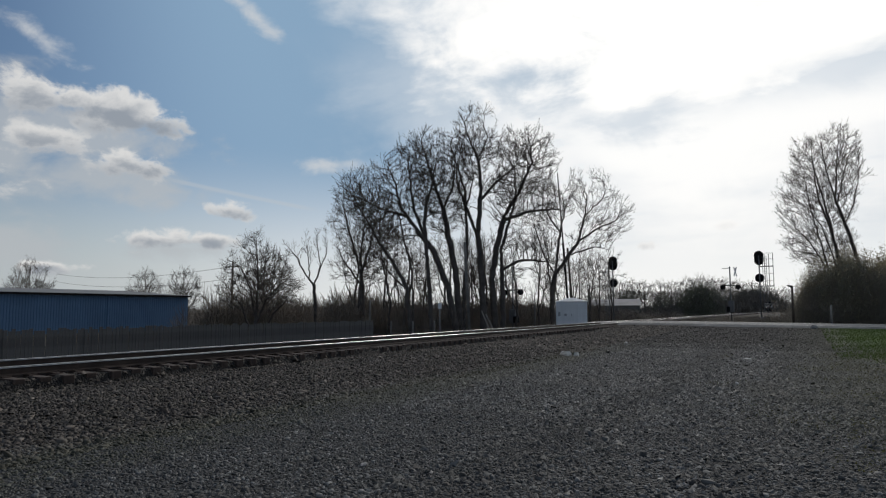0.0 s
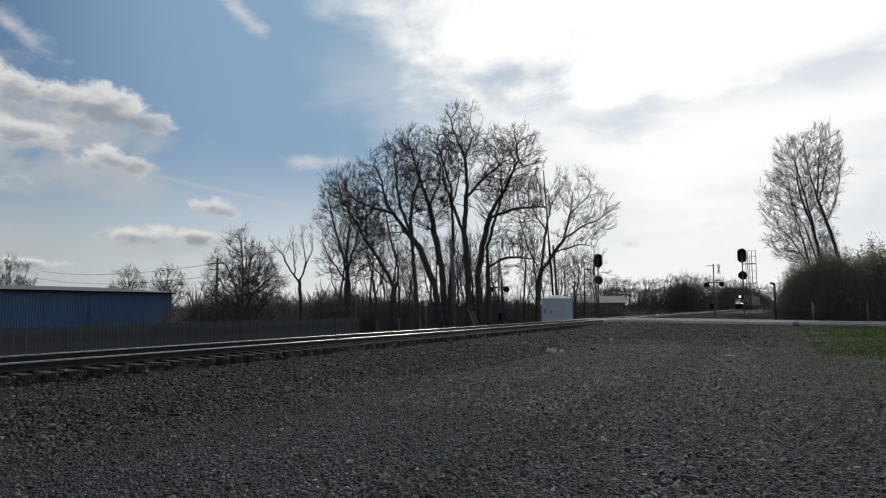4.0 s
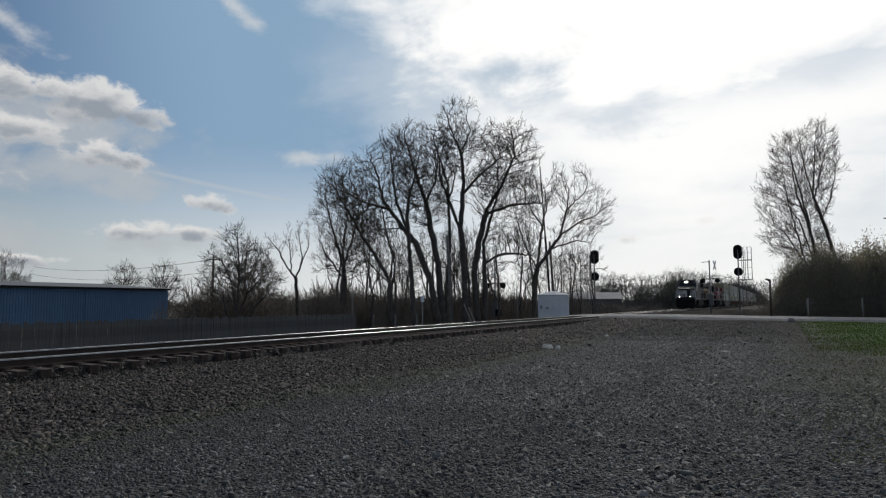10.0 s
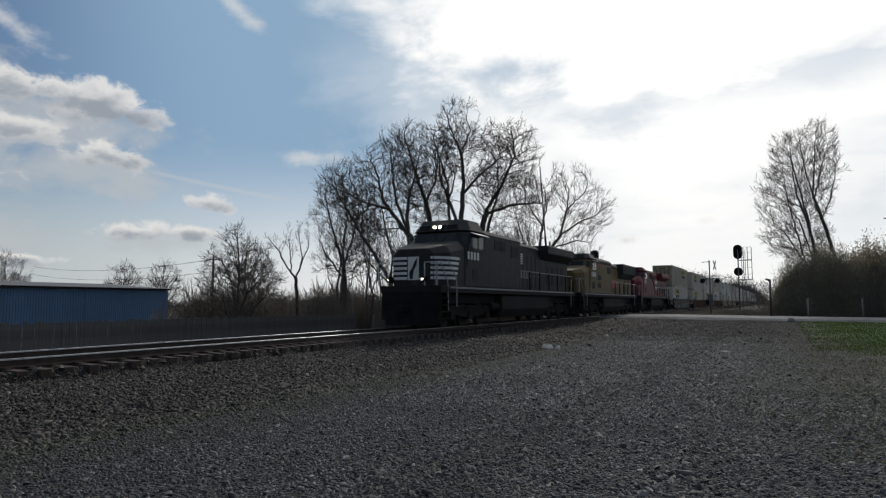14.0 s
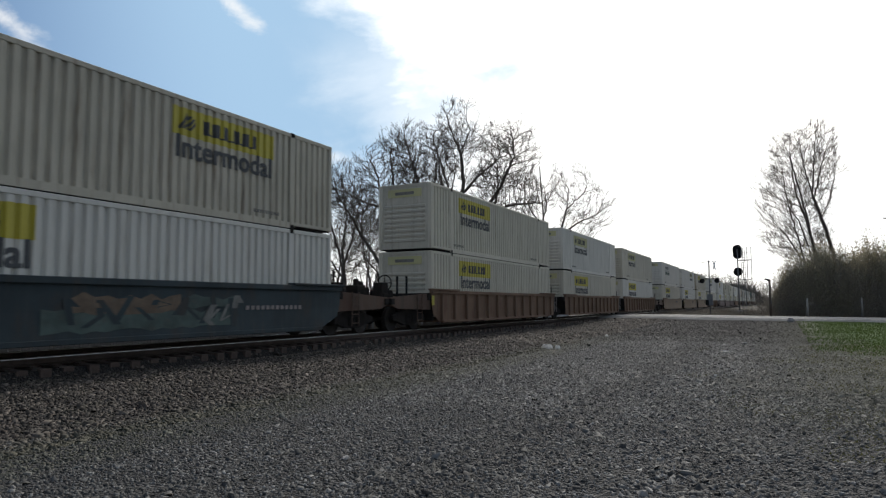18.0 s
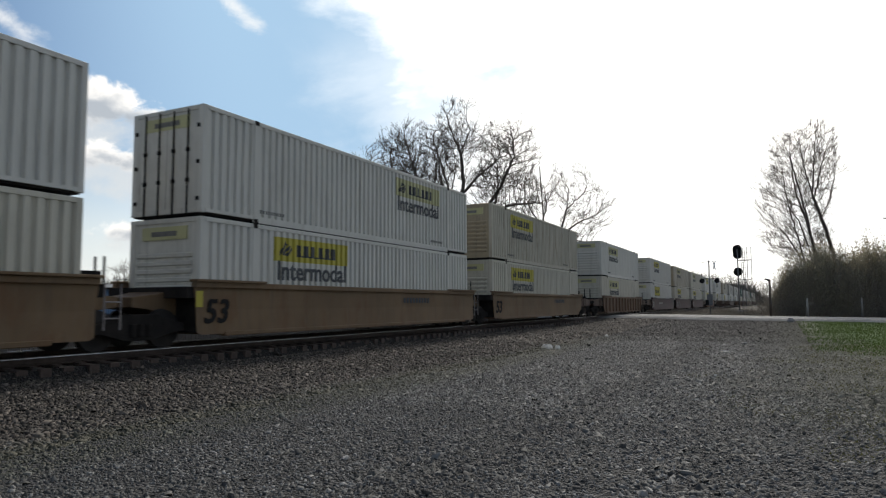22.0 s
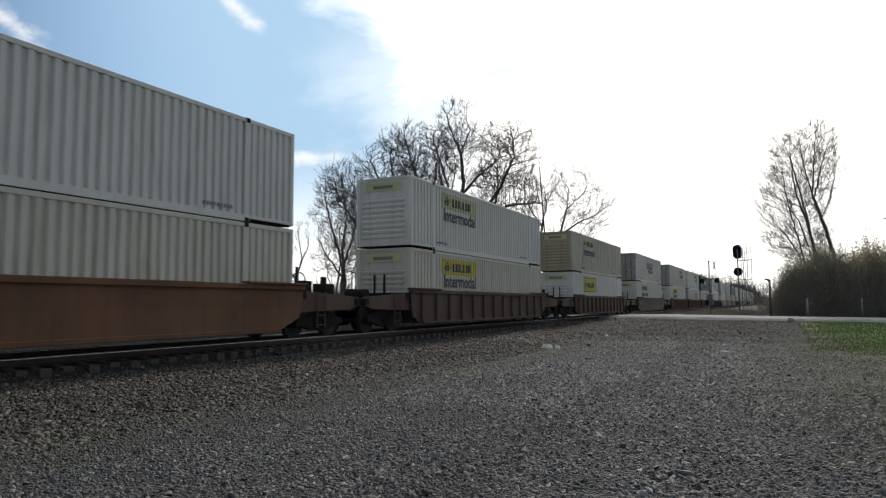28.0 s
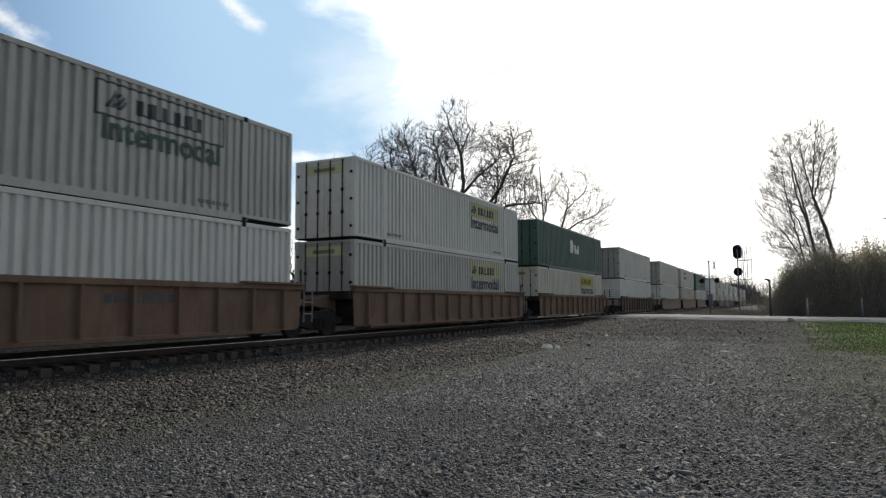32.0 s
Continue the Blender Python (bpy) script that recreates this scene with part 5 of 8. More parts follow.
signal_mast(pose(-4.35, 87.8, 0.4), 1, "two-headed railway signal with ladder seen from behind")
signal_mast(pose(-20.3, 82.0, 0.0), -1, "two-headed railway signal with ladder beyond the road")


def crossing_mast(at, label, turn=72):
    ob = thing("crossing_signal", label, "crossing signal", "crossing signals", at=at)
    part("mast", Geo().rod((0, 0, 0), (0, 0, 5.75), 0.075, 0.065, 10).mesh("mast", DULL_STEEL, smooth=True), ob)
    part("junction_box", Geo().box(-0.28, 0.28, -0.22, 0.22, 0.9, 2.1).mesh("junction_box", DULL_STEEL, 0.03), ob)
    part("crossarm", Geo().rod((-0.8, 0, 3.75), (0.8, 0, 3.75), 0.05).mesh("crossarm", BLACK), ob)
    for x in (-0.75, 0.75):
        lamp = part("flasher", Geo().rod((0, -0.03, 0), (0, 0.03, 0), 0.27, n=16).mesh("flasher", BLACK), ob, at=(x, 0.08, 3.55))
        part("visor", Geo().rod((0, 0.03, 0), (0, 0.36, 0.0), 0.17, 0.15, 12).mesh("visor", BLACK), lamp)
        part("visor", Geo().rod((0, -0.03, 0), (0, -0.36, 0.0), 0.17, 0.15, 12).mesh("visor", BLACK), lamp)
    for s in (-1, 1):
        part("crossbuck_blade", Geo().box(-0.6, 0.6, -0.01, 0.01, -0.11, 0.11).mesh("crossbuck_blade", WHITE_PAINT, 0.004), ob, at=pose(0.52, 0.15 + 0.03 * s, 5.2, 0, 54 * s, turn))
    part("top_arm", Geo().rod((-0.75, 0, 5.55), (0.1, 0, 5.6), 0.035).mesh("top_arm", DULL_STEEL), ob)
    part("gate_arm_pivot", Geo().box(-0.45, -0.1, -0.3, 0.3, 0.95, 1.5).mesh("gate_arm_pivot", BLACK, 0.03), ob)
    return ob


crossing_mast(pose(-6.7, 77.4, 0.45), "flashing crossing signal with crossbuck beside the road")
ob = crossing_mast(pose(-22.0, 53.9, -0.35, 0, 0, 180), "flashing crossing signal with crossbuck beyond the track", 112)


def posts():
    for x, y in ((2.4, 75.4), (7.2, 77.8)):
        ob = thing("marker_post", "pale weathered marker post beside the road", "post", "marker posts", at=pose(x, y, 0.05))
        part("shaft", Geo().rod((0, 0, 0), (0, 0, 1.9), 0.09, 0.08, 8).mesh("shaft", POST, smooth=True), ob)
        part("cap", Geo().rod((0, 0, 1.9), (0, 0, 1.98), 0.1, 0.05, 8).mesh("cap", POST), ob)
    ob = thing("lamp_post", "short dark post with a bent lamp head", "post", at=pose(-0.9, 78.2, 0.1))
    part("shaft", Geo().rod((0, 0, 0), (0, 0, 3.9), 0.13, 0.11, 8).mesh("shaft", POLE_WOOD, smooth=True), ob)
    part("lamp_head", Geo().rod((0, 0, 3.85), (-0.45, 0, 4.0), 0.13, 0.07, 8).mesh("lamp_head", BLACK), ob)
    ob = thing("antenna_mast", "tall thin dark antenna mast behind the shed", "mast", at=pose(-19.5, 61.9, -0.3, 0, -3.3, 26))
    part("pole", Geo().rod((0, 0, 0), (0, 0, 8.4), 0.11, 0.10, 8).mesh("pole", BLACK), ob)
    part("whip", Geo().rod((0, 0, 8.4), (0, 0, 15.2), 0.07, 0.05, 6).mesh("whip", BLACK), ob)
    ob = thing("utility_pole", "weathered wooden utility pole beside the shed", "utility pole", "utility poles", at=pose(-19.2, 62.2, -0.3, 0, -3.3, 26))
    part("pole", Geo().rod((0, 0, 0), (0, 0, 7.9), 0.13, 0.10, 10).mesh("pole", POLE_WOOD, smooth=True), ob)
    ob = thing("utility_pole", "wooden utility pole with crossarm among the trees", "utility pole", "utility poles", at=pose(-56.9, 55.8, -0.6))
    part("pole", Geo().rod((0, 0, 0), (0, 0, 7.9), 0.15, 0.11, 10).mesh("pole", POLE_WOOD, smooth=True), ob)
    part("crossarm", Geo().box(-1.1, 1.1, -0.06, 0.06, 7.3, 7.42).mesh("crossarm", POLE_WOOD), ob)
    for x in (-1.0, -0.5, 0.5, 1.0):
        part("insulator", Geo().rod((x, 0, 7.42), (x, 0, 7.58), 0.04, n=6).mesh("insulator", STEEL), ob)
    ob = thing("utility_pole", "wooden utility pole beyond the roadside thicket", "utility pole", "utility poles", at=pose(11.2, 83.0, 0))
    part("pole", Geo().rod((0, 0, 0), (0, 0, 12.4), 0.15, 0.1, 10).mesh("pole", POLE_WOOD, smooth=True), ob)
    part("crossarm", Geo().box(-1.2, 1.2, -0.06, 0.06, 10.3, 10.42).mesh("crossarm", POLE_WOOD), ob)
    for x, y, h in ((-26.2, 38.3, 3.0), (-24.9, 39.0, 1.5), (-23.5, 39.6, 1.5), (-22.2, 40.3, 1.5), (-18.9, 50.9, 3.4)):
        ob = thing("marker_post", "weathered wooden post beyond the track", "post", "posts beyond the track", at=pose(x, y, -0.6, 0, random.uniform(-2, 2), 0))
        part("shaft", Geo().rod((0, 0, 0), (0, 0, h), 0.065, 0.055, 8).mesh("shaft", GREY_POLE, smooth=True), ob)
        part("cap", Geo().rod((0, 0, h), (0, 0, h + 0.03), 0.06, 0.03, 8).mesh("cap", POST), ob)
    ob = thing("track_sign", "small white sign plate on a thin post", "sign", at=pose(-21.9, 40.5, -0.6, 0, 0, 30))
    part("post", Geo().rod((0, 0, 0), (0, 0, 2.8), 0.03, n=6).mesh("post", STEEL), ob)
    part("plate", Geo().box(-0.12, 0.12, -0.04, -0.03, 2.38, 2.78).mesh("plate", WHITE_PAINT, 0.003), ob)
    ob = thing("utility_pole", "bleached grey utility pole among the tall trees", "utility pole", "utility poles", at=pose(-20.1, 41.5, -0.6, 0, -3, 0))
    part("pole", Geo().rod((0, 0, 0), (0, 0, 7.0), 0.12, 0.09, 10).mesh("pole", GREY_POLE, smooth=True), ob)
    for k in (0, 1):
        ob = thing("leaning_stake", "pale stake leaning by the trees", "stake", "leaning stakes", at=pose(-18.6 + 0.35 * k, 42.2, -0.5, 0, -22 - 3 * k, 26))
        part("shaft", Geo().box(-0.04, 0.04, -0.03, 0.03, 0, 2.3 - 0.2 * k).mesh("shaft", POST, 0.008), ob)
    # sagging wires beyond the blue building
    w = thing("overhead_wires", "thin dark overhead wires beyond the blue building", "wires")
    for z, dx in ((7.4, 0.0), (6.0, 0.3)):
        pts = []
        for i in range(25):
            k = i / 24
            pts.append((-56.9 - 68 * k - dx, 55.8 + 22 * k, z - 0.6 + 2.2 * k - 2.0 * 4 * k * (1 - k) * 0.5))
        part("wire", Geo().path(pts, 0.025, 3).mesh("wire", BLACK), w)


GREY_POLE = material("bleached_pole", (0.17, 0.157, 0.14), 0.9, 0, 0.25, 3, 20, 0.1)
POST = material("pale_post", (0.34, 0.31, 0.27), 0.85, 0, 0.25, 3, 20, 0.1)
posts()


def litter():
    rng = random.Random(8)
    for x, y, w, d, h, m, lab in ((-7.46, 23.1, 0.42, 0.18, 0.15, PAPER, "crumpled white paper cup on the gravel"), (-7.1, 23.2, 0.2, 0.16, 0.12, PAPER, "crumpled white paper on the gravel"),
                             (-1.67, 24.0, 0.34, 0.12, 0.04, PAPER, "flattened white paper on the gravel"), (-1.32, 29.2, 0.3, 0.14, 0.05, CARD, "flattened grey card on the gravel"),
                             (-7.54, 32.6, 0.16, 0.14, 0.09, PAPER, "small white paper scrap on the gravel"), (-1.33, 15.9, 0.09, 0.07, 0.05, PAPER, "small white paper scrap on the gravel"),
                             (-4.13, 5.95, 0.13, 0.05, 0.03, CARD, "pale flat stone on the gravel"), (0.6, 52.8, 0.5, 0.4, 0.28, CARD, "dark lump at the road edge")):
        g = Geo()
        n = 10
        for k, (r, z) in enumerate(((0.5, 0.0), (0.55, 0.5), (0.35, 1.0))):
            for i in range(n):
                a = 2 * math.pi * i / n
                q = r * rng.uniform(0.75, 1.15)
                g.v.append((q * w * math.cos(a), q * d * math.sin(a), z * h * rng.uniform(0.7, 1.15)))
        for k in range(2):
            for i in range(n):
                j = (i + 1) % n
                g.f.append([k * n + i, k * n + j, (k + 1) * n + j, (k + 1) * n + i])
        g.f.append(list(range(2 * n, 3 * n)))
        g.f.append(list(range(n))[::-1])
        thing("litter", lab, "litter", at=pose(x, y, land(x, y) + 0.01, 0, 0, rng.uniform(0, 360)), data=g.mesh("litter", m))


litter()
# ---- train ----
RIDES = []          # (thing, distance of its origin along the track at the start)


def ride(ob, s):
    RIDES.append((ob, s))
    ob.matrix_basis = pose(TRACK_X, s, RAIL_Z)


def paint(name, color, dirt=(0.10, 0.075, 0.055), amount=0.35, rough=0.55, var=0.12, spec=0.3):
    return material(name, color, rough, 0, var, 0.5, 20, 0.03, dirt, amount, True, spec)


CLEAN = paint("white_container_paint", (0.57, 0.553, 0.50), (0.34, 0.31, 0.255), 0.6, 0.7, 0.05, 0.15)
WARM = paint("cream_container_paint", (0.51, 0.478, 0.395), (0.26, 0.22, 0.157), 0.65, 0.7, 0.07, 0.15)
DIRTY = paint("soiled_white_paint", (0.46, 0.425, 0.345), (0.18, 0.13, 0.09), 0.8, 0.75, 0.1, 0.15)
GREYISH = paint("grey_white_paint", (0.40, 0.385, 0.335), (0.18, 0.165, 0.135), 0.65, 0.5, 0.08)
GREEN = paint("dark_green_paint", (0.035, 0.085, 0.065), (0.1, 0.1, 0.08), 0.35)
YELLOW = paint("yellow_decal", (0.44, 0.375, 0.055), (0.40, 0.35, 0.15), 0.5)
FADED = paint("faded_yellow_decal", (0.42, 0.40, 0.21), (0.40, 0.38, 0.29), 0.6)
INK = material("black_lettering", (0.085, 0.087, 0.09), 0.85, 0, 0.2, 1, 20, 0, spec=0.1)
GREEN_INK = material("green_lettering", (0.075, 0.105, 0.09), 0.85, 0, 0.2, 1, 20, 0, spec=0.1)
PALE_INK = material("white_lettering", (0.66, 0.65, 0.62), 0.6, 0, 0.15, 1, 20, 0)
DULL_INK = material("dull_pale_lettering", (0.24, 0.21, 0.2), 0.7, 0, 0.25, 1, 20, 0)
FAINT_INK = material("faded_stencil", (0.16, 0.155, 0.145), 0.85, 0, 0.3, 2, 20, 0, spec=0.1)
NAVY_INK = material("navy_lettering", (0.055, 0.066, 0.095), 0.85, 0, 0.2, 1, 20, 0, spec=0.1)
BROWN = paint("brown_car_paint", (0.145, 0.086, 0.054), (0.06, 0.045, 0.035), 0.75, 0.75, 0.2)
DARK_BROWN = paint("dark_brown_car_paint", (0.08, 0.051, 0.037), (0.035, 0.03, 0.026), 0.7, 0.75, 0.25)
TAN = paint("tan_car_paint", (0.155, 0.098, 0.052), (0.06, 0.05, 0.04), 0.5, 0.7, 0.15)
MAROON = paint("maroon_car_paint", (0.056, 0.021, 0.021), (0.03, 0.03, 0.028), 0.5, 0.7, 0.2)
RUST = paint("rusty_car_paint", (0.13, 0.062, 0.033), (0.045, 0.035, 0.027), 0.7, 0.8, 0.25)
TEAL = paint("teal_car_paint", (0.028, 0.041, 0.047), (0.034, 0.037, 0.037), 0.6, 0.75, 0.25)
GRAFFITI = material("graffiti_paint", (0.13, 0.13, 0.12), 0.7, 0, 0.4, 2.0, 12, 0, (0.05, 0.06, 0.06), 0.6)
OCHRE_SPRAY = material("ochre_spray_paint", (0.115, 0.08, 0.052), 0.7, 0, 0.45, 1.8, 9, 0, (0.06, 0.07, 0.06), 0.7)
GREEN_SPRAY = material("green_spray_paint", (0.045, 0.072, 0.065), 0.7, 0, 0.45, 1.5, 9, 0, (0.08, 0.075, 0.065), 0.7)

# ends and doors: darker base colour than the sides, with heavier dirt
END_PAINT = {m.name: paint("darker_grimed_" + m.name, c, (0.10, 0.085, 0.068), k, 0.6, 0.2) for m, c, k in (
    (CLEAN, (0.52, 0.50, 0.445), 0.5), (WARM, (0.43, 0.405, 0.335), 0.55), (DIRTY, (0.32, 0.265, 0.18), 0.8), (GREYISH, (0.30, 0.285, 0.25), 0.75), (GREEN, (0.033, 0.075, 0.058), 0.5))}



def weather(mat, rust, dust):
    """Rust blooms and dusty runs over a car's paint."""
    t = mat.node_tree
    g = Graph(t)
    b = t.nodes["Principled BSDF"]
    old = b.inputs["Base Color"].links[0].from_socket
    co = g.node("ShaderNodeTexCoord").outputs["Object"]
    mp = g.node("ShaderNodeMapping")
    t.links.new(co, mp.inputs[0])
    mp.inputs["Scale"].default_value = (1.0, 1.0, 0.45)
    bloom = g.noise(mp.outputs[0], 1.6, 7.0, 0.66, 0.4)
    runs = g.node("ShaderNodeMapping")
    t.links.new(co, runs.inputs[0])
    runs.inputs["Scale"].default_value = (6.0, 6.0, 0.35)
    run = g.noise(runs.outputs[0], 1.6, 5.0, 0.6)
    col = g.mix(g.m("MULTIPLY", g.step(bloom, 0.5, 0.66), 0.6), old, (*rust, 1))
    col = g.mix(g.m("MULTIPLY", g.step(run, 0.52, 0.72), 0.4), col, (*dust, 1))
    t.links.new(col, b.inputs["Base Color"])


for coat, rust, dust in ((BROWN, (0.10, 0.045, 0.028), (0.17, 0.13, 0.10)), (DARK_BROWN, (0.085, 0.04, 0.027), (0.12, 0.092, 0.075)), (TAN, (0.13, 0.065, 0.03), (0.17, 0.125, 0.08)),
                         (MAROON, (0.055, 0.028, 0.024), (0.085, 0.06, 0.052)), (RUST, (0.14, 0.05, 0.025), (0.12, 0.085, 0.06)), (TEAL, (0.05, 0.042, 0.036), (0.06, 0.066, 0.064))):
    weather(coat, rust, dust)
CL, CW, CH = 16.15, 2.59, 2.896      # container length, width, height


RIB, DEEP = (0.0, 0.48, 0.60, 0.88), 0.068
RIBS = round((CL - 0.28) / 0.272)
PITCH = (CL - 0.28) / RIBS


def rib_rows(y0, y1):
    """Corners of the rib profile between two stations along the wall, as (depth, y)."""
    def depth(y):
        k = ((y + CL / 2 - 0.14) / PITCH) % 1.0
        if k < RIB[1]:
            return 0.0
        if k < RIB[2]:
            return -DEEP * (k - RIB[1]) / (RIB[2] - RIB[1])
        return -DEEP if k < RIB[3] else -DEEP * (1 - k) / (1 - RIB[3])
    ys = [y0, y1]
    for i in range(RIBS + 1):
        ys += [-CL / 2 + 0.14 + (i + c) * PITCH for c in RIB]
    ys = sorted(y for y in ys if y0 - 1e-6 <= y <= y1 + 1e-6)
    return [(depth(y), y) for y in ys]


def corrugated(y0, y1, z0, z1, off=0.0):
    """Side wall facing +x, with upright trapezoid ribs; off shifts it along y."""
    g = Geo()
    row = rib_rows(y0, y1)
    for x, y in row:
        g.v += [(x, y - off, z0), (x, y - off, z1)]
    for i in range(len(row) - 1):
        g.f.append([2 * i, 2 * i + 2, 2 * i + 3, 2 * i + 1])
    return g


def fold_onto(start, part_way=1.0):
    """Returns a function that lays a flat marking, starting at this station, onto the ribs."""
    def fold(me):
        bm = bmesh.new()
        bm.from_mesh(me)
        last = max(v.co.y for v in bm.verts) + start
        rows = rib_rows(start - 0.3, last + 0.3)
        for d, y in rows[1:-1]:
            bmesh.ops.bisect_plane(bm, geom=bm.verts[:] + bm.edges[:] + bm.faces[:], plane_co=(0, y - start, 0), plane_no=(0, 1, 0))
        for v in bm.verts:
            y = v.co.y + start
            for (d0, a), (d1, b) in zip(rows, rows[1:]):
                if a <= y <= b:
                    v.co.x += part_way * (d0 + (d1 - d0) * (y - a) / max(b - a, 1e-6))
                    break
        bm.to_mesh(me)
        bm.free()
    return fold


def flat_wall(y0, y1, z0, z1):
    """Plain side wall with slightly proud seams, as one folded sheet."""
    g = Geo()
    row, y = [(0.0, y0)], y0 + 1.2
    while y < y1:
        row += [(0.0, y - 0.045), (0.006, y - 0.035), (0.006, y + 0.035), (0.0, y + 0.045)]
        y += 1.22
    for x, y in row + [(0.0, y1)]:
        g.v += [(x, y, z0), (x, y, z1)]
    g.f += [[2 * i, 2 * i + 2, 2 * i + 3, 2 * i + 1] for i in range(len(row))]
    return g


def container(paint_mat, decal, flip, label, smooth=False):
    """A 16 m box: origin at the middle of its underside; the plain end faces -y unless flipped, the doors the other way."""
    h, w = CL / 2, CW / 2
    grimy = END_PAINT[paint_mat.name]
    turn = Matrix.Rotation(math.pi, 4, "Z") if flip else Matrix.Identity(4)
    ob = thing("shipping_container", label, "container", "double-stacked containers")

    def add(name, me, lab="", at=None, parent=None):
        at = at if at is not None else Matrix.Identity(4)
        return part(name, me, parent or ob, lab, (turn @ at) if parent is None else at)

    wall = cached("smooth_side" if smooth else "ribbed_side", paint_mat, lambda: flat_wall(-h + 0.14, h - 0.14, 0.20, CH - 0.12) if smooth else corrugated(-h + 0.14, h - 0.14, 0.20, CH - 0.12))
    add("side_wall", wall, at=pose(w - 0.012, 0, 0))
    add("side_wall", wall, at=pose(-w + 0.012, 0, 0, 0, 0, 180))
    for s in (-1, 1):
        add("top_rail", cached("top_rail", paint_mat, lambda: Geo().box(-0.035, 0.035, -h + 0.15, h - 0.15, CH - 0.12, CH), 0.01), at=pose(s * (w - 0.035), 0, 0))
        add("bottom_rail", cached("bottom_rail", paint_mat, lambda: Geo().box(-0.035, 0.04, -h + 1.9, h - 1.9, 0.02, 0.20).box(-0.035, 0.035, -h + 0.15, -h + 1.9, 0.11, 0.20).box(-0.035, 0.035, h - 1.9, h - 0.15, 0.11, 0.20)), at=pose(s * (w - 0.035), 0, 0))
        for e in (-1, 1):
            add("corner_post", cached("corner_post", paint_mat, lambda: Geo().box(-0.08, 0.08, -0.075, 0.075, 0.09, CH), 0.012), at=pose(s * (w - 0.08), e * (h - 0.075), 0))
            lift = cached("lift_post", paint_mat, lambda: Geo().box(-0.03, 0.012, -0.11, 0.11, 0.02, CH - 0.02), 0.008)
            add("lift_post", lift, at=pose(s * (w - 0.006), e * (h - 1.98), 0, 0, 0, 0 if s > 0 else 180))
            for z in (CH - 0.06, 0.06):
                add("lift_casting", cached("lift_casting", GRIME, lambda: Geo().box(-0.09, 0.09, -0.09, 0.09, -0.07, 0.07), 0.015), "dark steel corner casting", at=pose(s * (w - 0.075), e * (h - 1.98), z))
    add("roof", cached("roof", paint_mat, lambda: Geo().box(-w + 0.07, w - 0.07, -h + 0.05, h - 0.05, CH - 0.07, CH - 0.02)))
    add("underframe", cached("underframe", GRIME, lambda: Geo().box(-w + 0.07, w - 0.07, -h + 0.05, h - 0.05, 0.06, 0.18)))

    def plain_end():
        g = Geo().box(-w + 0.16, w - 0.16, 0.03, 0.07, 0.1, CH - 0.08)
        return g

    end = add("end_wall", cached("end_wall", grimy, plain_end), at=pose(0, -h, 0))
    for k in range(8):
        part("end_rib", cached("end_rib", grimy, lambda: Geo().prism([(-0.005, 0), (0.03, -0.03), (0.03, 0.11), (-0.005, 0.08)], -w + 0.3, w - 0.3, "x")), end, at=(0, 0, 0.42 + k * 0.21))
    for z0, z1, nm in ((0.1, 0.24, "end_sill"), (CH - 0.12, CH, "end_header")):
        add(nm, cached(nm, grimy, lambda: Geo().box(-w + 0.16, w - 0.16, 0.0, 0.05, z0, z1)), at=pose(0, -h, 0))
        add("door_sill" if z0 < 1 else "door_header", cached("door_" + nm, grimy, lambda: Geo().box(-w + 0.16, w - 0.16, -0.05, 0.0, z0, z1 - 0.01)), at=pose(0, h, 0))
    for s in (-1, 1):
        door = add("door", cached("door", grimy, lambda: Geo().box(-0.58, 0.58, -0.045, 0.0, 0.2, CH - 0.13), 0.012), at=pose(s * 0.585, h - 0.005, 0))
        for dx in (-0.32, 0.2):
            part("lock_rod", cached("lock_rod", GRIME, lambda: Geo().rod((0, 0.025, 0.08), (0, 0.025, CH - 0.08), 0.022, n=6).box(-0.05, 0.05, 0, 0.05, 0.9, 1.0).box(-0.05, 0.05, 0, 0.05, 1.7, 1.8)), door, at=(dx * s, 0.0, 0))
        for k in range(3):
            part("hinge", cached("hinge", GRIME, lambda: Geo().box(-0.05, 0.05, -0.01, 0.03, -0.05, 0.05)), door, at=(s * 0.56, 0, 0.45 + 0.95 * k))
    # markings on both long sides and on the ends
    bars = lambda n, wd, ht, gap, slant=0.0: (lambda: _bars(n, wd, ht, gap, slant))
    kind = decal
    for s in (-1, 1):
        face = pose(0, 0, 0) if s > 0 else pose(0, 0, 0, 0, 0, 180)
        y0 = (-h + 2.83) if s > 0 else (h - 2.83 - 3.62)
        fx = w - 0.007

        def mark(name, me, dy, dz, lab=""):
            add(name, me, lab, at=face @ pose(fx, y0 + dy, dz))

        tag = "" if s > 0 else "_b"

        def laid(name, mat, build, dy):
            """A painted marking that follows the ribs."""
            if smooth:
                return cached(name, mat, build)
            k = (name + tag + "_ribbed", mat.name)
            if k not in CACHE:
                me = build().mesh(name, mat)
                fold_onto(y0 + dy)(me)
                CACHE[k] = me
            return CACHE[k]

        def words(key, body, width, ink, dy):
            return letters(key + ("_flat" if smooth else "_ribbed") + tag, body, width, ink, fold=None)

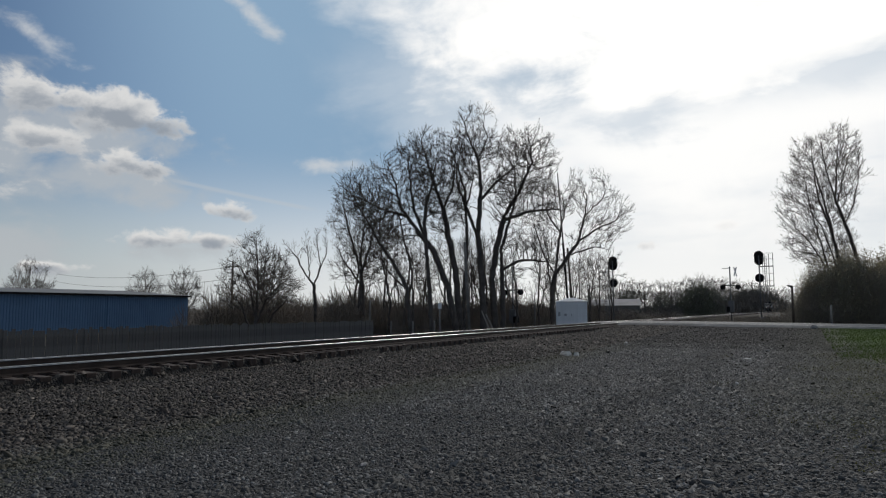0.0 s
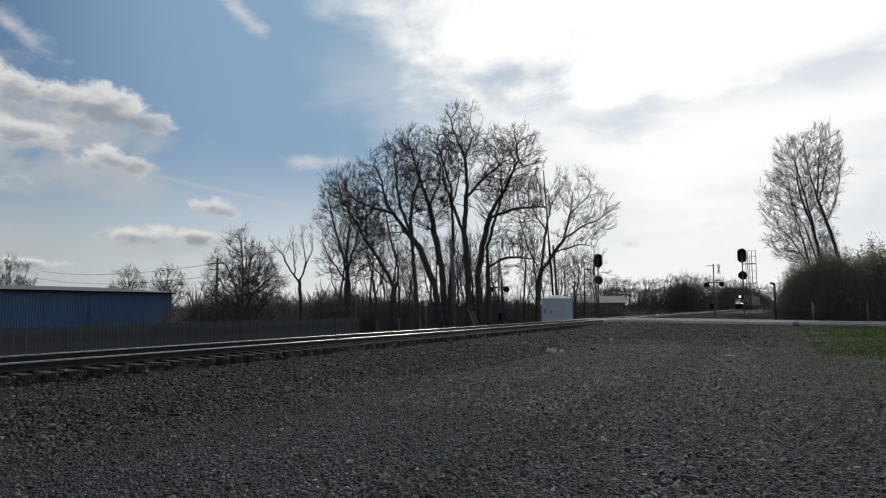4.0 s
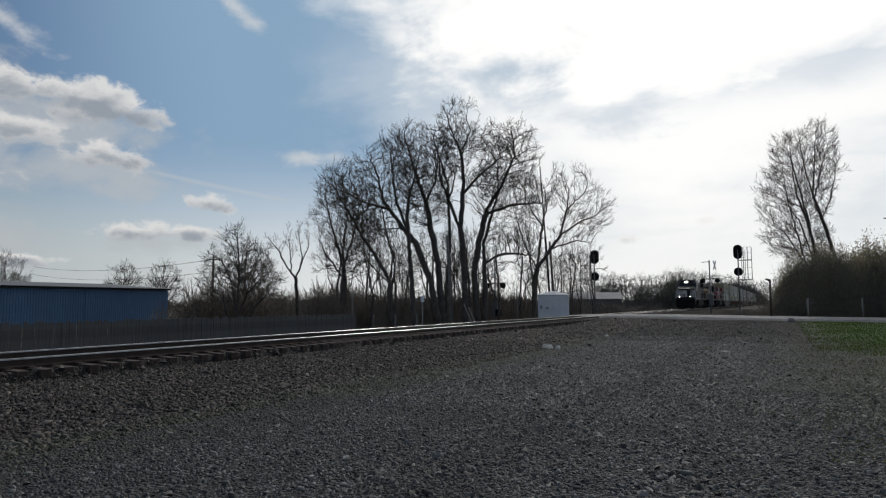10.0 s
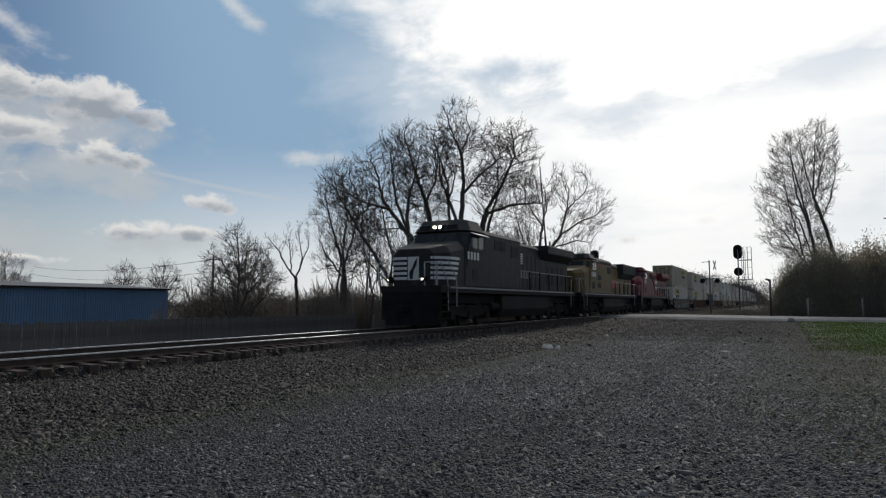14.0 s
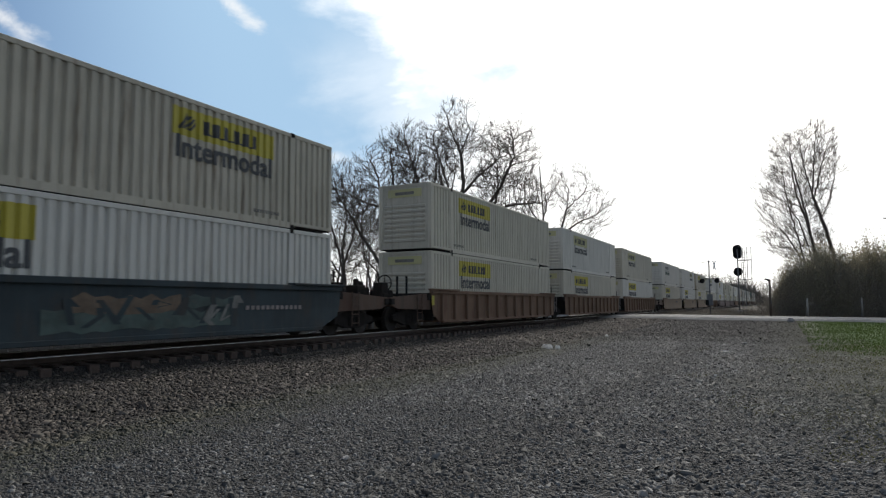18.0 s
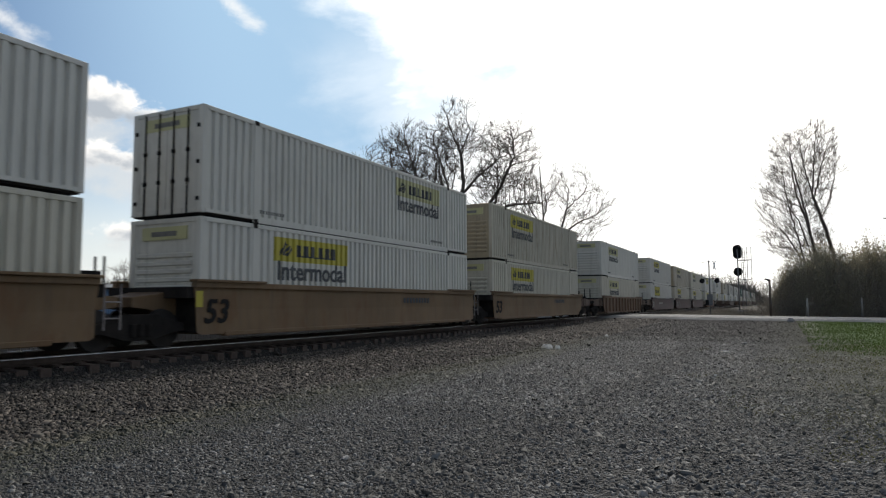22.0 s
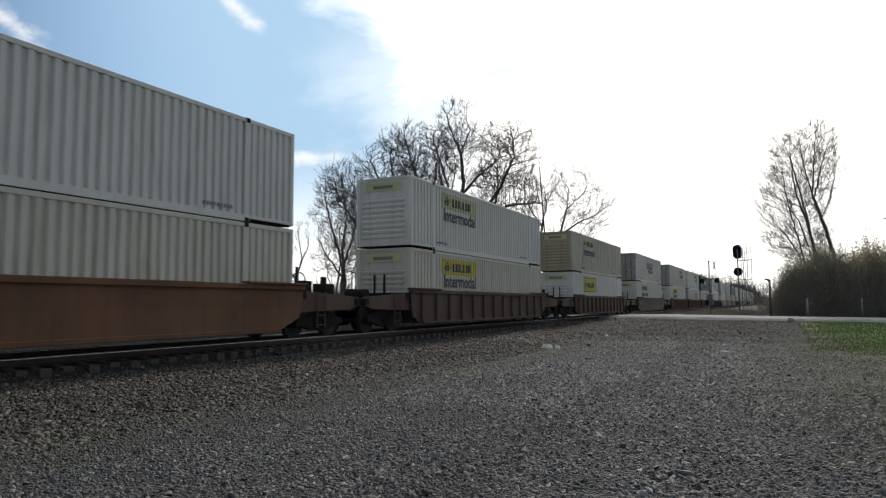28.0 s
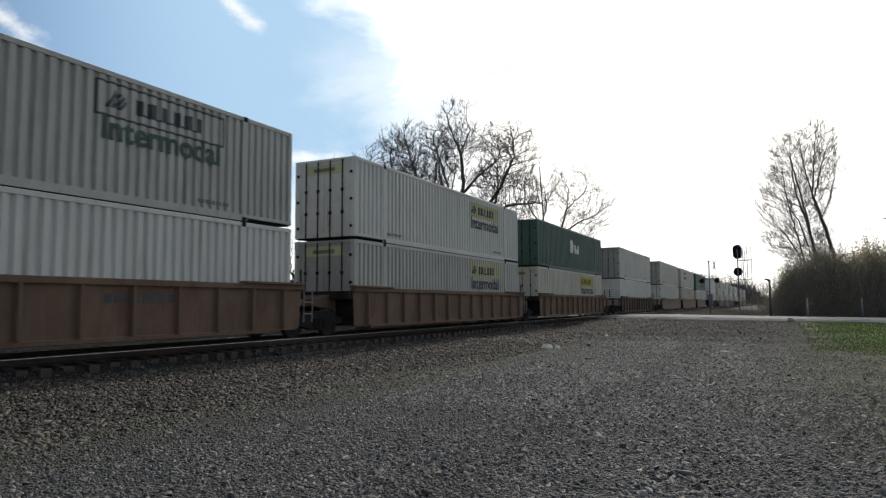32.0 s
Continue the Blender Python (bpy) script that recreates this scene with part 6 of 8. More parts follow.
        if kind in ("yellow", "boxed", "pale", "bare"):
            panel = {"yellow": YELLOW, "boxed": YELLOW, "pale": FADED, "bare": paint_mat}[kind]
            ink = GREEN_INK if kind == "bare" else INK
            tall = 1.0 if kind == "boxed" else 0.70
            base = 1.92 if kind != "boxed" else 1.55
            if kind in ("boxed", "bare"):
                mark("panel_border", laid("panel_border%.1f" % tall, INK, lambda: Geo().box(-0.002, 0.002, -0.05, 3.67, -0.05, 0.0).box(-0.002, 0.002, -0.05, 3.67, tall, tall + 0.05).box(-0.002, 0.002, -0.05, 0.0, 0, tall).box(-0.002, 0.002, 3.62, 3.67, 0, tall), 0), 0, base, "dark panel border")
            mark("logo_panel", laid("logo_panel%.1f" % tall, panel, lambda: Geo().box(-0.002, 0.0, 0, 3.62, 0, tall), 0), 0, base, "yellow logo panel" if kind in ("yellow", "boxed") else "faded logo panel")
            mark("logo_mark", laid("logo_mark", INK, lambda: _blocks(6, 0.21, 0.36, 0.36), 0.95), 0.95, base + (0.16 if kind != "boxed" else 0.3), "dark logo shape")
            mark("logo_scroll", laid("logo_scroll", INK, _scroll, 0.15), 0.15, base + (0.08 if kind != "boxed" else 0.23), "dark scroll shape")
            if kind != "boxed":
                mark("lettering", words("lettering", "Intermodal", 3.4, ink, 0.1), 0.1, 1.37, "dark painted lettering")
        elif kind == "slanted":
            mark("logo_mark", laid("slanted_logo_mark", NAVY_INK, lambda: _blocks(5, 0.46, 0.70, 0.82, 0.28), -3.6), -3.6, 1.5, "slanted navy logo shapes")
            mark("lettering", words("small_lettering", "INTERMODAL", 3.1, INK, -2.7), -2.7, 1.05, "dark painted lettering")
        elif kind == "emblem":
            mark("emblem", laid("emblem", PALE_INK, _emblem, -2.2), -2.2, 1.2, "pale round emblem and bars")
        add("stencil_mark", cached("stencil_mark", FAINT_INK, bars(9, 0.07, 0.10, 0.12)), "small dark markings", at=face @ pose(fx, (-h + 2.2) if s > 0 else (h - 2.2 - 1.4), 0.32))
        add("stencil_mark", cached("stencil_mark", FAINT_INK, bars(9, 0.07, 0.10, 0.12)), "small dark markings", at=face @ pose(fx, (-h + 12.6) if s > 0 else (h - 12.6 - 1.4), 0.30))
    if kind in ("yellow", "boxed", "bare", "pale"):
        lab = "faded yellow logo panel"
        me = cached("end_panel", FADED, lambda: Geo().box(-0.82, 0.82, -0.03, 0.002, 2.34, 2.68))
        add("end_panel", me, lab, at=pose(0, -h + 0.02, 0))
        add("end_panel", me, lab, at=pose(0, h - 0.02, 0, 0, 0, 180))
        mk = cached("end_mark", FAINT_INK, lambda: Geo().box(-0.004, 0.003, 0, 0.92, 0, 0.13))
        add("end_mark", mk, "dark logo bar", at=pose(-0.46, -h - 0.014, 2.43, 0, 0, -90))
        add("end_mark", mk, "dark logo bar", at=pose(0.46, h + 0.014, 2.43, 0, 0, 90))
    return ob


def _bars(n, wd, ht, gap, slant=0.0):
    g = Geo()
    for i in range(n):
        y, z1 = i * gap, ht
        m = len(g.v)
        for x in (-0.004, 0.003):
            g.v += [(x, y, 0.0), (x, y + wd, 0.0), (x, y + wd + slant * z1, z1), (x, y + slant * z1, z1)]
        g.f += [[m + q for q in f] for f in ((0, 1, 2, 3), (7, 6, 5, 4), (0, 4, 5, 1), (1, 5, 6, 2), (2, 6, 7, 3), (3, 7, 4, 0))]
    return g


def _blocks(n, wd, ht, gap, slant=0.0, lead=1.0):
    """A row of plain solid bars standing in for a painted name; the first may be larger."""
    g = Geo()
    for i in range(n):
        k = lead if i == 0 else 1.0
        y = i * gap + (0.0 if i == 0 else (lead - 1.0) * wd)
        m = len(g.v)
        for x in (-0.004, 0.003):
            g.v += [(x, y, 0), (x, y + wd * k, 0), (x, y + wd * k + slant * ht * k, ht * k), (x, y + slant * ht * k, ht * k)]
        g.f += [[m + q for q in f] for f in ((0, 1, 2, 3), (7, 6, 5, 4), (0, 4, 5, 1), (1, 5, 6, 2), (2, 6, 7, 3), (3, 7, 4, 0))]
    g.box(-0.004, 0.002, 0.0, (n - 1) * gap + wd, 0.0, 0.045)      # ties the shapes into one mark
    return g


def _scroll():
    g = Geo()
    for k in range(4):
        g.prism([(0.05 + 0.1 * k, 0.1), (0.12 + 0.1 * k, 0.08), (0.35 + 0.09 * k, 0.5 - 0.06 * k), (0.28 + 0.09 * k, 0.52 - 0.06 * k)], -0.004, 0.003, "x")
    return g


def _emblem():
    g = Geo()
    pts = [(0.42 * math.cos(2 * math.pi * i / 18), 0.55 + 0.5 * math.sin(2 * math.pi * i / 18)) for i in range(18)]
    g.prism(pts, -0.004, 0.003, "x")
    return g.box(-0.004, 0.003, 0.8, 1.0, 0.1, 0.7).box(-0.004, 0.003, 1.15, 1.5, 0.1, 0.45).box(-0.004, 0.003, 1.65, 1.8, 0.1, 0.7)


def truck(parent, y, axles=(-0.9, 0.9), r=0.46, width=1.03, heavy=False):
    t = part("truck", cached(("bolster", len(axles)), GRIME, lambda: Geo().box(-0.95, 0.95, -0.22, 0.22, 0.42, 0.78), 0.03), parent, "grimy cast steel truck", at=(0, y, 0))
    span = axles[-1] + 0.35

    def frame_side():
        g = Geo()
        if heavy:
            g.prism([(-span, 0.62), (-span, 0.86), (-span + 0.3, 0.98), (span - 0.3, 0.98), (span, 0.86), (span, 0.62), (span - 0.5, 0.55), (0.5, 0.42), (-0.5, 0.42), (-span + 0.5, 0.55)], -0.09, 0.09, "x")
            for a in axles:
                g.box(-0.14, 0.16, a - 0.24, a + 0.24, 0.32, 0.72)
                g.rod((-0.05, a - 0.5, 0.35), (0.1, a - 0.5, 0.95), 0.07)
        else:
            g.prism([(-span, 0.40), (-span, 0.60), (-span + 0.25, 0.64), (-0.45, 0.82), (0.45, 0.82), (span - 0.25, 0.64), (span, 0.60), (span, 0.40), (span - 0.3, 0.38), (0.4, 0.22), (-0.4, 0.22), (-span + 0.3, 0.38)], -0.08, 0.08, "x")
            for k in (-0.22, 0, 0.22):
                g.rod((0.06, k, 0.3), (0.06, k, 0.6), 0.09, n=8)
        return g

    for s in (-1, 1):
        part("side_frame", cached(("side_frame", len(axles), r), GRIME, frame_side, 0.012), t, at=pose(s * width, 0, 0, 0, 0, 0 if s > 0 else 180))
    for a in axles:
        for s in (-1, 1):
            part("wheel", cached(("wheel", r), WHEEL, lambda: Geo().rod((-0.055, 0, 0), (0.055, 0, 0), r, n=28).rod((-0.085, 0, 0), (-0.055, 0, 0), r + 0.025, n=28).rod((0.055, 0, 0), (0.09, 0, 0), 0.17, n=12)), t, at=pose(s * 0.755, a, r + 0.001, 0, 0, 0 if s > 0 else 180))
        part("axle", cached(("axle", r), WHEEL, lambda: Geo().rod((-0.9, 0, 0), (0.9, 0, 0), 0.085, n=10)), t, at=(0, a, r))
    return t


def well_car(mat, front, rear, ribs, label, extras=""):
    """A well car unit. Origin at the front of its container; front and rear: platform lengths. Short ones share a truck at the joint."""
    ob = thing("well_car", label, "well car", "well cars of the train")
    zb, zt = 0.30, 1.52
    for s in (-1, 1):
        def side():
            g = Geo()
            mid = 0.92
            g.prism([(-0.24, mid), (CL + 0.24, mid), (CL + 0.3, zt - 0.1), (CL + 0.3, zt), (-0.3, zt), (-0.3, zt - 0.1)], -0.015, 0.015, "x")
            n = len(g.v)
            bulge = 0.0 if ribs else 0.035 * s
            low = [(-0.24, mid, 0.0), (CL + 0.24, mid, 0.0)]
            low += [(CL + 0.1, zb + 0.35, 0.6), (CL - 0.75, zb, 1.0)] if rear > 2.5 else [(CL + 0.22, zb + 0.06, 0.9), (CL + 0.1, zb, 1.0)]
            low += [(0.4, zb, 1.0), (-0.14, zb + 0.3, 0.6)] if front > 2.5 else [(-0.1, zb, 1.0), (-0.22, zb + 0.06, 0.9)]
            for x in (-0.012, 0.013):
                g.v += [(x + bulge * k, y, z) for y, z, k in low]
            g.f += [[n + i for i in range(6)], [n + 6 + i for i in range(6)]] + [[n + i, n + (i + 1) % 6, n + 6 + (i + 1) % 6, n + 6 + i] for i in range(6)]
            return g
        sill = part("side_wall", cached("car_side%d%d%d%d" % (s, bool(ribs), front > 2.5, rear > 2.5), mat, side), ob, at=pose(s * 1.44, 0, 0))
        part("top_chord", cached("top_chord", mat, lambda: Geo().box(-0.09, 0.09, -0.32, CL + 0.32, zt - 0.06, zt + 0.09), 0.015), sill)
        part("bottom_chord", cached("bottom_chord", mat, lambda: Geo().box(-0.10, 0.07, 0.7, CL - 0.7, zb - 0.06, zb + 0.06), 0.015), sill)
        if ribs:
            rib = cached("rib", mat, lambda: Geo().prism([(-0.055, 0), (0.055, 0), (0.04, 0.11), (-0.04, 0.11)], zb + 0.04, zt - 0.05, "z"), 0.0)
            for k in range(13):
                part("rib", rib, sill, at=pose(0.015 * s, 0.55 + k * (CL - 1.1) / 12, 0, 0, 0, -90 if s > 0 else 90))
        for e in (0.9, CL - 0.9):
            part("end_shelf", cached("end_shelf", mat, lambda: Geo().box(-0.12, 0.16, -1.25, 1.25, zt + 0.085, zt + 0.15), 0.01), sill, at=pose(0, e, 0))
    for k in range(6):
        part("floor_beam", cached("floor_beam", mat, lambda: Geo().box(-1.4, 1.4, -0.15, 0.15, 0.27, 0.37)), ob, at=(0, 0.8 + k * (CL - 1.6) / 5, 0))
    for e, length in ((0, front), (1, rear)):
        long_end = length > 2.5
        f = (lambda y: -y) if e == 0 else (lambda y: CL + y)

        a = length if long_end else length - 0.1
        side_on = pose(0, 0, 0, 0, 0, 180) if e == 0 else pose(0, CL, 0)
        key = round(length, 2)
        end = part("end_platform", cached(("end_platform", key), mat, lambda: Geo().prism([(0.05, zb + 0.4), (0.05, zt - 0.05), (0.75, 1.30), (a - 0.15, 1.22), (a - 0.15, 0.98), (0.9, 0.92)], -0.62, 0.62, "x"), 0.012), ob, at=side_on)
        part("bulkhead", cached("bulkhead", GRIME, lambda: Geo().prism([(0.06, zb + 0.05), (0.12, zb + 0.05), (0.12, zt - 0.32), (0.5, zt - 0.32), (0.5, zt - 0.04), (0.0, zt - 0.04), (0.0, zt - 0.32), (0.06, zt - 0.32)], -1.42, 1.42, "x")), end)
        if long_end:
            part("end_beam", cached("end_beam", GRIME, lambda: Geo().box(-1.42, 1.42, -0.42, -0.18, 1.02, 1.24), 0.012), end, at=(0, a, 0))
            part("bolster_beam", cached("bolster_beam", GRIME, lambda: Geo().box(-1.35, 1.35, 1.55, 2.2, 0.96, 1.2), 0.012), end)
            for s in (-1, 1):
                part("side_brace", cached(("side_brace", key), DARK_BROWN, lambda: Geo().prism([(0.2, 0.8), (0.2, zt - 0.05), (a - 0.2, 1.28), (a - 0.2, 1.0), (a - 0.7, 0.86)], -0.06, 0.06, "x")), end, at=(s * 1.30, 0, 0))
        if long_end:
            truck(ob, f(length - 2.05))
            part("coupler", cached("coupler", GRIME, lambda: Geo().box(-0.14, 0.14, -0.35, 0.22, 0.72, 1.0).box(-0.2, 0.16, 0.1, 0.36, 0.68, 1.04), 0.03), end, at=(0, length - 0.2, 0))
            for x in ((0.0, -0.45) if e == 0 else (0.15, 0.95)):
                part("handrail_post", cached("handrail_post", BLACK, lambda: Geo().box(-0.03, 0.03, -0.04, 0.04, 1.25, 2.2)), end, "black steel handrail post", at=(x, 0.62, 0))
            part("grab_hoop", cached("grab_hoop", BLACK, lambda: Geo().path([(-0.05, -0.12, 1.25), (-0.05, -0.12, 2.3), (-0.05, 0.12, 2.3), (-0.05, 0.12, 1.25)], 0.022)), end, "black steel hoop", at=(0.95 if e == 0 else -0.35, 0.75, 0))
            part("air_reservoir", cached("air_reservoir", GRIME, lambda: Geo().rod((-0.45, 0, 1.42), (0.45, 0, 1.42), 0.19, n=12), smooth=False), end, "grimy air reservoir", at=(0.1, length - 1.9, 0))
            if e == 1 or "wheel" in extras:
                stand = part("brake_stand", cached("brake_stand", GRIME, lambda: Geo().box(-0.2, 0.2, -0.12, 0.34, 1.2, 1.86).box(-0.26, 0.26, -0.05, 0.28, 1.2, 1.45), 0.02), end, at=(-0.65, length - 0.75, 0))
                def handwheel():
                    g = Geo()
                    pts = [(0.3 * math.cos(2 * math.pi * i / 16), 0, 1.85 + 0.3 * math.sin(2 * math.pi * i / 16)) for i in range(17)]
                    g.path(pts, 0.025, 5)
                    for i in (0, 4, 8, 12):
                        g.rod((0, 0, 1.85), pts[i], 0.018)
                    return g
                part("brake_wheel", cached("brake_wheel", GRIME, handwheel), stand, at=(0, -0.18, 0))
                part("control_box", cached("control_box", GRIME, lambda: Geo().box(-0.25, 0.25, -0.28, 0.28, 1.2, 1.72).box(-0.08, 0.08, -0.1, 0.1, 1.7, 1.95), 0.03), end, at=(0.7, length - 1.3, 0))
            for s in (-1, 1):
                lad = part("end_ladder", cached("end_ladder", DARK_BROWN, lambda: Geo().rod((0, -0.2, 0.3), (0, -0.2, 1.45), 0.02).rod((0, 0.2, 0.3), (0, 0.2, 1.45), 0.02)), end, at=(s * 1.42, 0.35 + 0.9, 0))
                for k in range(4):
                    part("rung", cached("rung", DARK_BROWN, lambda: Geo().rod((0, -0.2, 0), (0, 0.2, 0), 0.016)), lad, at=(0, 0, 0.4 + 0.3 * k))
        elif e == 1:
            truck(ob, CL + length)
            part("ladder_rail", cached("ladder_rail", DULL_INK, lambda: Geo().rod((1.45, 0.45, 0.5), (1.45, 0.45, 1.5), 0.02).rod((1.45, 0.85, 0.5), (1.45, 0.85, 1.5), 0.02).rod((1.45, 0.45, 0.75), (1.45, 0.85, 0.75), 0.016).rod((1.45, 0.45, 1.1), (1.45, 0.85, 1.1), 0.016)), end, "pale ladder")
            part("handrail_post", cached("joint_post", BLACK, lambda: Geo().rod((0.9, 0.6, 1.3), (0.9, 0.6, 2.1), 0.028).rod((1.2, 0.6, 1.3), (1.2, 0.6, 2.1), 0.028).box(0.3, 0.7, 0.4, 0.9, 1.28, 1.8)), end, "black steel handrail")
    fx = 1.46 if ribs else 1.484

    def mark(name, me, y, z, lab):
        return part(name, me, ob, lab, at=pose(fx, y, z))
    if "53" in extras:
        mark("lettering", letters("size_lettering", "53", 0.82, DULL_INK if mat is MAROON else BLACK, 0.2), 0.0, 0.58, "painted size number")
    if "logo" in extras:
        mark("logo_mark", cached("car_logo_mark", DULL_INK if mat is MAROON else DARK_BROWN, lambda: _bars(4, 0.5, 0.22, 0.72, 0.3)), 4.4, 0.9, "plain painted logo shapes")
    if "plate" in extras:
        mark("number_mark", cached("number_mark", PALE_INK if mat is MAROON else INK, lambda: _bars(9, 0.16, 0.2, 0.24)), 9.9, 1.08, "small number bars")["kind"] = "stuff"
    if "tag" in extras:
        def scrawl(seed=40, long=2.6, proud=0.002):
            g = Geo()
            rng = random.Random(seed)
            y = 0.0
            while y < long:
                pts = [(y + rng.uniform(-0.05, 0.5), rng.uniform(0.0, 0.8)) for _ in range(3)]
                w = rng.uniform(0.08, 0.22)
                for (a, b), (c, d) in zip(pts, pts[1:]):
                    g.prism([(a, b), (a + w, b), (c + w, d), (c, d)], -0.003, proud + 0.002 * rng.random(), "x")
                y += rng.uniform(0.25, 0.5)
            return g
        mark("graffiti", cached("graffiti", GRAFFITI, scrawl), 0.4, 0.55, "pale sprayed graffiti")["kind"] = "stuff"
    if mat is TEAL:
        def patch(seed, y0, y1, z0, z1, proud):
            """A sprayed field with an uneven outline."""
            rng, g = random.Random(seed), Geo()
            n = max(4, int((y1 - y0) / 0.28))
            top = [(y0 + (y1 - y0) * k / n, z1 - rng.uniform(0, 0.16)) for k in range(n + 1)]
            low = [(y0 + (y1 - y0) * k / n, z0 + rng.uniform(0, 0.12)) for k in range(n + 1)]
            for a, b, c, d in zip(low, low[1:], top[1:], top):
                g.prism([a, b, c, d], -0.003, proud, "x")
            return g
        for key, paint_used, seed, (y0, y1, z0, z1), proud, words in (
                ("green_field", GREEN_SPRAY, 51, (6.5, 11.7, 0.42, 1.0), 0.001, "grey-green sprayed graffiti field"), ("ochre_field", OCHRE_SPRAY, 52, (7.1, 9.9, 0.82, 1.32), 0.003, "faded ochre sprayed graffiti field"),
                ("grey_field", GRAFFITI, 53, (3.3, 5.1, 0.42, 0.9), 0.001, "faded grey sprayed graffiti field"), ("pale_field", GREEN_SPRAY, 54, (10.0, 11.9, 0.9, 1.32), 0.002, "faded green sprayed graffiti field")):
            mark("graffiti", cached(key, paint_used, lambda: patch(seed, y0, y1, z0, z1, proud)), 0, 0, words)
        mark("graffiti", cached("dark_strokes", TEAL, lambda: scrawl(41, 4.6, 0.004)), 6.9, 0.45, "dark sprayed outlines")["kind"] = "stuff"
        mark("graffiti", cached("cross_strokes", TEAL, lambda: scrawl(43, 1.3, 0.004)), 3.5, 0.42, "dark sprayed outlines")["kind"] = "stuff"
        mark("graffiti", cached("pale_strokes", GRAFFITI, lambda: scrawl(42, 1.1, 0.006)), 10.5, 0.5, "pale sprayed outlines")["kind"] = "stuff"
        mark("number_mark", cached("pale_number_mark", DULL_INK, lambda: _bars(8, 0.11, 0.16, 0.17)), 3.5, 1.08, "small number bars")["kind"] = "stuff"
        mark("logo_mark", cached("pale_name_mark", DULL_INK, lambda: _bars(12, 0.12, 0.11, 0.2)), 12.1, 0.9, "plain painted logo shapes")["kind"] = "stuff"
    if "panel" in extras:
        mark("yellow_panel", cached("yellow_panel", YELLOW, lambda: Geo().box(-0.004, 0.0, 0, 0.22, 0, 0.4)), -0.27, 0.98, "yellow stencil panel")
    return ob


LONG, SHORT = 3.61, 1.66
# position of each stack's leading end, car paint, platforms, ribbed, extras, (upper box), (lower box)
B, Y, P, X, S, E, N = "bare", "yellow", "pale", "boxed", "slanted", "emblem", "none"
CONSIST = [
    (423.76, TEAL, "1", 0, "tag panel", (DIRTY, Y, 1), (CLEAN, Y, 0)),
    (446.95, BROWN, "a", 1, "wheel panel", (WARM, Y, 0), (WARM, Y, 0)),
    (466.20, BROWN, "b", 1, "", (CLEAN, P, 0), (WARM, Y, 0)),
    (485.35, BROWN, "c", 1, "", (WARM, P, 0), (CLEAN, Y, 0)),
    (508.85, TAN, "a", 0, "plate", (CLEAN, B, 0), (WARM, Y, 0)),
    (528.20, TAN, "b", 0, "53 plate panel", (CLEAN, P, 1), (CLEAN, Y, 0)),
    (547.40, TAN, "c", 0, "53 plate", (DIRTY, Y, 0), (WARM, Y, 0)),
    (570.90, BROWN, "1", 1, "", (CLEAN, P, 0), (WARM, P, 0)),
    (594.15, MAROON, "a", 0, "53 logo", (CLEAN, Y, 0), (CLEAN, X, 0)),
    (613.75, MAROON, "b", 0, "53 tag", (DIRTY, P, 0), (WARM, Y, 0)),
    (633.30, MAROON, "c", 0, "53", (WARM, P, 0), (WARM, Y, 0)),
    (656.35, RUST, "1", 0, "", (CLEAN, X, 0), (WARM, Y, 0)),
    (679.70, DARK_BROWN, "1", 1, "", (CLEAN, P, 0), (WARM, Y, 0)),
    (703.15, DARK_BROWN, "1", 1, "", (DIRTY, P, 0), (CLEAN, X, 0)),
    (726.60, DARK_BROWN, "1", 0, "tag", (GREYISH, S, 1), (CLEAN, P, 0)),
    (750.05, BROWN, "a", 1, "plate", (GREYISH, B, 1), (CLEAN, Y, 0)),
    (769.55, BROWN, "b", 1, "", (CLEAN, P, 1), (GREYISH, P, 1)),
    (789.20, BROWN, "c", 1, "", (GREEN, E, 1), (WARM, Y, 1)),
    (812.50, DARK_BROWN, "1", 1, "", (GREYISH, N, 1), (CLEAN, N, 0)),
    (835.90, BROWN, "a", 0, "", (GREYISH, N, 1), (CLEAN, N, 1)),
    (855.40, BROWN, "b", 0, "", (GREYISH, P, 0), (DIRTY, N, 0)),
    (874.90, BROWN, "c", 0, "", (GREEN, N, 0), (GREYISH, N, 0)),
    (898.30, DARK_BROWN, "1", 1, "", (CLEAN, N, 0), (WARM, Y, 0)),
    (921.70, MAROON, "a", 0, "", (WARM, Y, 0), (WARM, Y, 0)),
    (941.20, MAROON, "b", 0, "", (CLEAN, Y, 0), (WARM, Y, 0)),
    (960.70, MAROON, "c", 0, "", (GREYISH, P, 0), (WARM, Y, 0)),
    (984.10, DARK_BROWN, "1", 1, "", (CLEAN, Y, 0), (WARM, Y, 0)),
    (1007.5, TAN, "a", 0, "", (DIRTY, Y, 0), (CLEAN, Y, 0)),
    (1027.0, TAN, "b", 0, "", (CLEAN, Y, 0), (WARM, Y, 0)),
    (1046.5, TAN, "c", 0, "", (CLEAN, B, 0), (WARM, Y, 0)),
]
CAR_WORDS = {BROWN: "dirty brown", DARK_BROWN: "dark grimy brown", TAN: "faded tan", MAROON: "dark maroon", RUST: "rusty brown", TEAL: "dark teal"}
BOX_WORDS = {CLEAN: "white", WARM: "cream-white", DIRTY: "soiled white", GREYISH: "greyish white", GREEN: "dark green"}
LOGO_WORDS = {Y: "with yellow panel", B: "with bare outlined logo", P: "with faded panel", X: "with bordered yellow panel", S: "with slanted navy logo", E: "with pale round emblem", N: "with plain sides"}


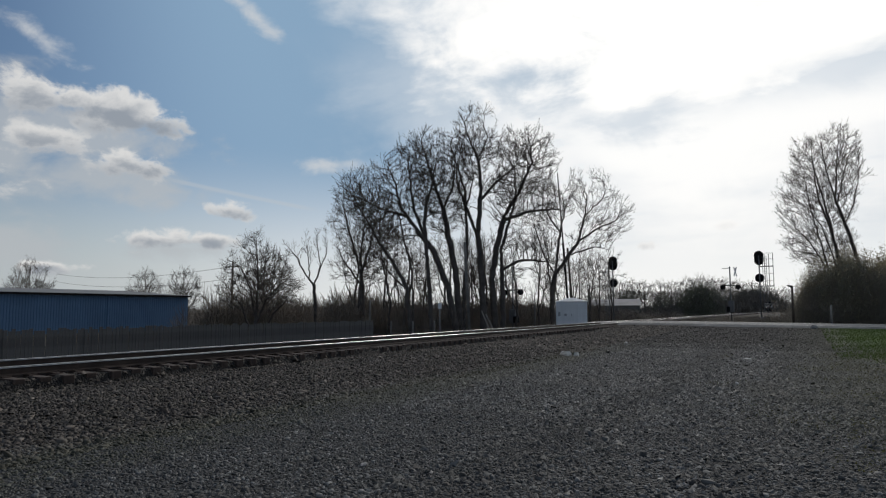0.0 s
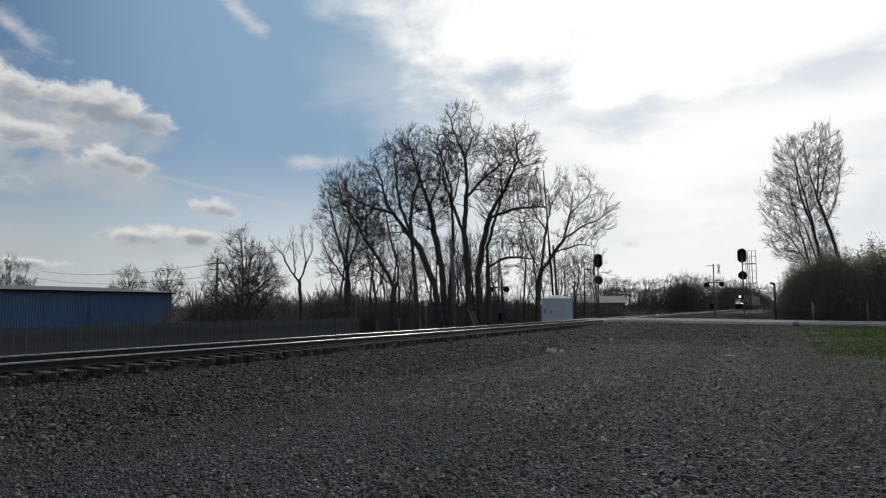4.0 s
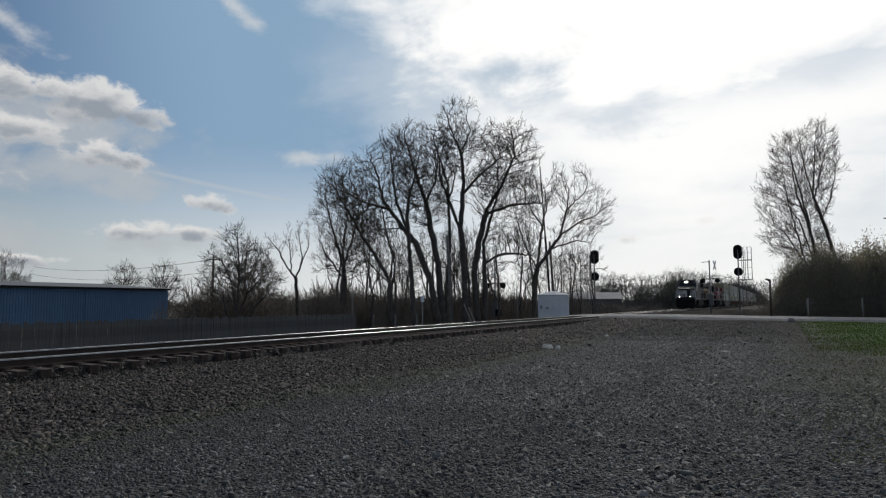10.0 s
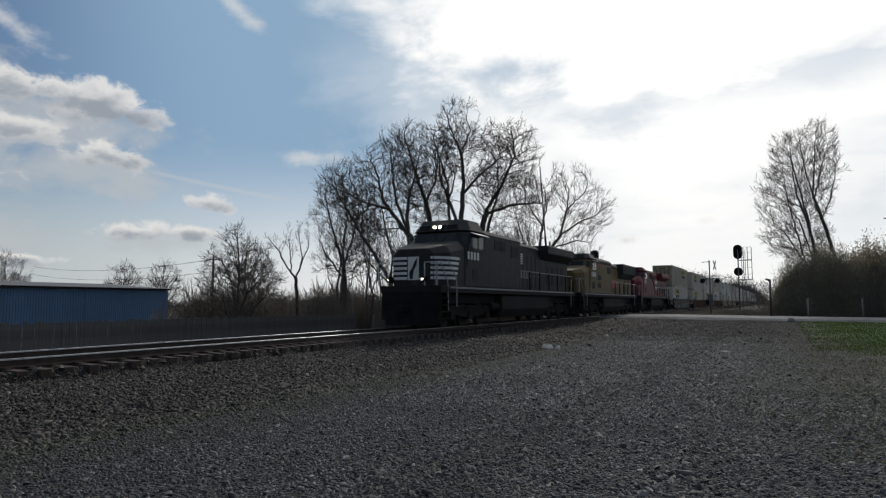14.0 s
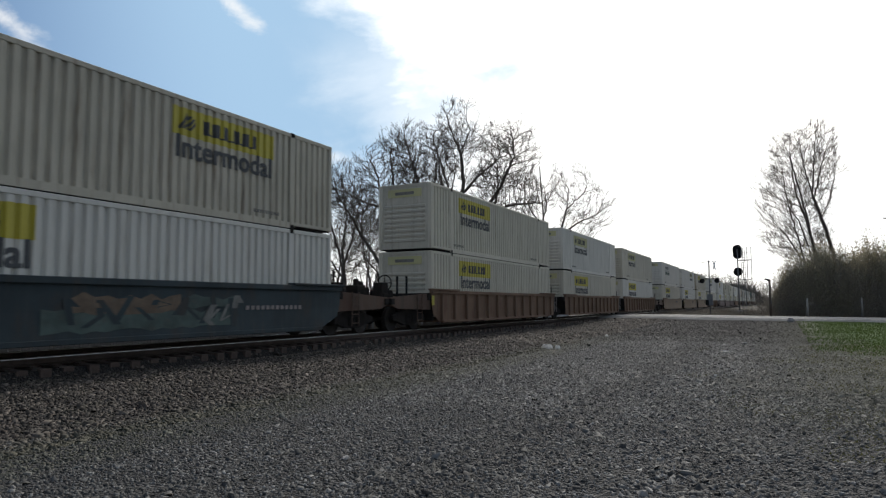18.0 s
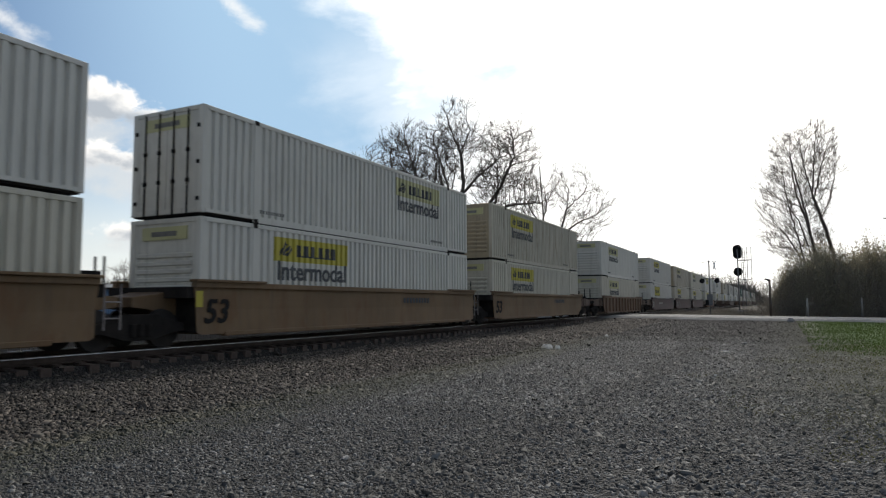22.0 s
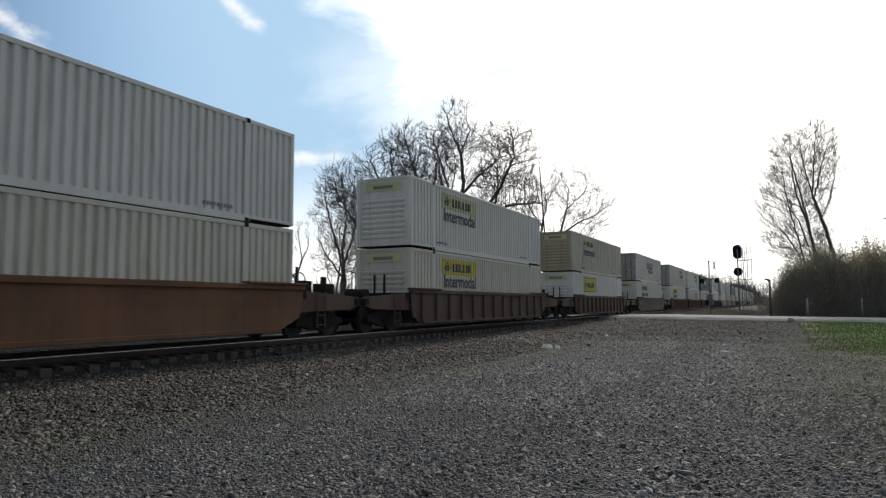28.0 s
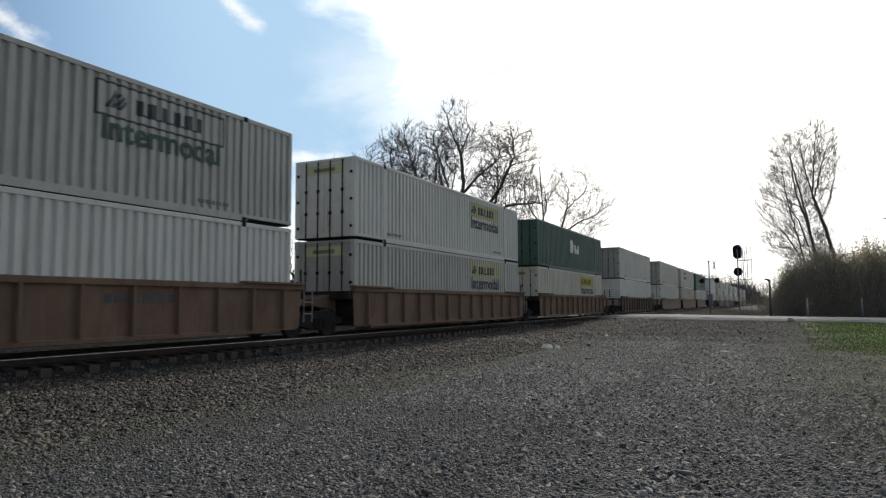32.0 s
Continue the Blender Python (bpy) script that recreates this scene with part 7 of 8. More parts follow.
def make_cars():
    for s, mat, unit, ribs, extras, upper, lower in CONSIST:
        front = LONG if unit in "1a" else SHORT
        rear = LONG if unit in "1c" else SHORT
        side = "ribbed" if ribs else "smooth-sided"
        car = well_car(mat, front, rear, ribs, CAR_WORDS[mat] + " " + side + " well car carrying stacked containers", extras)
        ride(car, s)
        for (pm, kind, flip), z, word in ((lower, 0.385, "in a well car"), (upper, 0.385 + CH + 0.012, "on another container")):
            side = "smooth" if (pm is GREYISH and kind == Y) else "ribbed"
            box = container(pm, kind, flip, BOX_WORDS[pm] + " " + side + " container " + LOGO_WORDS[kind] + " " + word, side == "smooth")
            RIDES.append((box, s + CL / 2, z))


make_cars()
# ---- locomotives ----
BLACK_COAT = paint("black_loco_paint", (0.017, 0.0162, 0.016), (0.075, 0.068, 0.063), 0.7, 0.6, 0.2)
YELLOW_COAT = paint("yellow_loco_paint", (0.15, 0.097, 0.033), (0.065, 0.052, 0.04), 0.8, 0.6, 0.12)
GREY_COAT = paint("grey_loco_paint", (0.032, 0.031, 0.03), (0.02, 0.028, 0.026), 0.5, 0.75, 0.15)
RED_COAT = paint("red_loco_paint", (0.15, 0.015, 0.024), (0.085, 0.04, 0.038), 0.7, 0.6, 0.12)
# dusty black, lifted further to put the sky's light on the brow into it
BLACK_ROOF = paint("black_loco_roof", (0.06, 0.057, 0.054), (0.11, 0.10, 0.092), 0.6, 0.9, 0.2)
RED_ROOF = paint("red_loco_roof", (0.085, 0.022, 0.024), (0.06, 0.045, 0.042), 0.6, 0.9, 0.2)
FRAME_BLACK = paint("underframe_black", (0.02, 0.0185, 0.018), (0.05, 0.041, 0.035), 0.5, 0.92, 0.25)
RED_TRIM = material("red_trim", (0.35, 0.03, 0.03), 0.5)
SILL_GREY = material("pale_sill_paint", (0.26, 0.26, 0.25), 0.6, 0, 0.15, 1, 20, 0, (0.12, 0.1, 0.09), 0.6, True)
SCREEN = material("dark_screen", (0.012, 0.012, 0.013), 0.8)
LL = 22.3


def locomotive(body, roof, sill, label, style, lit=False):
    """A six-axle freight locomotive with a wide-nose cab. Origin at the front coupler face on the rail; the cab leads."""
    ob = thing("locomotive", label, "locomotive", "locomotives of the train")

    def add(name, g, mat, lab="", bevel=0.0, parent=None, at=None):
        return part(name, g.mesh(name, mat, bevel), parent or ob, lab, at)

    deck = 1.82
    fo = 0.6 if style == "red" else 0.15
    po = fo + (0.35 if style == "red" else 0.1)
    add("frame", Geo().box(-1.0, 1.0, 0.9, LL - 0.9, 1.05, 1.5).box(-1.52, 1.52, 0.62 + po, LL - 0.7, deck - 0.3, deck), FRAME_BLACK, "black underframe", 0.015)
    for s in (-1, 1):
        strip = add("sill_stripe", Geo().box(s * 1.525 - 0.01, s * 1.525 + 0.012, 1.6 + fo, LL - 1.2, deck - 0.11, deck - 0.03), sill if style != "red" else FRAME_BLACK, "pale sill stripe")
        if style == "red":
            for k in range(13):
                y = 2.2 + k * 1.44
                part("sill_block", cached("sill_block", SILL_GREY, lambda: Geo().box(-0.012, 0.012, 0, 0.55, deck - 0.16, deck - 0.03)), strip, "pale sill block", at=(s * 1.545, y, 0))
    # pilot, plow, coupler; the front platform is shorter on the red one
    add("plow", Geo().prism([(-1.3, 0.7 + po), (-0.45, 0.25 + po), (0.45, 0.25 + po), (1.3, 0.7 + po), (1.3, 0.85 + po), (-1.3, 0.85 + po)], 0.12, 0.95, "z"), BLACK, "black snow plow", 0.02)
    add("pilot", Geo().box(-1.4, 1.4, 0.58 + po, 0.9 + po, 0.75, deck - 0.25), BLACK, bevel=0.02)
    add("rear_pilot", Geo().box(-1.45, 1.45, LL - 1.05, LL - 0.75, 0.6, deck), BLACK, bevel=0.02)
    for y, nm in ((-0.15, "front_coupler"), (LL - 0.7, "rear_coupler")):
        add(nm, Geo().box(-0.16, 0.16, y, y + 0.7, 0.72, 1.0), GRIME, bevel=0.03)
    # nose
    n = Geo()
    fy, fw, wx, by = 1.05 + fo, 1.0, 1.5, 3.25          # the nose narrows to the front
    sec = ((fy, fw, 3.2, 3.45), (fy + 0.75, wx - 0.03, 3.3, 3.62), (by, wx, 3.55, 3.92))
    for y, w, za, zc in sec:
        n.v += [(-w, y, deck - 0.25), (w, y, deck - 0.25), (w, y, za), (w - 0.28, y + 0.02, zc), (-w + 0.28, y + 0.02, zc), (-w, y, za)]
    for k in (0, 6):
        for i in range(6):
            j = (i + 1) % 6
            n.f.append([k + i, k + j, k + 6 + j, k + 6 + i])
    n.f += [[5, 4, 3, 2, 1, 0], [12, 13, 14, 15, 16, 17]]
    nose = add("nose", n, body, bevel=0.03)
    add("nose_door", Geo().box(0.3, 0.85, fy - 0.03, fy - 0.002, deck + 0.1, deck + 1.4), body, bevel=0.01, parent=nose)
    # cab: raked windshield, angled corners, brow with the number boards
    top = 5.0 if style == "black" else 4.86
    rings = ((deck, 1.5, 3.2, 1.53, 3.25), (3.62, 1.16, 3.2, 1.53, 3.72), (4.36, 1.1, 3.5, 1.5, 3.95), (4.44, 1.1, 3.5, 1.5, 3.95), (top, 0.92, 3.95, 1.18, 4.3))

    def shell(first, last):
        g = Geo()
        for z, hw, yf, wide, yc in rings[first:last + 1]:
            g.v += [(-hw, yf, z), (hw, yf, z), (wide, yc, z), (wide, 5.6, z), (-wide, 5.6, z), (-wide, yc, z)]
        n = last - first
        for k in range(n):
            for i in range(6):
                j = (i + 1) % 6
                g.f.append([6 * k + i, 6 * k + j, 6 * k + 6 + j, 6 * k + 6 + i])
        g.f += [[5, 4, 3, 2, 1, 0], [6 * n + i for i in range(6)]]
        return g

    def on_front(u, z, corner=0):
        """A point of the cab's front (u across it) or of its angled corner (u from 0 to 1), a little proud."""
        k = 1 if z < 4.36 else 3
        (z0, h0, f0, w0, c0), (z1, h1, f1, w1, c1) = rings[k], rings[k + 1]
        t = (z - z0) / (z1 - z0)
        hw, yf, wide, yc = h0 + (h1 - h0) * t, f0 + (f1 - f0) * t, w0 + (w1 - w0) * t, c0 + (c1 - c0) * t
        if not corner:
            return Vector((u * hw, yf - 0.012, z))
        return Vector((corner * (hw + (wide - hw) * u + 0.01), yf + (yc - yf) * u - 0.01, z))

    def plate(u0, u1, z0, z1, corner=0):
        g = Geo()
        out = [on_front(u0, z0, corner), on_front(u1, z0, corner), on_front(u1, z1, corner), on_front(u0, z1, corner)]
        back = Vector((0, 0.04, -0.01)) if not corner else Vector((-0.02 * corner, 0.03, 0))
        g.v += [tuple(p) for p in out] + [tuple(p + back) for p in out]
        g.f += [[0, 1, 2, 3], [7, 6, 5, 4], [0, 4, 5, 1], [1, 5, 6, 2], [2, 6, 7, 3], [3, 7, 4, 0]]
        return g

    cab = add("cab", shell(0, 2), body, bevel=0.03)
    add("cab_roof", shell(3, 4), roof, "cab roof with a sloping brow", 0.03)
    for u0, u1 in ((-0.92, -0.05), (0.05, 0.92)):
        pane = add("windshield", plate(u0, u1, 3.76, 4.28), GLASS, "dark windshield", 0.0, cab)
        p, q = on_front(u0 + 0.15, 3.78), on_front((u0 + u1) / 2, 4.15)
        add("wiper", Geo().rod(p - Vector((0, 0.01, 0)), q - Vector((0, 0.01, 0)), 0.012), BLACK, parent=pane)
    for s in (-1, 1):
        add("corner_window", plate(0.2, 0.82, 3.78, 4.26, s), GLASS, "dark angled corner window", 0.0, cab)
        for y0, y1 in ((4.1, 4.72), (4.8, 5.42)):
            win = add("side_window", Geo().box(s * 1.515 - 0.03, s * 1.515 + 0.022, y0, y1, 3.62, 4.2), GLASS, "dark cab side window", 0.004, cab)
            add("window_frame", Geo().box(s * 1.535 - 0.012, s * 1.535 + 0.012, y0 - 0.05, y1 + 0.05, 3.56, 3.62).box(s * 1.535 - 0.012, s * 1.535 + 0.012, y0 - 0.05, y1 + 0.05, 4.2, 4.25).box(s * 1.535 - 0.012, s * 1.535 + 0.012, y0 - 0.06, y0, 3.62, 4.2).box(s * 1.535 - 0.012, s * 1.535 + 0.012, y1, y1 + 0.06, 3.62, 4.2), SILL_GREY if style == "red" else body, parent=win)
        add("sun_shade", Geo().prism([(1.49, 4.33), (1.85, 4.2), (1.85, 4.23), (1.49, 4.37)] if s > 0 else [(-1.49, 4.33), (-1.85, 4.2), (-1.85, 4.23), (-1.49, 4.37)], 4.0, 5.5, "y"), SILL_GREY if style == "black" else roof, parent=cab)
        add("mirror", Geo().box(s * 1.62 - 0.03, s * 1.62 + 0.03, 3.85, 3.92, 3.7, 4.05), SILL_GREY, parent=cab)
        add("battery_vent", Geo().box(s * 1.5 - 0.02, s * 1.5 + 0.05, 4.1, 4.75, 2.15, 2.65), SCREEN, "dark vent", 0.005)
        add("number_mark", _bars(4, 0.22, 0.36, 0.36), PALE_INK, "pale number bars", parent=cab, at=pose(s * 1.536, (3.55 if style == "black" else 3.9) if s > 0 else 5.2, 3.08, 0, 0, 0 if s > 0 else 180))
    # equipment hood behind the cab, engine hood, radiator
    add("equipment_hood", Geo().prism([(-1.5, deck), (1.5, deck), (1.5, 4.4), (1.3, 4.6), (-1.3, 4.6), (-1.5, 4.4)], 5.6, 10.7, "y"), body, bevel=0.03)
    hood_mat = body
    hood = add("engine_hood", Geo().prism([(-1.02, deck), (1.02, deck), (1.02, 4.32), (0.85, 4.5), (-0.85, 4.5), (-1.02, 4.32)], 10.7, 15.2, "y"), hood_mat, bevel=0.02)
    for s in (-1, 1):
        door = cached(("hood_door", style), hood_mat, lambda: Geo().box(-0.012, 0.012, 0.04, 0.72, deck + 0.15, 3.9), 0.006)
        for k in range(6):
            d = part("hood_door", door, hood, at=pose(s * 1.03, 10.8 + 0.74 * k, 0))
            part("latch", cached("latch", STEEL, lambda: Geo().box(-0.012, 0.02, 0.6, 0.66, 2.6, 2.72)), d)
        if style != "yellow":
            for y0, y1, z0 in ((6.9, 7.6, 3.72), (7.75, 8.4, 3.72)):
                add("air_vent", Geo().box(s * 1.5 - 0.03, s * 1.5 + 0.015, y0, y1, z0, z0 + 0.52), SCREEN, "dark air vent", 0.01)
        add("intake_screen", Geo().box(s * 1.5 - 0.03, s * 1.5 + 0.02, 9.2, 10.4, 3.5, 4.1), SCREEN, "dark intake screen", 0.01)
    za, zb = (4.1, 4.2) if style == "yellow" else (4.3, 4.38)
    add("hood_roof", Geo().prism([(-1.06, za), (1.06, za), (1.06, 4.34), (0.87, 4.53), (-0.87, 4.53), (-1.06, 4.34)], 10.72, 15.2, "y"), roof, "grimy hood roof", 0.02)
    add("equipment_roof", Geo().prism([(-1.53, zb), (1.53, zb), (1.53, 4.42), (1.3, 4.63), (-1.3, 4.63), (-1.53, 4.42)], 5.62, 10.72, "y"), roof, "grimy hood roof", 0.02)
    add("exhaust_stack", Geo().box(-0.35, 0.35, 12.0, 13.0, 4.5, 4.68), BLACK, bevel=0.04)
    add("roof_blower", Geo().rod((0, 14.2, 4.45), (0, 14.2, 4.66), 0.55, 0.5, 16), roof, bevel=0.0)
    add("horn", Geo().rod((-0.15, 9.3, 4.72), (-0.15, 8.7, 4.75), 0.05, 0.12, 8).rod((0.15, 9.3, 4.75), (0.15, 8.7, 4.78), 0.05, 0.12, 8).box(-0.3, 0.3, 9.25, 9.4, 4.55, 4.75), BLACK)
    rad = add("radiator_cab", Geo().prism([(-1.05, deck), (1.05, deck), (1.05, 4.0), (-1.05, 4.0)], 15.2, 21.3, "y"), hood_mat, bevel=0.03)
    if style == "yellow":
        top = [(-1.05, 3.25), (1.05, 3.25), (1.52, 3.75), (1.52, 4.62), (-1.52, 4.62), (-1.52, 3.75)]
    else:
        top = [(-1.05, 3.72), (1.05, 3.72), (1.56, 4.12), (1.56, 4.62), (-1.56, 4.62), (-1.56, 4.12)]
    add("radiator_wing", Geo().prism(top, 15.5, 21.4, "y"), roof if style == "yellow" else body, "flared radiator housing", 0.04)
    for s in (-1, 1):
        for k in range(4 if style != "yellow" else 0):
            add("louvre", Geo().box(s * 1.05 - 0.01, s * 1.05 + 0.014, 16.6 + k * 1.05, 17.1 + k * 1.05, 2.2, 3.4), SCREEN, "dark louvre", 0.004, rad)
        if style == "yellow":
            slat = Geo().prism([(0, 0), (0.05, 0.0), (0.01, 0.12), (0, 0.12)], 0, 1.25, "y").mesh("slat", body)
            for a in (18.2, 19.75):
                vent = add("louvre_bank", Geo().box(s * 1.05 - 0.012, s * 1.05 + 0.006, a, a + 1.3, 2.0, 3.3), SCREEN, "louvred radiator intake", 0.0, rad)
                for k in range(7):
                    part("slat", slat, vent, at=pose(s * 1.056, a + (0.02 if s > 0 else 1.27), 2.05 + 0.175 * k, 0, 0, 0 if s > 0 else 180))
            add("side_intake", Geo().box(s * 1.5, s * 1.53, 15.9, 21.0, 3.85, 4.5), SCREEN, "dark radiator screen", 0.0)
            for z in (2.55, 3.15):
                add("cab_vent", Geo().box(s * 1.5 - 0.02, s * 1.5 + 0.02, 6.0, 6.9, z - 0.3, z + 0.1), SCREEN, "dark vent", 0.004)
            add("red_stripe", Geo().box(s * 1.505, s * 1.535, 5.62, 10.68, 4.04, 4.1), RED_TRIM, "red pinstripe")
            add("logo_mark", _bars(6, 0.45, 0.7, 0.68), RED_TRIM, "red logo shapes", parent=hood, at=pose(s * 1.046, 10.9 if s > 0 else 15.0, 2.4, 0, 0, 0 if s > 0 else 180))
    if style == "red":
        for s in (-1, 1):
            for z, n, y in ((3.32, 8, 11.2), (2.62, 7, 11.2)):
                add("logo_mark", _blocks(n, 0.27, 0.40, 0.49, 0.0, 1.3), PALE_INK, "pale logo shapes", parent=hood, at=pose(s * 1.046, y if s > 0 else y + 0.49 * n, z, 0, 0, 0 if s > 0 else 180))
            add("conduit", Geo().rod((s * 1.53, 7.7, 4.35), (s * 1.53, 10.3, 2.75), 0.035).rod((s * 1.53, 10.3, 2.75), (s * 1.53, 10.3, 2.1), 0.035), FRAME_BLACK, "dark slanting conduit")
        add("nose_panel", Geo().box(0.28, 0.92, fy - 0.02, fy + 0.005, 2.75, 3.05), PALE_INK, "pale nose logo shape", 0.0, nose)
    if style == "black":
        for k in range(5):
            z = 2.1 + 0.22 * k
            w2 = 0.98
            for x0, x1 in ((-w2, -0.32), (0.32, w2)):
                add("nose_stripe", Geo().box(x0, x1, fy - 0.012, fy + 0.005, z, z + 0.12), PALE_INK, "white nose stripe", 0.0, nose)
            for s in (-1, 1):
                for ya, yb in ((fy + 0.02, fy + 0.75), (fy + 0.75, 2.75 - 0.07 * (4 - k))):
                    st = Geo()
                    xa, xb = [s * ((fw + (wx - 0.03 - fw) * (q - fy) / 0.75) if q <= fy + 0.75 else wx - 0.03 + 0.03 * (q - fy - 0.75) / (by - fy - 0.75)) for q in (ya, yb)]
                    st.v += [(xa + s * e, ya, zz) for e in (-0.01, 0.014) for zz in (z, z + 0.12)] + [(xb + s * e, yb, zz) for e in (-0.01, 0.014) for zz in (z, z + 0.12)]
                    st.f += [[0, 1, 3, 2], [4, 6, 7, 5], [2, 3, 7, 6], [0, 4, 5, 1], [1, 5, 7, 3], [0, 2, 6, 4]]
                    add("nose_stripe", st, PALE_INK, "white nose stripe", 0.0, nose)
        add("nose_emblem", Geo().box(-0.27, 0.27, fy - 0.012, fy + 0.005, 2.08, 3.1), PALE_INK, "white nose panel", 0.0, nose)
        add("nose_emblem", Geo().prism([(-0.18, 2.12), (-0.04, 2.12), (0.02, 2.5), (0.16, 2.72), (0.2, 3.05), (0.04, 2.86), (-0.06, 2.6), (-0.2, 2.45)], fy - 0.017, fy - 0.008, "y"), body, "dark emblem shape", 0.0, nose)
        for s in (-1, 1):
            add("logo_mark", _blocks(6, 0.2, 0.36, 0.46), DULL_INK, "pale logo shapes", parent=hood, at=pose(s * 1.046, 11.0 if s > 0 else 13.7, 2.5, 0, 0, 0 if s > 0 else 180))
            for k in range(5):
                add("hood_stripe", Geo().box(s * 1.05 - 0.008, s * 1.05 + 0.004, 11.0, 12.3, 3.3 + 0.13 * k, 3.37 + 0.13 * k), PALE_INK, "white hood stripe", 0.0, hood)
    # lights
    lamp = LAMP_ON if lit else LAMP_OFF
    if style == "black":
        hl = add("headlight_box", plate(-0.3, 0.3, 4.5, 4.78), BLACK, "dark headlight housing", parent=cab)
        spots = [on_front(u, 4.63) for u in (-0.13, 0.13)]
    else:
        hl = add("headlight_box", Geo().box(-0.13, 0.13, fy - 0.06, fy + 0.02, 2.72, 3.3), BLACK, "dark headlight housing", 0.02, nose)
        spots = [Vector((0, fy - 0.06, z)) for z in (2.88, 3.14)]
    for p in spots:
        add("bezel", Geo().sleeve(p - Vector((0, 0.2, 0)), p + Vector((0, 0.02, 0)), 0.09, 0.02), BLACK, "dark lamp bezel", parent=hl)
        add("headlight", Geo().rod(p - Vector((0, 0.03, 0)), p + Vector((0, 0.02, 0)), 0.08, n=14), lamp, "bright lit headlight" if lit else "unlit headlight", parent=hl)
    for s in (-1, 1):
        dl = add("ditch_light_box", Geo().box(s * 0.85 - 0.16, s * 0.85 + 0.16, 0.42 + fo, 0.6 + fo, deck + 0.12, deck + 0.4), BLACK, bevel=0.03)
        add("bezel", Geo().sleeve((s * 0.85, 0.2 + fo, deck + 0.26), (s * 0.85, 0.44 + fo, deck + 0.26), 0.08, 0.02), BLACK, "dark lamp bezel", parent=dl)
        add("ditch_light", Geo().rod((s * 0.85, 0.38 + fo, deck + 0.26), (s * 0.85, 0.43 + fo, deck + 0.26), 0.06, n=14), DITCH_ON if lit else LAMP_OFF, "bright lit ditch light" if lit else "unlit ditch light", parent=dl)
        add("number_board", plate(*((0.42, 0.95) if s > 0 else (-0.95, -0.42)), 4.5, 4.74), BLACK, "dark number board", 0.0, cab)
    # rear hood end
    add("rear_headlight", Geo().box(-0.25, 0.25, 21.28, 21.36, 4.05, 4.25), BLACK, bevel=0.02)
    rung = cached("rear_rung", STEEL, lambda: Geo().path([(-0.2, 0, 0), (-0.2, 0.1, 0), (0.2, 0.1, 0), (0.2, 0, 0)], 0.018, 4))
    for k in range(7):
        part("grab_iron", rung, ob, at=(0.75, 21.3, 2.1 + 0.36 * k))
    # walkways: handrails with stanchions, steps at the corners
    for s in (-1, 1):
        rail = add("handrail", Geo().path([(s * 1.47, 8.6, 2.85), (s * 1.47, LL - 1.0, 2.85)], 0.025, 6), STEEL if style != "black" else SILL_GREY)
        post = cached("stanchion", FRAME_BLACK, lambda: Geo().box(-0.03, 0.03, -0.04, 0.04, deck, 2.87))
        for k in range(8):
            part("stanchion", post, rail, at=(s * 1.47, 8.65 + 1.8 * k, 0))
        add("corner_rail", Geo().path([(s * 1.45, 0.5 + fo, deck), (s * 1.45, 0.5 + fo, 2.75), (s * 1.48, 0.75 + fo, 2.85), (s * 1.50, 1.4 + fo, 1.95), (s * 1.5, 1.45 + fo, 0.75)], 0.024, 6), STEEL, "pale steel handrail")
        add("corner_rail", Geo().path([(s * 1.42, 0.45 + fo, deck), (s * 1.42, 0.45 + fo, 2.8), (s * 0.9, 0.4 + fo, 2.8), (s * 0.9, 0.4 + fo, deck)], 0.024, 6), STEEL, "pale steel handrail")
        add("corner_rail", Geo().path([(s * 1.36, 1.75 + 0.3 * fo, 3.0), (s * 1.42, 1.8 + 0.3 * fo, 2.85), (s * 1.55, 2.3, 2.2), (s * 1.56, 2.32, 0.9)], 0.024, 6), STEEL, "pale steel handrail")
        add("rear_corner_rail", Geo().path([(s * 1.45, LL - 0.95, deck), (s * 1.45, LL - 0.95, 2.6), (s * 1.5, LL - 1.6, 2.62), (s * 1.5, LL - 1.75, 0.8)], 0.024, 6), STEEL, "pale steel handrail")
        for e, y0 in (("front", 0.85 + fo), ("rear", LL - 1.55)):
            well = add("step_well", Geo().box(s * 1.2 - 0.28, s * 1.2 + 0.28, y0 - 0.02, y0 + 0.02, 0.35, deck - 0.2).box(s * 1.2 - 0.28, s * 1.2 + 0.28, y0 + 0.63, y0 + 0.67, 0.35, deck - 0.2), FRAME_BLACK)
            for k in range(4):
                part("step", cached("step", GRIME, lambda: Geo().box(-0.3, 0.32, 0, 0.66, -0.02, 0.02).box(-0.3, 0.33, -0.01, 0.67, -0.035, -0.02)), well, at=pose(s * 1.2, y0, 0.42 + 0.29 * k, 0, 0, 0))
    # tank, air tanks, trucks
    add("fuel_tank", Geo().prism([(-1.45, 1.45), (-1.45, 0.75), (-1.1, 0.32), (1.1, 0.32), (1.45, 0.75), (1.45, 1.45)], 8.0, 15.8, "y"), FRAME_BLACK if style != "red" else BLACK, "dark fuel tank", 0.04)
    for y in (7.3, 16.5):
        add("air_tank", Geo().rod((1.2, y - 0.5, 0.9), (1.2, y + 0.5, 0.9), 0.2, n=12).rod((-1.2, y - 0.5, 0.9), (-1.2, y + 0.5, 0.9), 0.2, n=12), GRIME)
    for y in (4.5, LL - 4.1):
        truck(ob, y, (-2.0, 0.0, 2.0), 0.53, 1.12, True)
    return ob


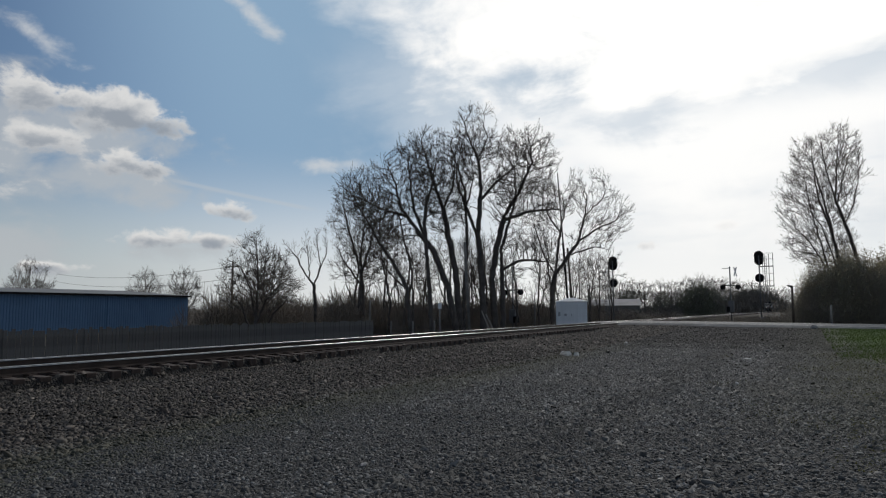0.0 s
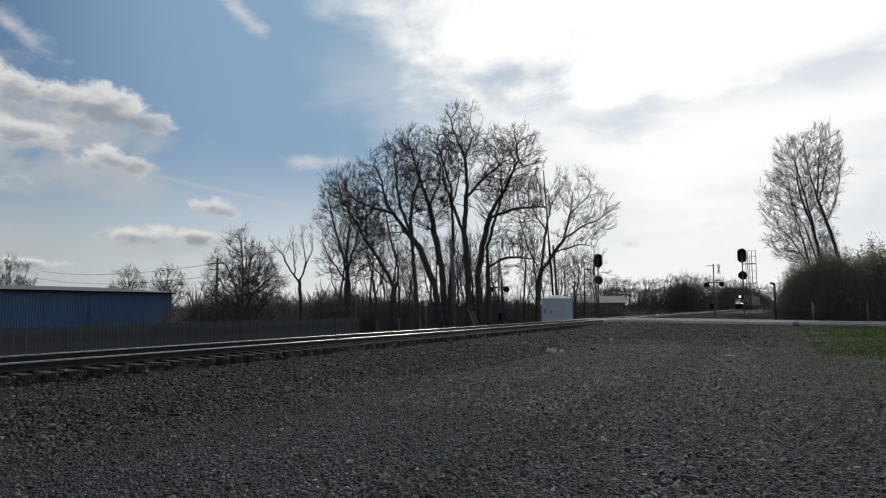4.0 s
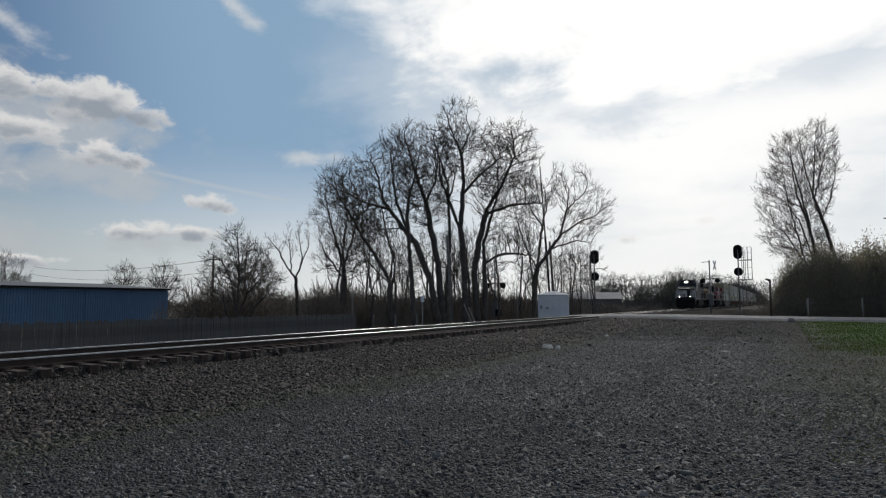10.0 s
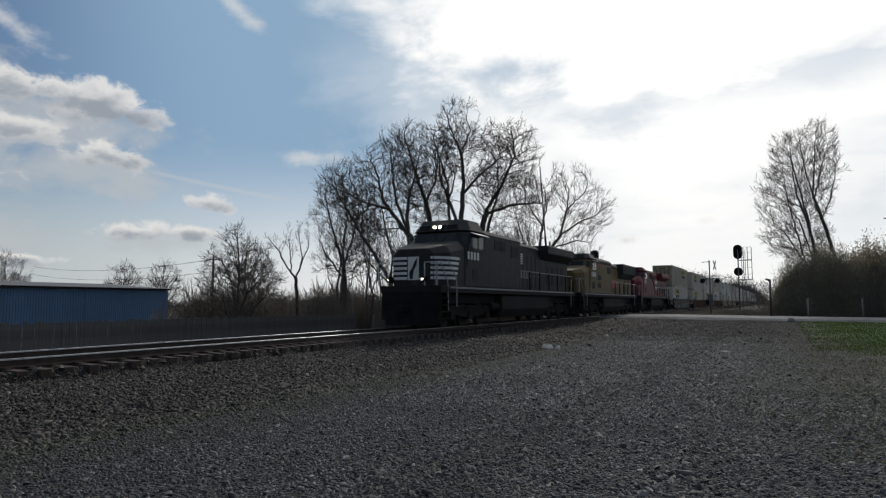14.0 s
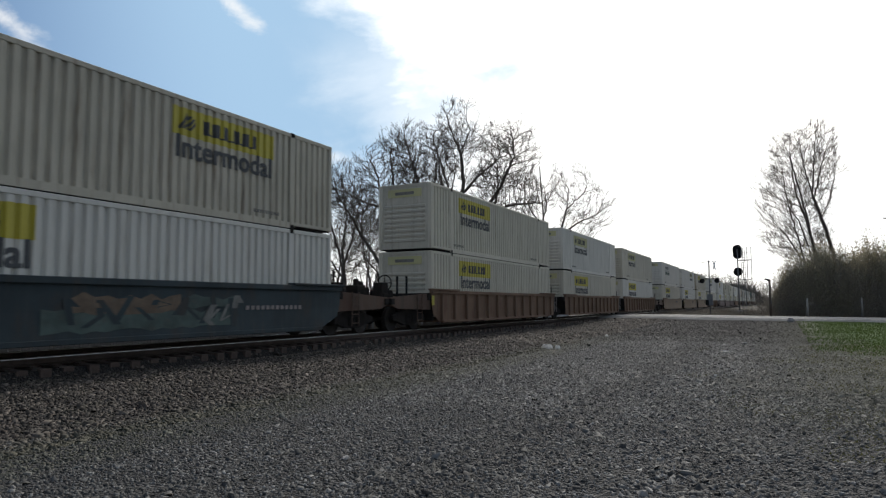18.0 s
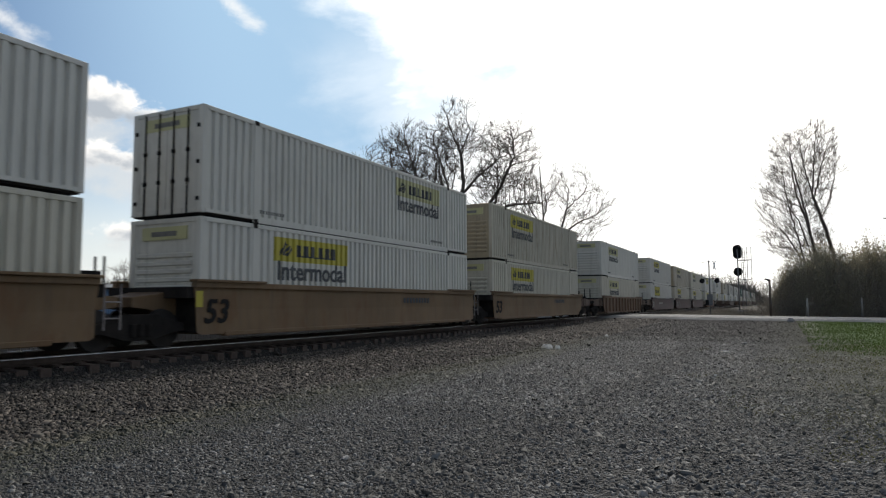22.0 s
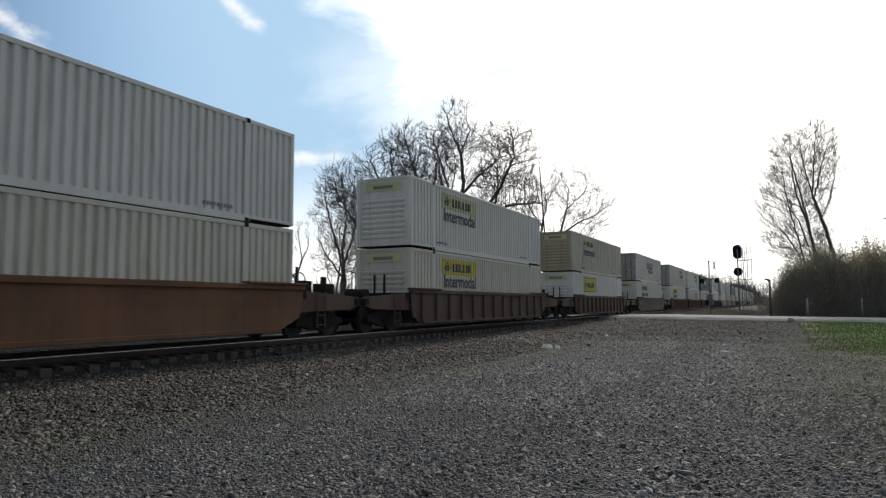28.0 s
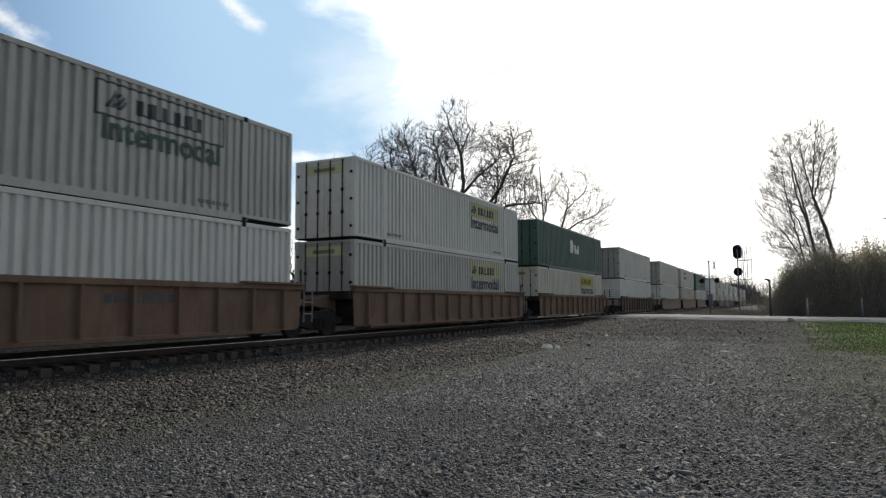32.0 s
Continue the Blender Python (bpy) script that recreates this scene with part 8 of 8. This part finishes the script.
HEAD = 352.7
ride(locomotive(BLACK_COAT, BLACK_ROOF, SILL_GREY, "black freight locomotive with white nose stripes and lit headlights", "black", True), HEAD)
ride(locomotive(YELLOW_COAT, GREY_COAT, SILL_GREY, "dirty yellow freight locomotive with a grey roof", "yellow"), HEAD + 22.35)
ride(locomotive(RED_COAT, RED_ROOF, SILL_GREY, "deep red freight locomotive with pale side logo shapes", "red"), HEAD + 44.7)


def motions():
    for ride_row in RIDES:
        ob, s = ride_row[0], ride_row[1]
        z = RAIL_Z + (ride_row[2] if len(ride_row) > 2 else 0.0)
        walk(ob, [(0.0, pose(TRACK_X, s, z)), (CLIP, pose(TRACK_X, s - SPEED * CLIP, z))])


motions()
